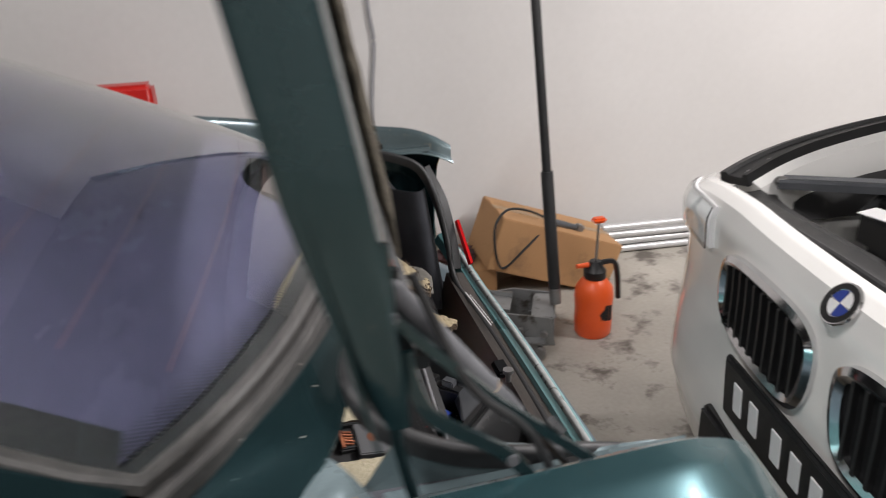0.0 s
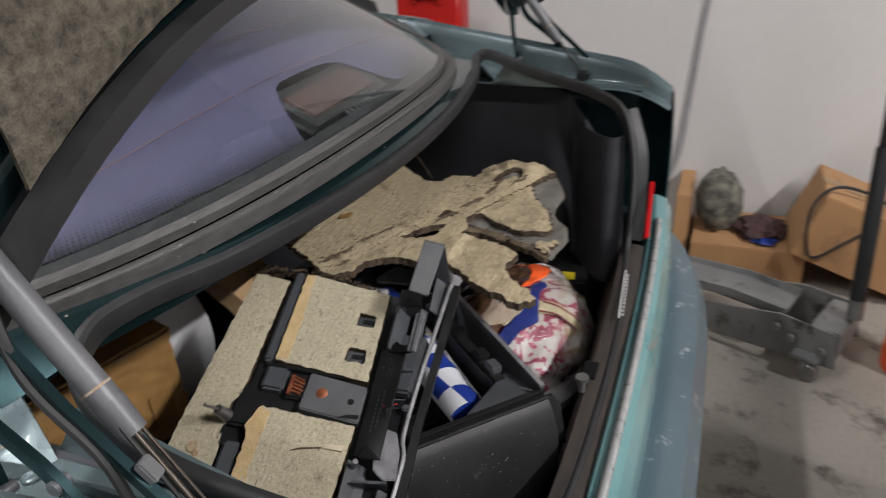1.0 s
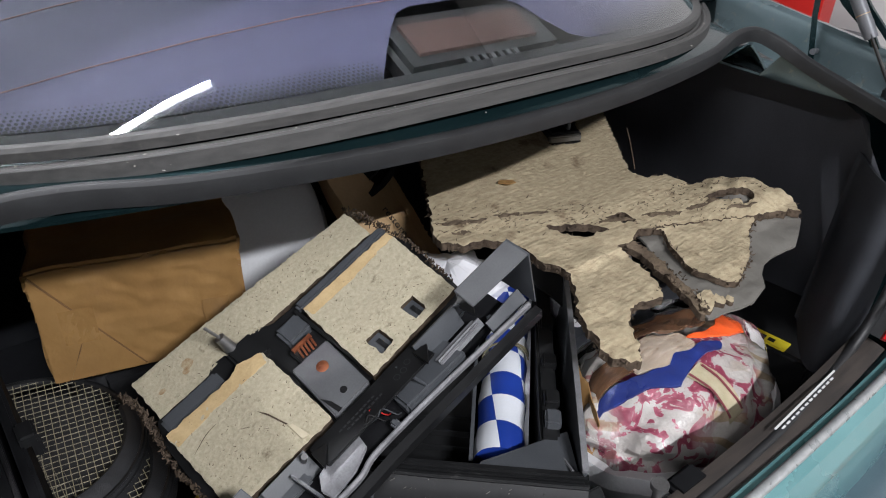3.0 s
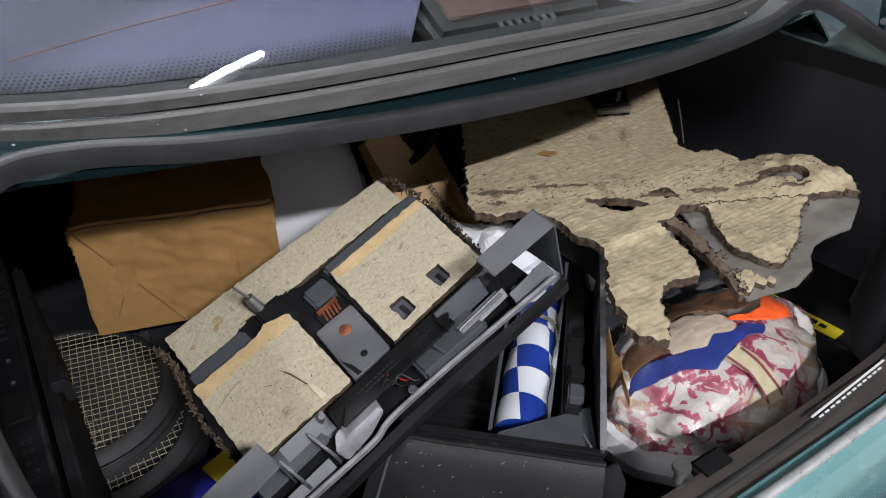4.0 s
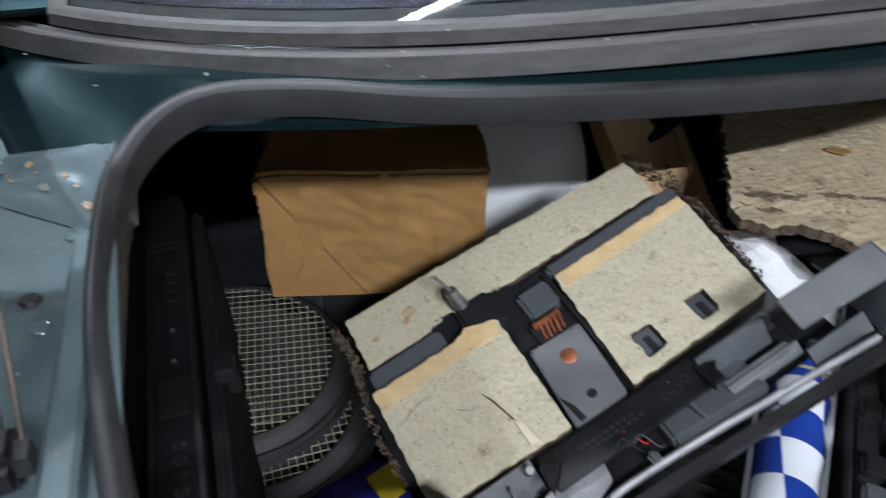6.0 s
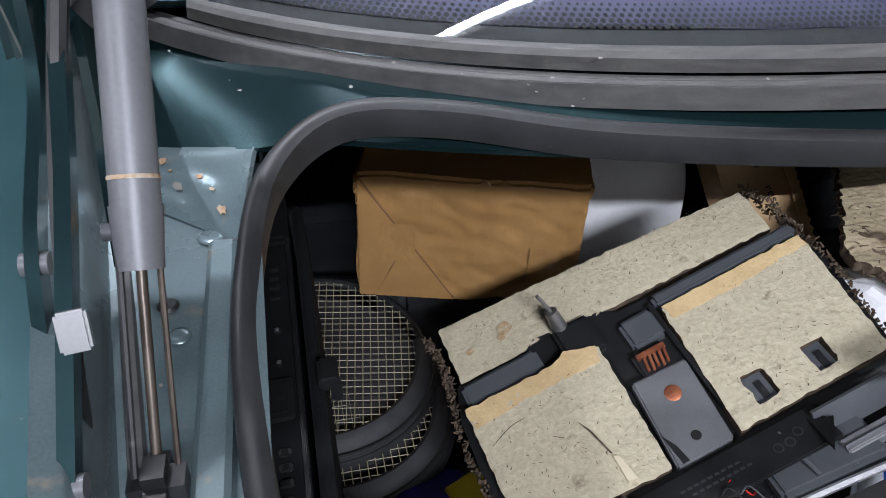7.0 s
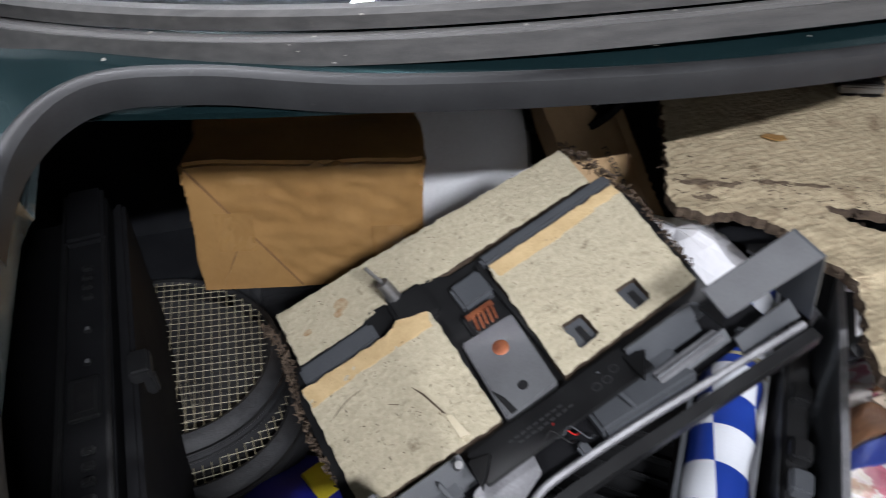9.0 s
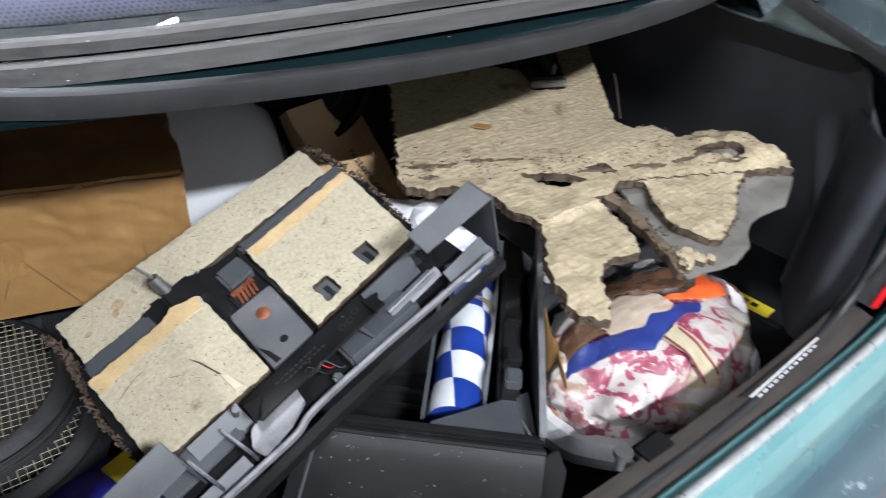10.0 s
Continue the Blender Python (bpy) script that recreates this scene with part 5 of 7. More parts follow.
def build_rackets():
    for k, (x, y, z, rz) in enumerate(((0.782, 0.500, 0.632, -5), (0.794, 0.462, 0.606, 3))):
        t = thing("racket_bag", (x, y, 0.44), "badminton racket in a black zipped cover with a clear net window", "racket", group="rackets")
        m = Matrix.Translation((x, y, z)) @ pose(0, 0, 0, 7, 3, rz)
        arc = [3.05 + 3.4 * i / 40 for i in range(41)]
        loop = [m @ Vector((0.110 * math.cos(a), 0.100 * math.sin(a), 0)) for a in arc]
        part("cover_rim", sweep(loop, [(-0.010, 0.008), (-0.006, 0.011), (0.002, 0.008), (0.010, -0.004), (0.013, -0.022), (-0.008, -0.022)] if k == 0 else [(-0.010, 0.008), (-0.006, 0.011), (0.002, 0.008), (0.011, -0.004), (0.014, -0.026), (-0.008, -0.026)]), NYLON, t, "black nylon rim")
        hoop = [m @ Vector((0.109 * math.cos(a), 0.098 * math.sin(a), 0.004)) for a in (2 * math.pi * i / 60 for i in range(60))]
        part("racket_hoop", sweep(hoop, circle(0.0042, 8), True), BLACKPL, t, "black racket hoop")
        zp = [m @ Vector((0.1185 * math.cos(a), 0.1085 * math.sin(a), 0.0005)) for a in arc]
        part("zip", sweep(zp, circle(0.0022, 6)), BLACKPL, t)
        part("zip_tape", sweep([m @ Vector((0.1215 * math.cos(a), 0.1115 * math.sin(a), -0.007)) for a in arc], circle(0.0016, 6)), BLACKPL, t, "black zip tape")
        st = bmesh.new()
        for i in range(-14, 15):
            d = i * 0.0076
            hx = 0.108 * math.sqrt(max(0, 1 - (d / 0.097) ** 2))
            if abs(d) < 0.096:
                rod(m @ Vector((-hx, d, 0.006 + 0.001 * (i % 2))), m @ Vector((hx, d, 0.006)), 0.00042, seg=4, bm=st)
            hy = 0.097 * math.sqrt(max(0, 1 - (d / 0.108) ** 2))
            if abs(d) < 0.098:
                rod(m @ Vector((d, -hy, 0.0065)), m @ Vector((d + 0.004, hy, 0.0065)), 0.00042, seg=4, bm=st)
        tagged(part("string_net", st, STRING, t, "pale yellow strings"), kind="stuff")
        part("cover_back", lathe([(0, -0.014), (0.10, -0.014)], m @ Matrix.Diagonal((1.06, 0.9, 1, 1)), 40), NYLON, t)
    bm = bmesh.new()
    bmesh.ops.create_uvsphere(bm, u_segments=30, v_segments=16, radius=1)
    for v in bm.verts:
        v.co = Vector((0.85 + v.co.x * 0.125, 0.325 + v.co.y * 0.11, 0.510 + v.co.z * 0.085 + 0.006 * nz(*v.co, 3)))
    b = single("blue_bag", bm, BLUE, "deep blue fabric bag on the boot floor", "bag")
    single("yellow_tag", block((0.05, 0.03, 0.004), Matrix.Translation((0.912, 0.355, 0.592)) @ pose(0, 0, 0, 20, 10, 30), 0.001), YELLOW, "small yellow plastic tag on the blue bag", "tag")


def build_side_strip():
    t = thing("trim_strip", (0.77, 0.40, 0.44), "long black plastic trim panel standing on edge", "car part")
    m = Matrix.Translation((0.770, 0.36, 0.62)) @ pose(0, 0, 0, 0, -3, 1)
    part("board", block((0.032, 0.41, 0.33), m @ pose(-0.004, 0, 0), 0.004), DARKPL, t)
    part("back_board", block((0.060, 0.44, 0.27), m @ pose(-0.050, 0, 0.0), 0.006), DARKPL, t)
    part("flange", block((0.010, 0.39, 0.30), m @ pose(0.021, -0.004, 0.010), 0.003), DARKPL, t)
    part("rim", block((0.004, 0.40, 0.006), m @ pose(-0.018, 0, 0.168), 0.001), BLACKPL, t)
    part("rim", block((0.003, 0.40, 0.004), m @ pose(0.010, 0, 0.167), 0.001), BLACKPL, t, "scuffed rim")
    part("raised_end", block((0.030, 0.075, 0.010), m @ pose(-0.003, 0.165, 0.169), 0.003), DARKPL, t)
    cl = part("clip", block((0.014, 0.022, 0.012), m @ pose(0.030, -0.02, 0.166), 0.002), BLACKPL, t, "small black clip")
    part("clip_hook", block((0.008, 0.008, 0.018), m @ pose(0.034, -0.026, 0.155), 0.002), BLACKPL, cl)
    sk = part("socket", block((0.020, 0.036, 0.004), m @ pose(-0.004, -0.036, 0.1665), 0.0015), BLACKPL, t, "raised socket frame")
    part("socket_hole", block((0.013, 0.027, 0.002), m @ pose(-0.004, -0.036, 0.1682), 0.001), FRIT, sk)
    for y in (0.098, 0.087, 0.076, 0.064, -0.078, -0.089, -0.100, -0.112, 0.028, -0.004):
        wide = 0.005 if abs(y) < 0.03 else 0.008
        sl = part("slot", block((wide, 0.006, 0.003), m @ pose(-0.002, y, 0.1662), 0.001), BLACKPL, t)
        part("slot_hole", block((wide * 0.5, 0.003, 0.001), m @ pose(-0.002, y, 0.1678)), PALEPL if wide < 0.006 else FRIT, sl)


def build_tray():
    """Open black console tray with a rolled chequered flag in it."""
    d = Vector((0.225, 0.248, 0)).normalized()
    p = Vector((d.y, -d.x, 0))
    A = Vector((1.190, 0.090, 0))
    base = Matrix(((p.x, d.x, 0, A.x), (p.y, d.y, 0, A.y), (0, 0, 1, 0), (0, 0, 0, 1)))
    t = thing("console_tray", (1.17, 0.2, 0.44), "open black plastic console tray standing askew", "car part")
    side = part("side_wall", prism([(0.0, 0.56), (0.0, 0.706), (0.10, 0.714), (0.22, 0.722), (0.30, 0.724), (0.335, 0.712), (0.345, 0.66), (0.34, 0.56)], 0.004, base @ Matrix(((0, 0, -1, 0), (1, 0, 0, 0), (0, 1, 0, 0), (0, 0, 0, 1))), 0.001), GREYPL, t, "grey scuffed side wall of the tray")
    part("wall_edge", sweep([base @ Vector((-0.002, y, z)) for y, z in ((0.0, 0.708), (0.10, 0.716), (0.22, 0.724), (0.30, 0.726))], [(-0.003, -0.002), (-0.003, 0.0015), (0.003, 0.0015), (0.003, -0.002)]), SILVER, side, "worn pale top edge")
    part("inner_wall", block((0.010, 0.29, 0.10), base @ pose(-0.034, 0.185, 0.645) @ pose(0, 0, 0, 2), 0.002), TRAYBLACK, t)
    part("side_step", block((0.020, 0.27, 0.008), base @ pose(-0.030, 0.185, 0.694) @ pose(0, 0, 0, 2), 0.003), BLACKPL, t)
    for y in (0.075, 0.105, 0.165, 0.235):
        part("step_socket", block((0.016, 0.020, 0.012), base @ pose(-0.027, y, 0.698) @ pose(0, 0, 0, 2), 0.002), GREYPL if y < 0.1 else BLACKPL, t)
    part("back_flap", grid(8, 8, lambda a, b: base @ Vector((-0.085 + 0.095 * a + 0.02 * b * a, 0.325 - 0.05 * b * a - 0.01 * b, 0.725 + 0.012 * math.sin(3 * a) - 0.055 * b * a)), thick=0.004), TRAYBLACK, t, "bent black flap at the tray's end")
    part("divider", block((0.003, 0.27, 0.10), base @ pose(-0.108, 0.17, 0.62), 0.001), BLACKPL, t)
    part("divider_edge", block((0.004, 0.27, 0.002), base @ pose(-0.108, 0.17, 0.671)), GREYPL, t, "scuffed grey edge")
    part("tray_floor", block((0.24, 0.30, 0.006), base @ pose(-0.12, 0.15, 0.572), 0.001), TRAYBLACK, t)
    for k in range(5):
        part("floor_rib", block((0.12, 0.003, 0.008), base @ pose(-0.17, 0.035 + 0.022 * k, 0.64), 0.001), TRAYBLACK, t)
    part("inner_floor", block((0.125, 0.28, 0.006), base @ pose(-0.172, 0.15, 0.632), 0.001), BLACKPL, t)
    part("end_wall", block((0.24, 0.006, 0.12), base @ pose(-0.12, 0.0, 0.638), 0.0015), TRAYBLACK, t)
    part("end_rim", block((0.236, 0.008, 0.006), base @ pose(-0.116, 0.002, 0.699), 0.0015), BLACKPL, t)
    web = [(-0.006, 0.006), (-0.100, 0.010), (-0.098, 0.016), (-0.030, 0.066), (-0.012, 0.068)]
    wb = bmesh.new()
    vs = [wb.verts.new(base @ Vector((x, y, 0.696 - 0.35 * max(0.0, y - 0.008) * (0.3 if x > -0.02 else 1.0)))) for x, y in web]
    wb.faces.new(vs)
    thicken(wb, 0.003, (0, 0, -1))
    part("corner_web", wb, GREYPL, t, "grey sloping corner web", smooth=False)
    part("web_fold", sweep([base @ Vector((-0.012, 0.008, 0.699)), base @ Vector((-0.030, 0.066, 0.68))], circle(0.0016, 6)), SILVER, t)

    def flank(a, b):
        x = -0.205 + 0.207 * a - 0.028 * b * (1 - a)
        cut = 0.022 * max(0.0, (a - 0.86) / 0.14) * max(0.0, (b - 0.35) / 0.65)
        return base @ Vector((x - cut, -0.004 - 0.062 * b ** 0.85, 0.694 - 0.010 * b - 0.115 * b ** 1.25 + 0.0008 * nz(a, b, 0, 5)))
    slope = part("slope", grid(24, 14, flank, thick=0.004), TRAYBLACK, t, "sloping dusty black tray flank")
    part("slope_edge", sweep([flank(a / 12, 0.03) + Vector((0, 0, 0.003)) for a in range(13)], circle(0.0028, 6)), TRAYBLACK, slope)
    part("slope_fold", sweep([flank(0.06, b / 8) + Vector((0, -0.001, 0.001)) for b in range(9)], circle(0.0016, 6)), GREYPL, slope)
    rnd = random.Random(21)
    dust = bmesh.new()
    for k in range(70):
        p = flank(rnd.uniform(0.08, 0.95), rnd.uniform(0.05, 0.95)) + Vector((0, 0, 0.0012))
        rr = rnd.uniform(0.0004, 0.0011)
        an = rnd.uniform(0, 3.14)
        dv = Vector((math.cos(an), math.sin(an) * 0.5, -math.sin(an) * 0.7)) * rr * rnd.choice((1, 1, 1, 4))
        block((dv.length * 2, rr * 0.8, 0.0004), Matrix.Translation(p) @ dv.to_track_quat("X", "Z").to_matrix().to_4x4(), bm=dust)
    tagged(part("dust_speck", dust, SPECK, slope, "pale dust and scratches"), kind="stuff")
    part("side_tab", prism([(0, 0), (0.022, 0.0), (0.024, 0.05), (0.014, 0.07), (0.0, 0.06)], 0.004, base @ pose(0.000, -0.018, 0.622) @ pose(0, 0, 0, 70, 0, 0), 0.001), TRAYBLACK, t)
    # flag roll
    a, b = Vector((1.166, 0.181, 0.652)), Vector((1.372, 0.392, 0.668))
    ax = (b - a).normalized()
    s = ax.cross(Vector((0, 0, 1))).normalized()
    w = s.cross(ax)
    bm = bmesh.new()
    n, L = 32, (b - a).length
    cells = 8
    rows = cells * 4
    vs = [[bm.verts.new(a + ax * (L * i / rows) + (s * math.cos(2 * math.pi * k / n + 0.06 * i) + w * math.sin(2 * math.pi * k / n + 0.06 * i)) * (0.0265 + 0.001 * math.sin(i * 0.9) - (0.0022 if 15 < i < 18 else 0) + 0.0006 * nz(k * 0.3, i * 0.2))) for k in range(n)] for i in range(rows + 1)]
    for i in range(rows):
        for k in range(n):
            f = bm.faces.new((vs[i][k], vs[i][(k + 1) % n], vs[i + 1][(k + 1) % n], vs[i + 1][k]))
            f.material_index = ((i // 4) + (k // 8)) % 2
    bm.faces.new(vs[0][::-1])
    bm.faces.new(vs[-1])
    fl = single("flag_roll", bm, [FLAGBLUE, FLAGWHITE], "rolled blue and white chequered flag tied with a band", "flag")
    part("rolled_edge", sweep([a + ax * (L * k / 20) + (s * 0.955 + w * 0.25) * 0.0278 for k in range(21)], [(-0.003, -0.0006), (-0.003, 0.0006), (0.003, 0.0006), (0.003, -0.0006)]), FLAGWHITE, fl, "white hem of the rolled cloth")
    for k in range(3):
        band = [a + ax * (0.152 + 0.004 * k + 0.004 * math.sin(x + k)) + (s * math.cos(x) + w * math.sin(x)) * 0.0282 for x in (2 * math.pi * j / 28 for j in range(28))]
        part("band", sweep(band, circle(0.0008, 6), True), STRING, fl, "thin yellowed rubber band")


def cloth_material():
    m, nt, bsdf = nodes_of("printed_cloth")
    N, L = nt.nodes.new, nt.links.new
    tc = N("ShaderNodeTexCoord")
    nzn = N("ShaderNodeTexNoise")
    nzn.inputs["Scale"].default_value, nzn.inputs["Detail"].default_value, nzn.inputs["Distortion"].default_value = 38, 4, 0.9
    L(tc.outputs["Object"], nzn.inputs["Vector"])
    r = N("ShaderNodeValToRGB")
    r.color_ramp.interpolation = "EASE"
    e = r.color_ramp.elements
    e[0].position, e[0].color = 0.0, (0.37, 0.35, 0.33, 1)
    e[1].position, e[1].color = 0.50, (0.37, 0.35, 0.33, 1)
    for pos, c in ((0.520, (0.27, 0.055, 0.095, 1)), (0.60, (0.19, 0.025, 0.055, 1)), (0.645, (0.22, 0.04, 0.07, 1)), (0.66, (0.36, 0.32, 0.29, 1)), (0.74, (0.34, 0.25, 0.12, 1))):
        x = e.new(pos)
        x.color = c
    L(nzn.outputs["Fac"], r.inputs[0])
    big = N("ShaderNodeTexNoise")
    big.inputs["Scale"].default_value, big.inputs["Detail"].default_value = 9, 3
    L(tc.outputs["Object"], big.inputs["Vector"])
    br = N("ShaderNodeValToRGB")
    br.color_ramp.elements[0].position, br.color_ramp.elements[1].position = 0.40, 0.52
    L(big.outputs["Fac"], br.inputs[0])
    wv = N("ShaderNodeTexWave")
    wv.bands_direction = "DIAGONAL"
    wv.inputs["Scale"].default_value, wv.inputs["Distortion"].default_value = 11, 2.5
    L(tc.outputs["Object"], wv.inputs["Vector"])
    wr = N("ShaderNodeValToRGB")
    we = wr.color_ramp.elements
    we[0].position, we[0].color = 0.70, (0.37, 0.355, 0.335, 1)
    we[1].position, we[1].color = 0.80, (0.29, 0.23, 0.15, 1)
    L(wv.outputs["Fac"], wr.inputs[0])
    mx = N("ShaderNodeMix")
    mx.data_type = "RGBA"
    L(br.outputs[0], mx.inputs["Factor"])
    L(wr.outputs[0], mx.inputs["A"])
    L(r.outputs[0], mx.inputs["B"])
    L(mx.outputs["Result"], bsdf.inputs["Base Color"])
    bsdf.inputs["Roughness"].default_value = 0.5
    bsdf.inputs["Coat Weight"].default_value = 0.35
    bsdf.inputs["Coat Roughness"].default_value = 0.15
    n2 = N("ShaderNodeTexNoise")
    n2.inputs["Scale"].default_value, n2.inputs["Detail"].default_value = 40, 4
    L(tc.outputs["Object"], n2.inputs["Vector"])
    bp = N("ShaderNodeBump")
    bp.inputs["Strength"].default_value, bp.inputs["Distance"].default_value = 0.6, 0.01
    L(n2.outputs["Fac"], bp.inputs["Height"])
    L(bp.outputs[0], bsdf.inputs["Normal"])
    L(bp.outputs[0], bsdf.inputs["Coat Normal"])
    return m


def blob(c, r, crumple, freq, seed=0.0, seg=48, squash=1.0):
    bm = bmesh.new()
    bmesh.ops.create_uvsphere(bm, u_segments=seg, v_segments=seg // 2, radius=1)
    for v in bm.verts:
        k = 1 + crumple * (nz(*(v.co + Vector((seed, 0, 0))), freq) + 0.5 * abs(nz(*(v.co + Vector((seed, 5, 0))), freq * 2.3)))
        q = v.co * k
        v.co = Vector((c[0] + r[0] * q.x, c[1] + r[1] * q.y, c[2] + r[2] * q.z * (1 if q.z > 0 else squash)))
    return bm


def build_cloth_bag():
    t = thing("cloth_bag", (1.47, 0.17, 0.44), "clear plastic bag with printed white, red and blue cloth inside", "bag")
    cloth = cloth_material()
    c, r = Vector((1.512, 0.196, 0.540)), Vector((0.160, 0.104, 0.078))
    part("cloth", blob(c, r, 0.16, 2.6, 0.0, 64), cloth, t, "white cloth with a dark red flower print")

    def over(x, y, lift):
        q = max(0.0, 1 - ((x - c.x) / r.x) ** 2 - ((y - c.y) / r.y) ** 2)
        return c.z + r.z * 1.05 * math.sqrt(q) + lift + 0.004 * nz(x, y, 1, 38) + 0.0015 * nz(x, y, 4, 120)
    hem = [c + Vector((1.08 * r.x * math.cos(a), 1.05 * r.y * math.sin(a), -0.022 + 0.008 * nz(math.cos(a), math.sin(a), 2, 3) + 0.012 * max(0.0, math.cos(a)))) for a in (2 * math.pi * k / 56 for k in range(56))]
    part("hem", sweep(hem, [(-0.016, -0.016), (-0.020, 0.0), (-0.012, 0.016), (0.004, 0.020), (0.014, 0.004), (0.010, -0.016)], True), BAGWHITE, t, "white crumpled bag hem")
    part("blue_patch", torn_sheet([(1.358, 0.210), (1.393, 0.196), (1.426, 0.182), (1.452, 0.160), (1.474, 0.166), (1.498, 0.172), (1.522, 0.174), (1.552, 0.170), (1.566, 0.180), (1.540, 0.194), (1.512, 0.188), (1.490, 0.200), (1.468, 0.190), (1.43, 0.204), (1.384, 0.220)], [], lambda x, y: over(x, y, 0.010), 0.005, 0.003, 0.001), [BANDBLUE, BANDBLUE], t, "blue printed zigzag band")
    part("cream_band", torn_sheet([(1.472, 0.166), (1.504, 0.170), (1.518, 0.140), (1.520, 0.106), (1.490, 0.104), (1.488, 0.130)], [], lambda x, y: over(x, y, 0.009), 0.004, 0.002, 0.001), [CREAMCLOTH, CREAMCLOTH], t, "cream woven band in the print")
    for x0 in (1.476, 1.501):
        edge = [(x0 + 0.016 * f, 0.165 - 0.058 * f) for f in (k / 9 for k in range(10))]
        part("band_edge", sweep([Vector((x, y, over(x, y, 0.0105))) for x, y in edge], circle(0.0017, 6)), REDCORD, t, "dark red woven edge")
    part("white_panel", torn_sheet([(1.43, 0.208), (1.468, 0.190), (1.490, 0.200), (1.512, 0.182), (1.53, 0.198), (1.53, 0.225), (1.49, 0.246), (1.43, 0.252)], [], lambda x, y: over(x, y, 0.009), 0.005, 0.003, 0.001), [PALEWRAP, PALEWRAP], t, "pale creased wrapper under the film")
    # brown patches give the clear film's warm reflections as colour
    part("brown_reflection", torn_sheet([(1.43, 0.256), (1.49, 0.248), (1.535, 0.222), (1.575, 0.215), (1.62, 0.24), (1.57, 0.280), (1.49, 0.290)], [], lambda x, y: over(x, y, 0.014), 0.005, 0.003, 0.002), [FILMBROWN, FILMBROWN], t, "glossy brown patch standing in for the film's warm reflections")
    part("brown_reflection", torn_sheet([(1.365, 0.250), (1.352, 0.212), (1.385, 0.222), (1.43, 0.212), (1.425, 0.25), (1.39, 0.270)], [], lambda x, y: over(x, y, 0.012), 0.005, 0.003, 0.002), [FILMBROWN, FILMBROWN], t, "glossy brown patch standing in for the film's warm reflections")
    part("kraft_side", grid(10, 8, lambda a, b: Vector((1.346 + 0.014 * b + 0.03 * a + 0.012 * nz(a, b, 5, 3.0), 0.200 + 0.08 * a + 0.010 * nz(a, b, 8, 3.0), 0.50 + (0.080 + 0.050 * a) * b + 0.012 * nz(a, b, 2, 5))), thick=0.0012), KRAFT, t, "brown paper along the bag's side")
    part("orange_patch", torn_sheet([(1.520, 0.212), (1.555, 0.196), (1.592, 0.185), (1.627, 0.190), (1.645, 0.215), (1.635, 0.250), (1.612, 0.255), (1.615, 0.225), (1.59, 0.208), (1.555, 0.208)], [], lambda x, y: over(x, y, 0.012), 0.005, 0.004, 0.001), [ORANGE, ORANGE], t, "orange plastic inside the bag")
    part("clear_film", blob((1.512, 0.215, 0.560), (0.164, 0.118, 0.092), 0.15, 2.6, 12, 64), glassy("clear_bag", (1, 0.98, 0.95), 0.05, 1.20), t, "clear crinkled film").visible_shadow = False
    # battery beside it
    b = thing("car_battery", (1.80, 0.215, 0.44), "black car battery with a yellow label", "battery")
    part("case", block((0.19, 0.18, 0.13), Matrix.Translation((1.80, 0.215, 0.490)) @ pose(0, 0, 0, 0, 0, -84), 0.006), BLACKPL, b)
    lb = part("label", block((0.12, 0.026, 0.002), Matrix.Translation((1.725, 0.215, 0.5562)) @ pose(0, 0, 0, 0, 0, -84)), YELLOW, b, "yellow label with dark print that cannot be read")
    for k in range(6):
        part("print_bar", block((0.010, 0.009, 0.001), Matrix.Translation((1.725, 0.215, 0.5572)) @ pose(0, 0, 0, 0, 0, -84) @ pose(-0.035 + 0.014 * k, 0, 0)), BLACKPL, lb)
    for k in (-1, 1):
        part("terminal", lathe([(0.009, 0), (0.008, 0.016), (0, 0.016)], Matrix.Translation((1.82, 0.215 + 0.055 * k, 0.555)), 14), STEEL, b)


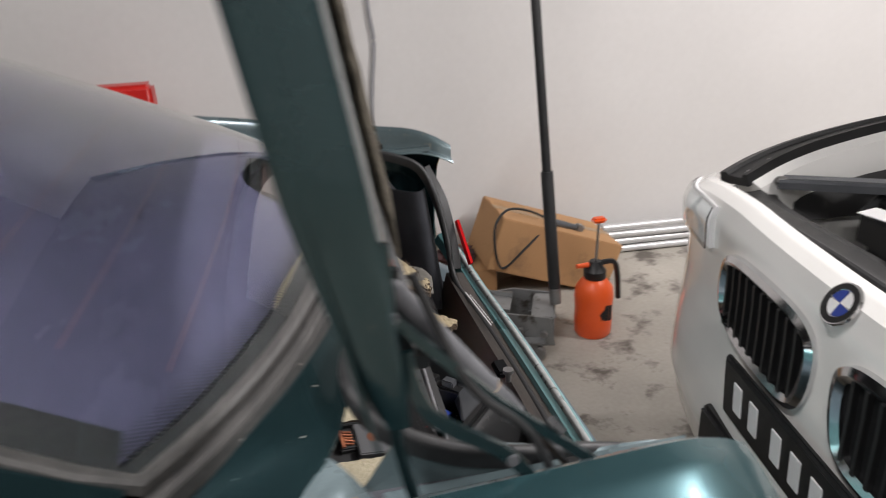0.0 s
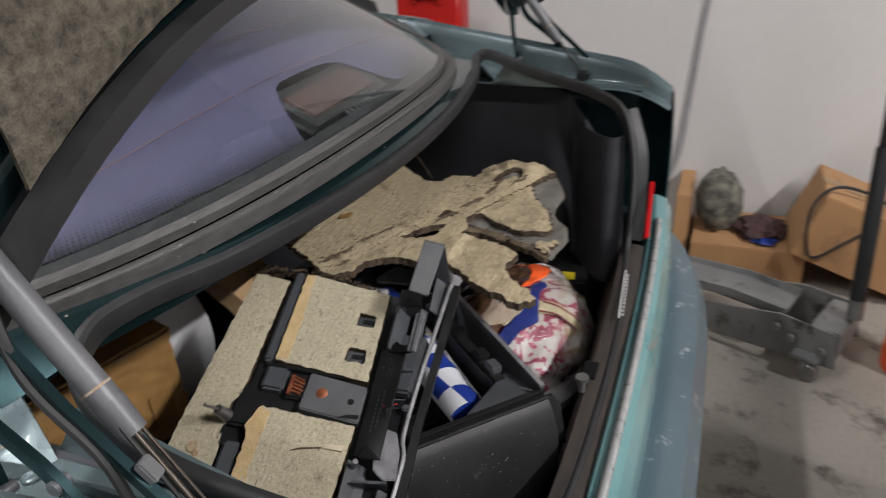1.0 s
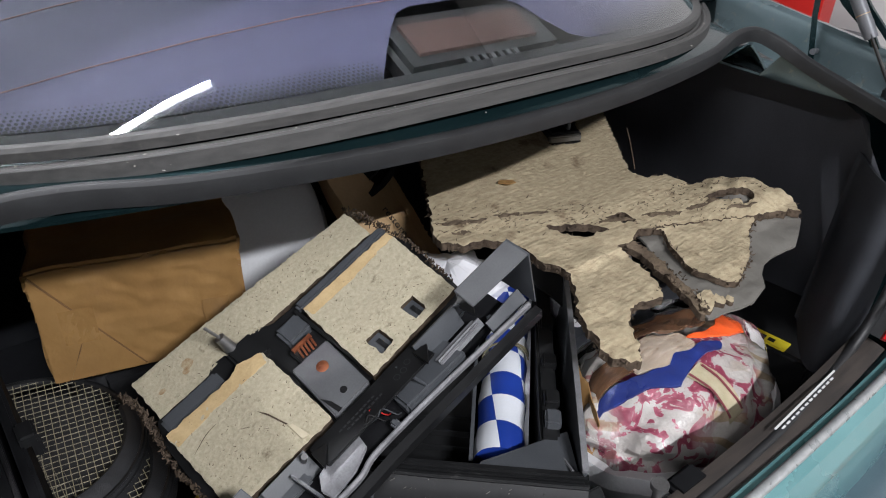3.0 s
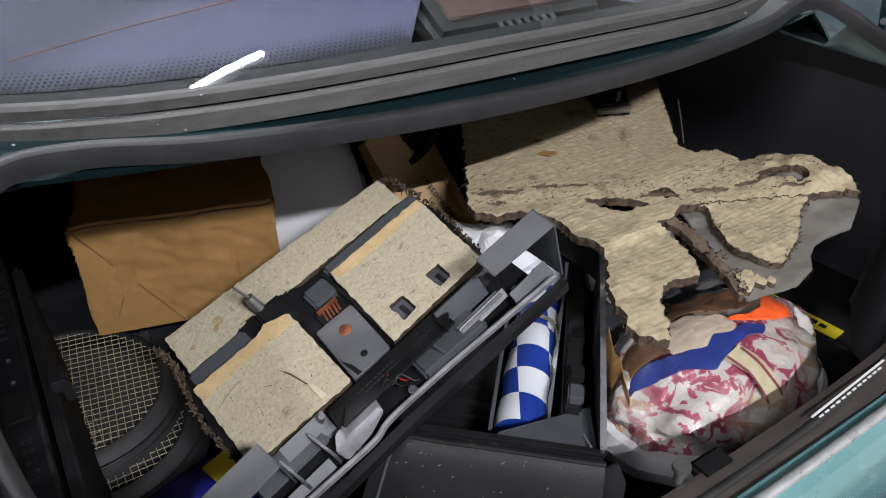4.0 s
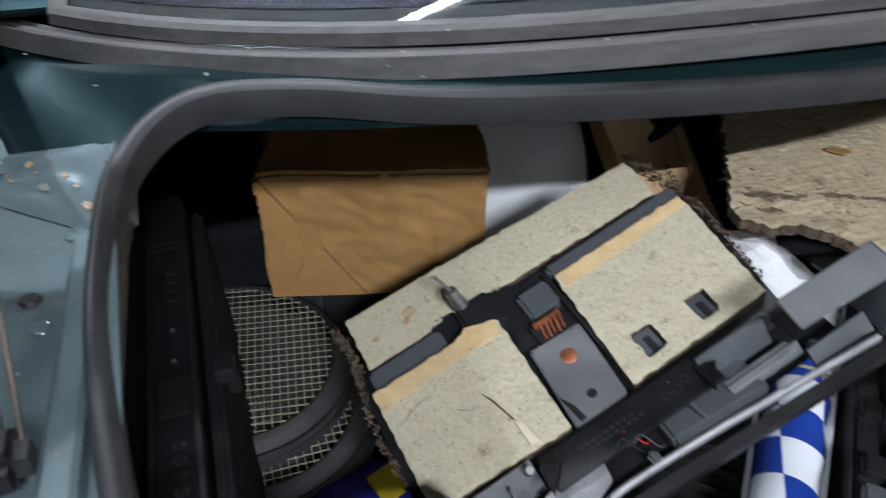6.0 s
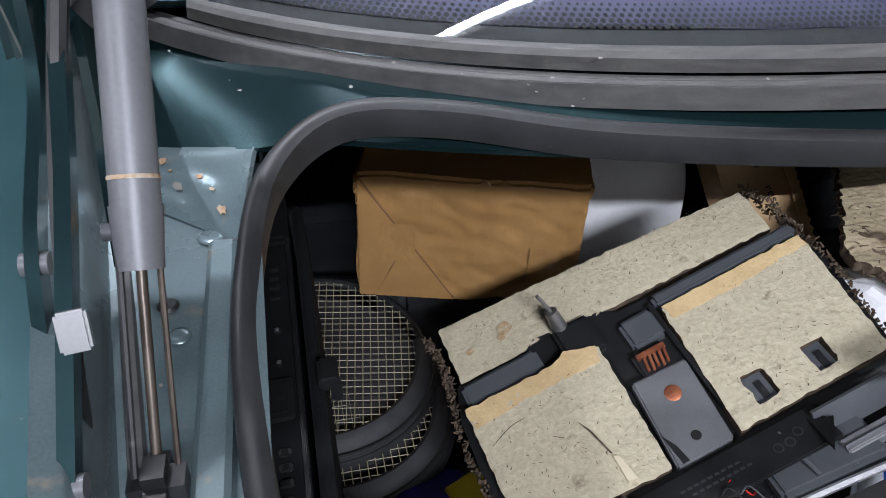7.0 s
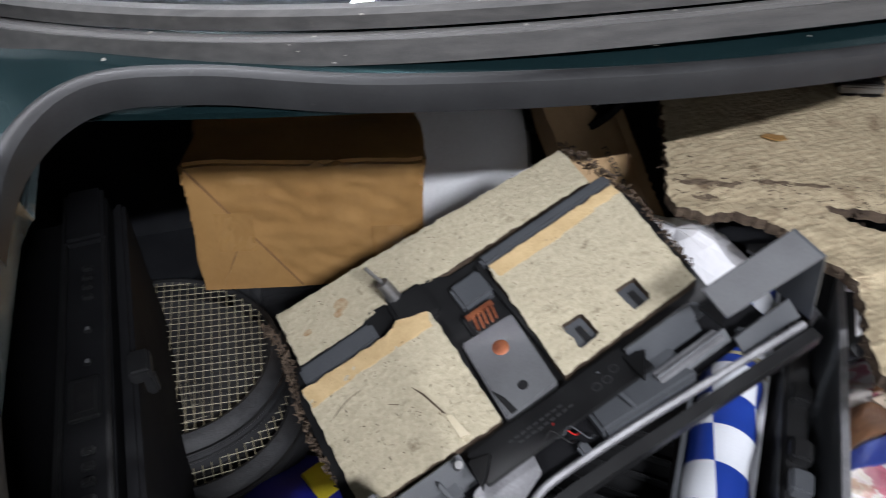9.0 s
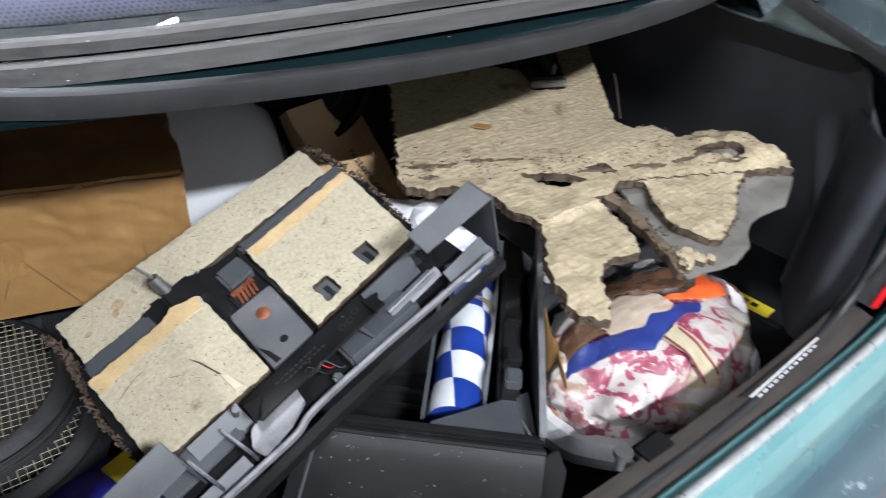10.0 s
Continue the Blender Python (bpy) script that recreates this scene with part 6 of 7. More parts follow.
def build_back_items():
    # white drum lying behind the panel
    a, b = Vector((0.98, 0.735, 0.672)), Vector((1.25, 0.70, 0.668))
    bm = lathe([(0, 0), (0.105, 0.0), (0.125, 0.01), (0.130, 0.15), (0.125, 0.20), (0.105, 0.245), (0.07, 0.262), (0, 0.268)], Matrix.Translation(a) @ (b - a).to_track_quat("Z", "Y").to_matrix().to_4x4(), 40)
    dr = thing("white_drum", (1.1, 0.72, 0.54), "white plastic drum lying in the boot", "drum")
    part("shell", bm, WHITEPL, dr)
    ax = (b - a).normalized()
    for d, r in ((0.012, 0.126),):
        part("hoop", lathe([(r, -0.004), (r + 0.003, -0.002), (r + 0.003, 0.002), (r, 0.004)], Matrix.Translation(a + ax * d) @ ax.to_track_quat("Z", "Y").to_matrix().to_4x4(), 40), WHITEPL, dr)
    tb = thing("plastic_tub", (1.26, 0.66, 0.60), "round black plastic tub lying on its side", "tub")
    tm = Matrix.Translation((1.268, 0.665, 0.815)) @ Vector((-0.42, -0.66, 0.35)).to_track_quat("Z", "Y").to_matrix().to_4x4()
    part("shell", lathe([(0, -0.10), (0.082, -0.10), (0.090, 0.0), (0.094, 0.004), (0.094, 0.010), (0.086, 0.010), (0.080, -0.004), (0, -0.006)], tm, 40), DARKPL, tb)
    for rr in (0.070, 0.055):
        part("ring", lathe([(rr, -0.005), (rr + 0.002, -0.002), (rr + 0.004, -0.005)], tm, 36), BLACKPL, tb)
    bag = thing("kraft_bag", (1.27, 0.60, 0.44), "folded brown paper bag with a toothed edge and print", "bag")
    m = Matrix.Translation((1.296, 0.575, 0.715)) @ pose(0, 0, 0, 46, 0, 14)
    part("body", grid(14, 14, lambda u, v: m @ Vector((0.11 * (u - 0.5), 0.20 * (v - 0.5), 0.004 * nz(u, v, 0, 5))), thick=0.03), KRAFTBAG, bag)
    teeth = []
    for k in range(16):
        teeth += [(0.0, k * 0.011), (0.005, k * 0.011 + 0.0055)]
    part("toothed_edge", prism(teeth + [(-0.012, 0.176), (-0.012, 0.0)], 0.001, m @ pose(0.045, -0.09, 0.006)), KRAFTBAG, bag, "toothed paper edge")
    cu = bpy.data.curves.new("print", "FONT")
    cu.body, cu.size, cu.extrude = "restore.co", 0.017, 0.0003
    tx = new("print", cu)
    me = bpy.data.meshes.new_from_object(tx)
    bpy.data.objects.remove(tx)
    pr = new("print", me)
    me.materials.append(BLACKPL)
    me.transform(m @ pose(-0.005, 0.02, 0.0085, 0, 0, -80))
    pr.parent = bag
    pr.matrix_parent_inverse = Matrix.Translation(bag["base"]).inverted()
    single("crumpled_paper", blob((1.290, 0.430, 0.672), (0.080, 0.075, 0.048), 0.30, 2.4, 2, 30), PAPER, "crumpled white paper and plastic sheet", "paper", smooth=False)
    single("plastic_sheet", blob((1.455, 0.328, 0.690), (0.070, 0.036, 0.058), 0.25, 2.2, 7, 30), PAPER, "crumpled white plastic sheet under the felt", "plastic sheet", smooth=False)
    single("loose_carpet", block((0.55, 0.34, 0.16), Matrix.Translation((1.50, 0.48, 0.53)), 0.02), CARPET, "black folded carpet under the felt", "carpet")
    single("floor_clutter", block((0.34, 0.22, 0.12), Matrix.Translation((1.06, 0.30, 0.505)), 0.02), NYLON, "black cloth bundle under the panel", "bag")


# ---------- the white car ----------
def build_white_car():
    """Nose to the green car's tail; its bonnet is up, out of the way."""
    yaw = -9
    C = Matrix.Translation((1.065, -0.385, 0)) @ pose(0, 0, 0, 0, 0, yaw)   # centre of its nose; local +y looks out ahead
    t = thing("white_car", (1.065, -0.4, 0.0), "white saloon car nose with its bonnet open", "car")

    def P(x, y, z):
        return C @ Vector((x, y, z))

    prof = [(-0.052, 0.844), (-0.034, 0.842), (-0.010, 0.828), (0.004, 0.79), (0.0, 0.70), (0.0, 0.60), (0.005, 0.52), (0.015, 0.44), (0.02, 0.34), (-0.01, 0.22)]

    def back(x):
        e = abs(x) / 0.88
        return -0.10 * e ** 2.2 - 0.50 * max(0, e - 0.72) ** 1.6

    def skin(x, z, out=0.0):
        for (y0, z0), (y1, z1) in zip(prof, prof[1:]):
            if z0 >= z >= z1:
                return P(x, y0 + (y1 - y0) * (z0 - z) / (z0 - z1) + back(x) + out, z)
        return P(x, back(x) + out, z)

    def drop(x):
        return 0.24 * max(0.0, abs(x) / 0.88 - 0.40) ** 1.6

    def nose(a, b):
        x = -0.88 + 1.76 * a
        k = b * 9
        i = min(int(k), 8)
        f = k - i
        y = prof[i][0] * (1 - f) + prof[i + 1][0] * f
        z = prof[i][1] * (1 - f) + prof[i + 1][1] * f
        return P(x, y + back(x), z - drop(x) * max(0, (z - 0.5)) / 0.4)
    part("nose_panel", grid(60, 36, nose, thick=0.004), WHITECAR, t, "glossy white front panel")
    kid = [(0.040, 0.715), (0.055, 0.742), (0.10, 0.757), (0.20, 0.760), (0.31, 0.752), (0.362, 0.728), (0.372, 0.66), (0.345, 0.622), (0.27, 0.602), (0.14, 0.598), (0.07, 0.610), (0.045, 0.655)]
    for sg in (-1, 1):
        ring = smooth_path([skin(sg * x, z, 0.006) for x, z in kid], 4, True)
        k = part("grille_frame", sweep(ring, [(-0.012, -0.008), (-0.012, 0.006), (0.0, 0.012), (0.012, 0.006), (0.012, -0.008)], True, up=(0, 1, 0)), CHROME, t, "chrome grille surround")
        bk = bmesh.new()
        bk.faces.new([bk.verts.new(p) for p in smooth_path([skin(sg * x, z, 0.003) for x, z in kid], 4, True)])
        bmesh.ops.triangulate(bk, faces=bk.faces[:])
        part("grille_back", bk, FRIT, k)
        for i in range(10):
            x = 0.075 + 0.030 * i
            part("grille_bar", sweep([skin(sg * x, z, 0.004) for z in (0.748, 0.70, 0.65, 0.608)], [(-0.012, -0.004), (-0.010, 0.004), (0.010, 0.004), (0.012, -0.004)], up=(1, 0, 0)), BLACKPL, k)
        def eye(a, b, sg=sg, out=0.010):
            x, z = 0.47 + 0.33 * a, 0.722 + 0.02 * a + 0.095 * b
            p = skin(sg * x, z, out)
            p.z -= drop(x) * max(0, (z - 0.5)) / 0.4
            return p
        # plain white fill stands for the headlamp's glow
        hl = part("headlamp", grid(18, 8, eye, thick=0.01), LETTER, t, "clear headlamp, its bright glow painted white")
        part("lens", grid(18, 8, lambda a, b: eye(a, b, sg, 0.02), thick=0.003), GLASS, hl, "clear lens").visible_shadow = False
        sec = [(-0.02, -0.07), (0.01, -0.055), (0.05, -0.075), (0.075, -0.14), (0.08, -0.55), (-0.02, -0.55)]
        line = smooth_path([P(sg * x, y, z) for x, y, z in ((0.69, -0.17, 0.850), (0.735, -0.28, 0.882), (0.760, -0.42, 0.914), (0.775, -0.62, 0.945), (0.785, -0.95, 0.970), (0.79, -1.7, 0.985))], 6)
        part("wing", sweep(line, [(x * sg, z) for x, z in sec]), WHITECAR, t, "glossy white front wing")
        rl = part("bay_rail", sweep([p + Vector((0, 0, -0.052)) for p in line], [(x * sg, z) for x, z in ((-0.055, -0.03), (-0.055, -0.002), (-0.035, 0.004), (-0.03, -0.004), (0.010, -0.002), (0.014, 0.010), (0.024, 0.010), (0.028, -0.02))]), BLACKPL, t, "black rail beside the engine bay")
        for q in range(2, len(line), 3):
            part("rail_bolt", lathe([(0, 0.008), (0.008, 0.007), (0.012, 0)], Matrix.Translation(line[q] + Vector((-0.012 * sg, 0, -0.055))), 10), STEEL, rl)
        part("bay_liner", grid(10, 4, lambda a, b, sg=sg: P(sg * (0.745 - 0.10 * b), -0.30 - 1.2 * a, 0.83 + 0.07 * a - 0.14 * b), thick=0.01), BLACKPL, t)
    bd = part("badge", lathe([(0, 0.004), (0.026, 0.004), (0.028, 0.006), (0.040, 0.005), (0.041, 0.0), (0, 0.0)], P_badge(C), 28), CHROME, t, "round badge with blue and white quarters")
    for q in range(4):
        ang = [math.radians(90 * q + 4 + 82 * k / 8) for k in range(9)]
        part("quarter", prism([(0, 0)] + [(0.025 * math.cos(x), 0.025 * math.sin(x)) for x in ang], 0.001, P_badge(C) @ pose(0, 0, 0.0042)), FLAGBLUE if q % 2 else LETTER, bd)
    part("badge_ring", lathe([(0.0275, 0.0), (0.0275, 0.0062), (0.0375, 0.0058), (0.0375, 0)], P_badge(C) @ pose(0, 0, 0.0004), 28), BLACKPL, bd)
    pl = part("number_plate", block((0.52, 0.006, 0.112), C @ pose(0.0, 0.022, 0.525, -3), 0.002), BLACKPL, t, "black number plate with white bars")
    for k in range(7):
        part("plate_bar", block((0.030, 0.004, 0.062), C @ pose(0.20 - 0.060 * k - (0.02 if k > 1 else 0), 0.0255, 0.525, -3), 0.001), LETTER, pl)
    part("plate_holder", block((0.54, 0.012, 0.13), C @ pose(0.0, 0.014, 0.520, -3), 0.004), BLACKPL, t)
    part("lower_grille", block((0.7, 0.03, 0.12), C @ pose(0, 0.010, 0.36), 0.01), BLACKPL, t)
    # engine bay under the raised bonnet
    part("lock_panel", grid(30, 6, lambda a, b: P(-0.66 + 1.32 * a, -0.053 - 0.12 * b - 0.08 * abs(a * 2 - 1) ** 4, 0.836 - 0.055 * abs(a * 2 - 1) ** 2 + 0.006 * math.sin(b * 12) - 0.02 * b), thick=0.01), BLACKPL, t, "black plastic lock panel")
    part("bay_seal", sweep([P(x, -0.062 - 0.13 * abs(x / 0.7) ** 5, 0.843 - 0.055 * (x / 0.7) ** 2) for x in [-0.60 + 0.06 * i for i in range(21)]], circle(0.007, 8)), RUBBER, t)
    part("bay_floor", block((1.4, 1.0, 0.02), C @ pose(0, -0.75, 0.55)), BLACKPL, t)
    part("engine_cover", block((0.56, 0.50, 0.12), C @ pose(-0.02, -0.80, 0.74), 0.03, 3), GREYPL, t, "dark grey engine cover")
    for q in range(4):
        part("cover_rib", block((0.012, 0.40, 0.008), C @ pose(-0.18 + 0.11 * q, -0.80, 0.803), 0.003), BLACKPL, t)
    part("air_box", block((0.30, 0.30, 0.12), C @ pose(0.40, -0.52, 0.72), 0.03, 3), BLACKPL, t)
    part("air_duct", sweep(smooth_path([P(0.12, -0.20, 0.82), P(0.20, -0.34, 0.80), P(0.34, -0.46, 0.79)], 6), circle(0.045, 14, 1.2, 0.7)), BLACKPL, t, "black air duct")
    for pts in (((0.66, -0.26, 0.79), (0.36, -0.60, 0.835), (0.10, -1.05, 0.86)), ((0.05, -0.28, 0.82), (0.36, -0.60, 0.835), (0.68, -0.90, 0.86))):
        br = part("brace", sweep([P(*q) for q in pts], [(-0.032, -0.010), (-0.032, 0.006), (-0.022, 0.010), (-0.016, 0.002), (0.016, 0.002), (0.022, 0.010), (0.032, 0.006), (0.032, -0.010)]), GREYPL, t, "dark pressed strut brace")
        part("brace_bolt", lathe([(0, 0.010), (0.012, 0.009), (0.018, 0)], C @ pose(*pts[0]), 12), STEEL, br)
    part("cap", lathe([(0, 0.02), (0.035, 0.02), (0.04, 0)], C @ pose(0.55, -0.48, 0.785), 18), STRUTGREY, t)
    part("reservoir", block((0.12, 0.16, 0.10), C @ pose(0.60, -0.70, 0.78), 0.02, 3), PALEPL, t, "pale plastic reservoir")
    part("hose", cable([P(0.20, -0.45, 0.80), P(0.28, -0.60, 0.84), P(0.20, -0.72, 0.82), P(0.36, -0.85, 0.80)], 0.014), RUBBER, t, "black rubber hose")
    part("hose", cable([P(0.50, -0.36, 0.76), P(0.56, -0.52, 0.82), P(0.48, -0.66, 0.80)], 0.010), RUBBER, t, "black rubber hose")
    part("warning_label", block((0.07, 0.05, 0.002), C @ pose(0.28, -0.245, 0.842, 0, 0, 20)), LETTER, t, "small pale warning label")
    part("body", block((1.70, 2.6, 0.60), C @ pose(0, -2.85, 0.57), 0.10, 4), WHITECAR, t)
    part("roof", grid(16, 20, lambda a, b: P((-0.62 + 1.24 * a), -2.05 - 1.3 * b, 1.40 + 0.05 * math.sin(b * 3.1) - 0.14 * (2 * a - 1) ** 2), thick=0.01), WHITECAR, t, "white roof")
    for y0, y1, nm in ((-1.45, -2.05, "windscreen"), (-4.0, -3.35, "rear_window")):
        part(nm, grid(12, 8, lambda a, b, y0=y0, y1=y1: P((-0.74 + 1.48 * a) * (1 - 0.16 * b), y0 + (y1 - y0) * b, 0.88 + 0.52 * b - 0.14 * (2 * a - 1) ** 2 * b), thick=0.005), FRIT, t, "dark window glass")
    for sg in (-1, 1):
        part("side_window", grid(12, 6, lambda a, b, sg=sg: P(sg * (0.80 - 0.18 * b), -1.5 - 0.5 * b - (2.45 - 1.15 * b) * a, 0.87 + 0.39 * b), thick=0.005), FRIT, t, "dark side window")
    part("raised_bonnet", grid(14, 10, lambda a, b: P(-0.76 + 1.52 * a, -1.42 + 0.30 * b, 0.96 + 1.02 * b - 0.04 * (2 * a - 1) ** 2), thick=0.02), WHITECAR, t, "raised white bonnet")
    for sg in (-1, 1):
        for y in (-0.75, -3.3):
            part("wheel", lathe([(0, -0.08), (0.20, -0.09), (0.30, -0.10), (0.325, -0.06), (0.325, 0.06), (0.30, 0.10), (0.20, 0.09), (0, 0.08)], C @ pose(sg * 0.78, y, 0.325, 0, 90)), RUBBER, t)
    return t


def P_badge(C):
    return C @ pose(0.0, 0.000, 0.824, -55) @ Matrix.Scale(0.84, 4)


# ---------- things along the wall ----------
def build_wall_things():
    # open carton tipped on its edge
    t = thing("carton", (2.85, -0.62, 0.0), "large plain brown carton tipped against smaller ones", "carton")
    m = Matrix.Translation((2.86, -0.66, 0.155)) @ pose(0, 0, 0, 0, 0, 90) @ pose(0, 0, 0, 0, 22, 0)
    part("box", block((0.54, 0.30, 0.22), Matrix.Translation((2.93, -0.635, 0.158)) @ pose(0, 0, 0, 20, 0, 0) @ pose(0, 0, 0, 0, 0, 90), 0.004), CARTON, t)
    part("tape", block((0.545, 0.05, 0.001), Matrix.Translation((2.93, -0.635, 0.158)) @ pose(0, 0, 0, 20, 0, 0) @ pose(0, 0, 0.1108, 0, 0, 90)), KRAFT, t)
    for k in range(2):
        single("carton", block((0.30, 0.30 if k else 0.36, 0.125), Matrix.Translation((2.98, -0.22 + 0.0 * k, 0.0625)), 0.003) if k == 0 else block((0.28, 0.05, 0.26), Matrix.Translation((3.05, -0.0, 0.13)), 0.003), CARTON, "flat brown carton on the floor by the wall" if k == 0 else "brown carton flap standing by the wall", "carton")
    single("backpack", blob((2.98, -0.115, 0.225), (0.085, 0.075, 0.11), 0.22, 2.5, 4, 30), mat("camouflage_cloth", (0.20, 0.19, 0.15), (0.05, 0.05, 0.045), 0.9, 0, 30, 200, 0.4, mix=0.3), "grey camouflage backpack on a carton", "backpack")
    single("rag", blob((2.96, -0.26, 0.145), (0.08, 0.075, 0.035), 0.5, 2.5, 9, 26), mat("dark_red_cloth", (0.10, 0.045, 0.045), (0.04, 0.025, 0.028), 0.9, 0, 30, 200, 0.4), "dark red rags on a carton", "rags")
    single("blue_cloth", blob((2.90, -0.27, 0.135), (0.045, 0.04, 0.015), 0.5, 2.5, 3, 18), FLAGBLUE, "small blue cloth beside the rags", "cloth")
    # grinder and its lead on the carton
    g = thing("angle_grinder", (2.87, -0.74, 0.31), "grey power tool with a black lead on the carton", "power tool")
    q = Matrix.Translation((2.86, -0.70, 0.262)) @ pose(0, 0, 0, 20, 0, 0) @ Matrix.Scale(0.6, 4)
    part("body", rod(q @ Vector((0, -0.09, 0.0)), q @ Vector((0, 0.09, 0.0)), 0.013, 0.017, 14), GREYPL, g)
    part("head", block((0.06, 0.06, 0.05), q @ pose(0, -0.11, 0.005), 0.01), STEEL, g)
    part("lead", cable([q @ Vector((0, 0.09, 0)), (2.86, -0.55, 0.34), (2.82, -0.44, 0.37), (2.79, -0.38, 0.30), (2.77, -0.40, 0.15), (2.77, -0.50, 0.22), (2.80, -0.60, 0.29), (2.85, -0.66, 0.28)], 0.005), RUBBER, g, "black lead")
    # sprayer
    s = thing("pressure_sprayer", (2.44, -0.645, 0.0), "orange hand pressure sprayer with a black cap", "sprayer")
    B = Matrix.Translation((2.44, -0.645, 0))
    part("tank", lathe([(0, 0), (0.060, 0), (0.066, 0.01), (0.068, 0.06), (0.066, 0.10), (0.070, 0.15), (0.066, 0.185), (0.045, 0.215), (0.032, 0.225), (0, 0.225)], B, 36), ORANGE, s)
    part("collar", lathe([(0.036, 0.218), (0.040, 0.225), (0.040, 0.250), (0.030, 0.262), (0.020, 0.285), (0, 0.285)], B, 24), BLACKPL, s)
    part("nozzle", rod((2.44, -0.62, 0.272), (2.44, -0.575, 0.272), 0.010, 0.008, 12), ORANGE, s)
    part("trigger_grip", sweep(smooth_path([(2.44, -0.665, 0.275), (2.44, -0.715, 0.272), (2.445, -0.735, 0.22), (2.45, -0.745, 0.12)], 6), circle(0.010, 8)), BLACKPL, s, "black grip")
    part("pump_rod", rod((2.44, -0.647, 0.28), (2.44, -0.652, 0.43), 0.0045, seg=10), STEEL, s)
    part("pump_knob", block((0.035, 0.05, 0.018), Matrix.Translation((2.44, -0.652, 0.438)), 0.007), ORANGE, s)
    for k in range(5):
        part("print_bar", block((0.002, 0.008, 0.06), Matrix.Translation((2.3745, -0.665 - 0.009 * k + 0.02, 0.105)) @ pose(0, 0, 0, 0, 0, 6 * k - 10)), BLACKPL, s)
    # trolley jack
    j = thing("trolley_jack", (2.5, -0.25, 0.0), "grey steel trolley jack with a long black handle", "jack")
    f, r = Vector((2.64, 0.10, 0)), Vector((2.42, -0.43, 0))
    ax = (f - r).normalized()
    sd = Vector((ax.y, -ax.x, 0))
    L = (f - r).length
    J = Matrix(((ax.x, -sd.x, 0, r.x), (ax.y, -sd.y, 0, r.y), (0, 0, 1, 0), (0, 0, 0, 1)))
    for k in (-1, 1):
        part("side_plate", prism([(-0.06, 0.05), (-0.04, 0.155), (0.10, 0.165), (0.24, 0.135), (L, 0.11), (L, 0.05), (0.20, 0.035)], 0.008, J @ pose(0, 0.10 * k, 0, 90), 0.001), JACKGREY, j, "grey pressed steel side plate")
        part("castor", lathe([(0, -0.014), (0.024, -0.014), (0.028, -0.010), (0.028, 0.010), (0.024, 0.014), (0, 0.014)], J @ pose(0.0, 0.115 * k, 0.028, 90), 18), STEEL, j, "steel castor wheel")
        part("castor_fork", block((0.07, 0.05, 0.01), J @ pose(0.01, 0.115 * k, 0.074), 0.003), JACKGREY, j)
        part("castor_leg", block((0.025, 0.035, 0.045), J @ pose(0.01, 0.115 * k, 0.05), 0.004), JACKGREY, j)
        part("front_wheel", lathe([(0, -0.02), (0.038, -0.02), (0.038, 0.02), (0, 0.02)], J @ pose(L - 0.04, 0.12 * k, 0.038, 90), 18), STEEL, j)
        for x, z in ((0.06, 0.11), (-0.02, 0.10), (0.10, 0.13)):
            part("bolt", lathe([(0, 0.012), (0.012, 0.010), (0.014, 0)], J @ pose(x, -0.112 if k < 0 else 0.112, z, 90 if k < 0 else -90), 12), STEEL, j)
    part("lift_arm", sweep([J @ Vector((0.10, 0, 0.15)), J @ Vector((0.25, 0, 0.16)), J @ Vector((L - 0.12, 0, 0.145)), J @ Vector((L - 0.03, 0, 0.14))], [(-0.07, -0.012), (-0.07, 0.016), (-0.06, 0.018), (-0.055, 0.004), (0.055, 0.004), (0.06, 0.018), (0.07, 0.016), (0.07, -0.012)]), JACKGREY, j, "grey channel lift arm")
    part("saddle", lathe([(0.0, 0.0), (0.03, 0.0), (0.05, 0.004), (0.055, 0.016), (0.045, 0.016), (0.04, 0.006), (0, 0.006)], J @ pose(L - 0.05, 0, 0.155), 26), STEEL, j, "round steel saddle")
    part("cross_block", block((0.08, 0.19, 0.09), J @ pose(-0.015, 0, 0.11), 0.006), JACKGREY, j)
    a, b, c2 = Vector((2.405, -0.485, 0.16)), Vector((2.475, -0.472, 0.62)), Vector((2.645, -0.44, 1.75))
    part("handle_socket", rod(a, a.lerp(b, 0.2), 0.020, seg=16), STEEL, j, "steel handle socket")
    part("handle_grip", rod(a.lerp(b, 0.12), b, 0.021, seg=18), RUBBER, j, "black foam handle sleeve")
    part("handle", rod(b, c2, 0.0155, seg=16), BLACKPL, j, "long black handle")
    # bundle of white rails
    for k in range(4):
        single("steel_tube", rod((3.09, -0.98, 0.02 + 0.036 * k), (3.02 + 0.02 * (k % 2), -1.95, 0.02 + 0.034 * k), 0.016, seg=14), mat("pale_tube_%s" % "abcd"[k], (0.62, 0.62, 0.62), (0.5, 0.5, 0.5), 0.35, 0.3, 12, 200, 0.02) if k == 0 else bpy.data.materials["pale_tube_a"], "pale painted steel tube stacked by the wall", "tube", group="tubes by the wall")
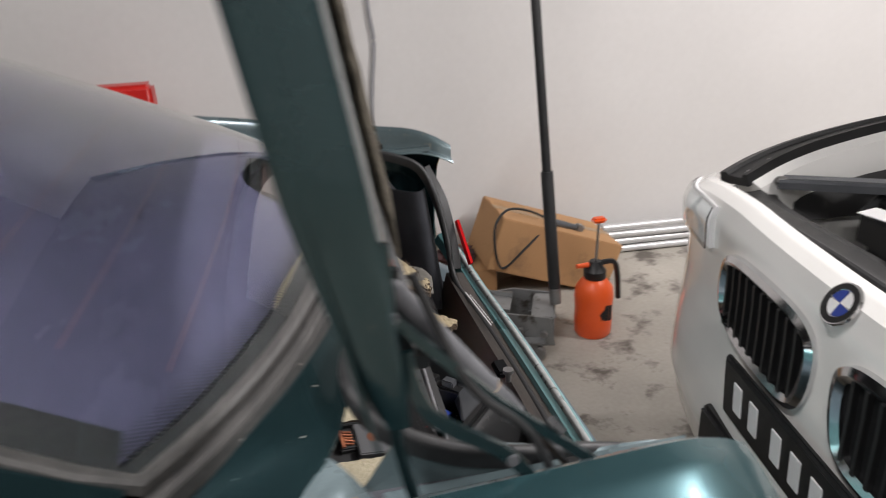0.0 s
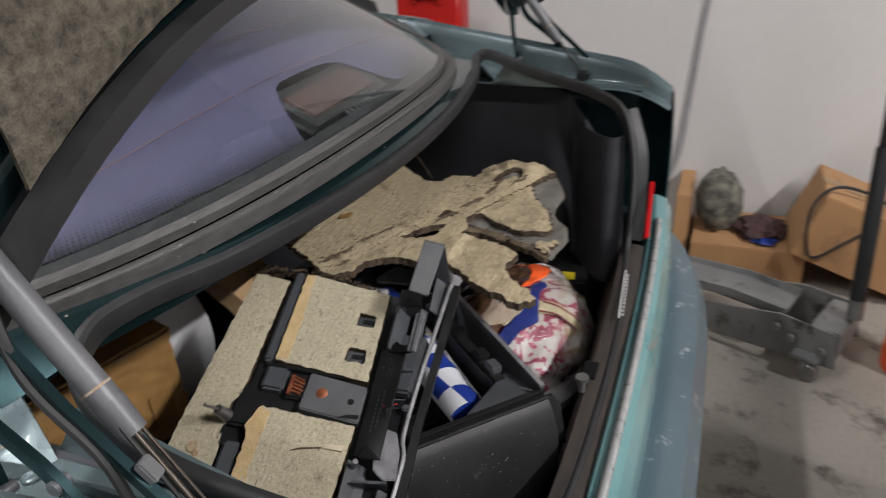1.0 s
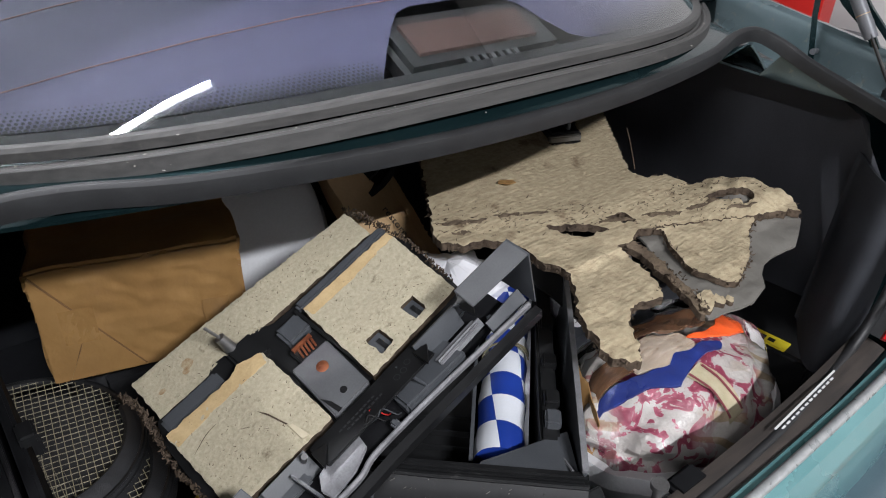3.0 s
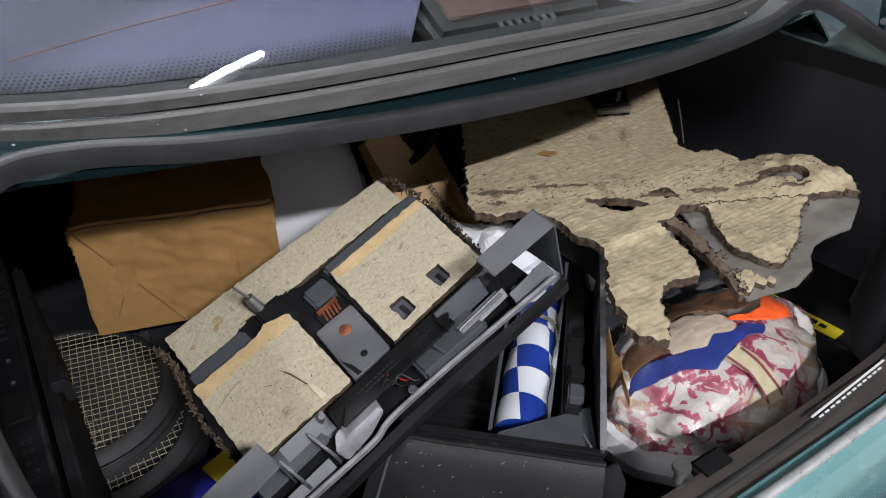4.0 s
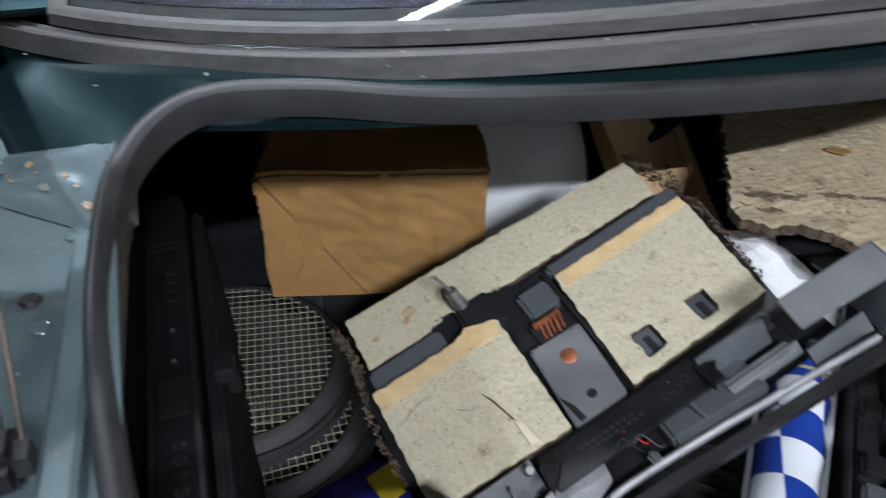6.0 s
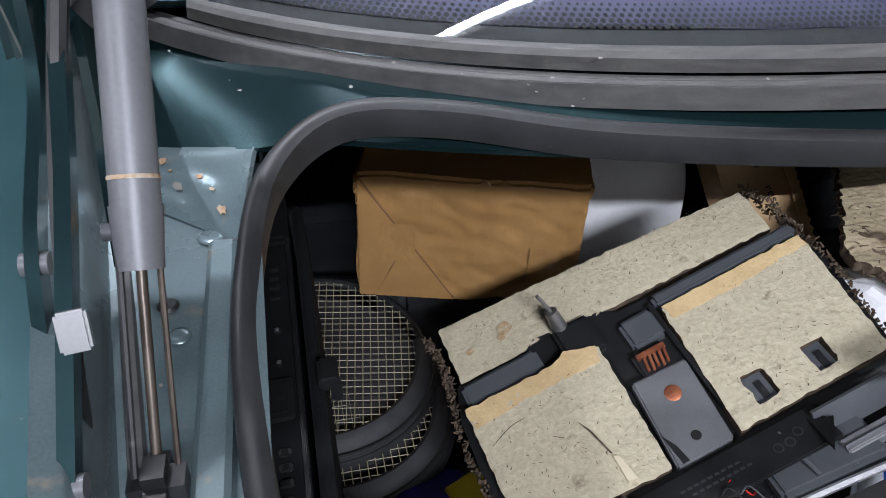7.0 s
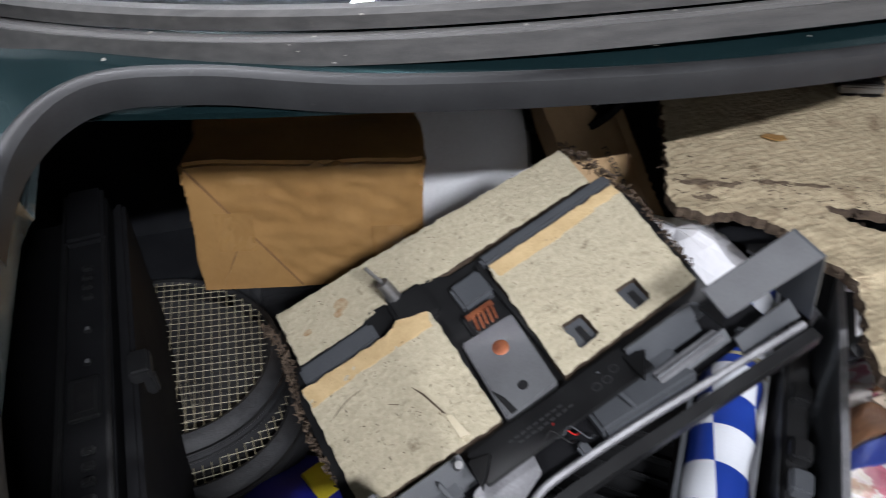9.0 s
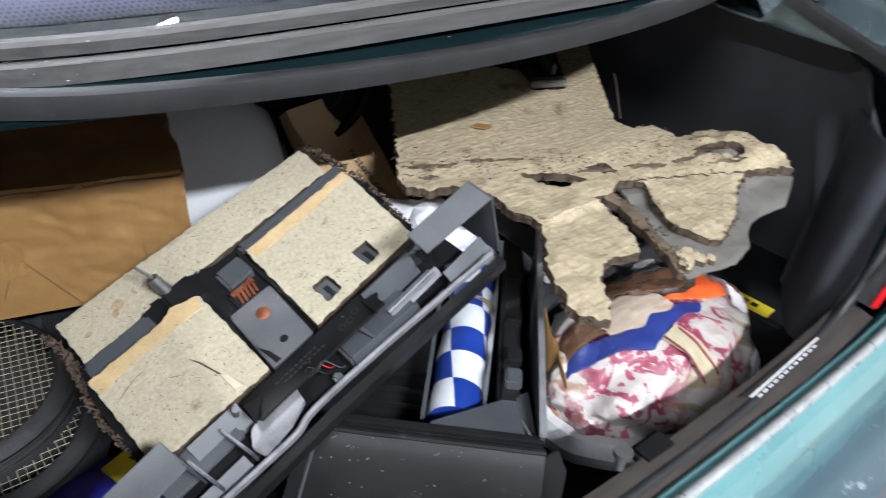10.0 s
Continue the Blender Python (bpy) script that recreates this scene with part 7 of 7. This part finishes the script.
    # wall cable
    single("wall_cable", cable([(WALL_X - 0.008, 0.0, 3.25), (WALL_X - 0.008, 0.012, 1.6), (WALL_X - 0.008, 0.0, 1.15), (WALL_X - 0.008, -0.012, 1.0), (WALL_X - 0.008, 0.01, 0.8), (WALL_X - 0.01, 0.03, 0.5), (WALL_X - 0.02, 0.05, 0.3), (WALL_X - 0.03, 0.12, 0.13), (WALL_X - 0.05, 0.20, 0.02), (WALL_X - 0.08, 0.5, 0.008)], 0.008, 10), mat("grey_cable", (0.32, 0.32, 0.33), (0.25, 0.25, 0.26), 0.5, 0, 20, 200, 0.02), "grey cable hanging down the wall", "cable", kind="")
    # red tool case on a stand
    st = thing("tool_cabinet", (2.92, 0.98, 0.0), "dark steel tool cabinet by the wall", "cabinet")
    part("body", block((0.36, 0.55, 0.70), Matrix.Translation((2.95, 1.0, 0.36)), 0.01), STRUTGREY, st)
    for k in range(4):
        dr = part("drawer", block((0.012, 0.52, 0.15), Matrix.Translation((2.766, 1.0, 0.12 + 0.16 * k)), 0.004), STRUTGREY, st)
        part("handle", block((0.012, 0.30, 0.014), Matrix.Translation((2.756, 1.0, 0.175 + 0.16 * k)), 0.004), STEEL, dr)
    rc = thing("tool_case", (2.92, 0.95, 0.71), "bright red plastic tool case standing on a cabinet", "tool case")
    part("shell", block((0.10, 0.24, 0.235), Matrix.Translation((2.92, 0.905, 0.829)), 0.015, 3), RED, rc)
    part("handle", sweep(smooth_path([(2.87, 0.86, 0.89), (2.855, 0.87, 0.92), (2.855, 0.94, 0.92), (2.87, 0.95, 0.89)], 5), circle(0.009, 8)), RED, rc)
    single("dark_bag", blob((2.92, 1.20, 0.80), (0.08, 0.09, 0.10), 0.2, 2, 6, 24), NYLON, "black bag on the tool cabinet", "bag")


build_garage()
for lx, ly, along, power in ((-1.5, -1.3, True, 75), (-1.6, 1.8, True, 60), (1.0, -2.3, False, 232), (0.52, 0.97, False, 60), (1.2, 3.8, False, 60)):
    ceiling_tube(lx, ly, along, power=power)
build_car()
build_console()
build_felt()
build_parcel()
build_rackets()
build_side_strip()
build_tray()
build_cloth_bag()
build_back_items()
build_white_car()
build_wall_things()
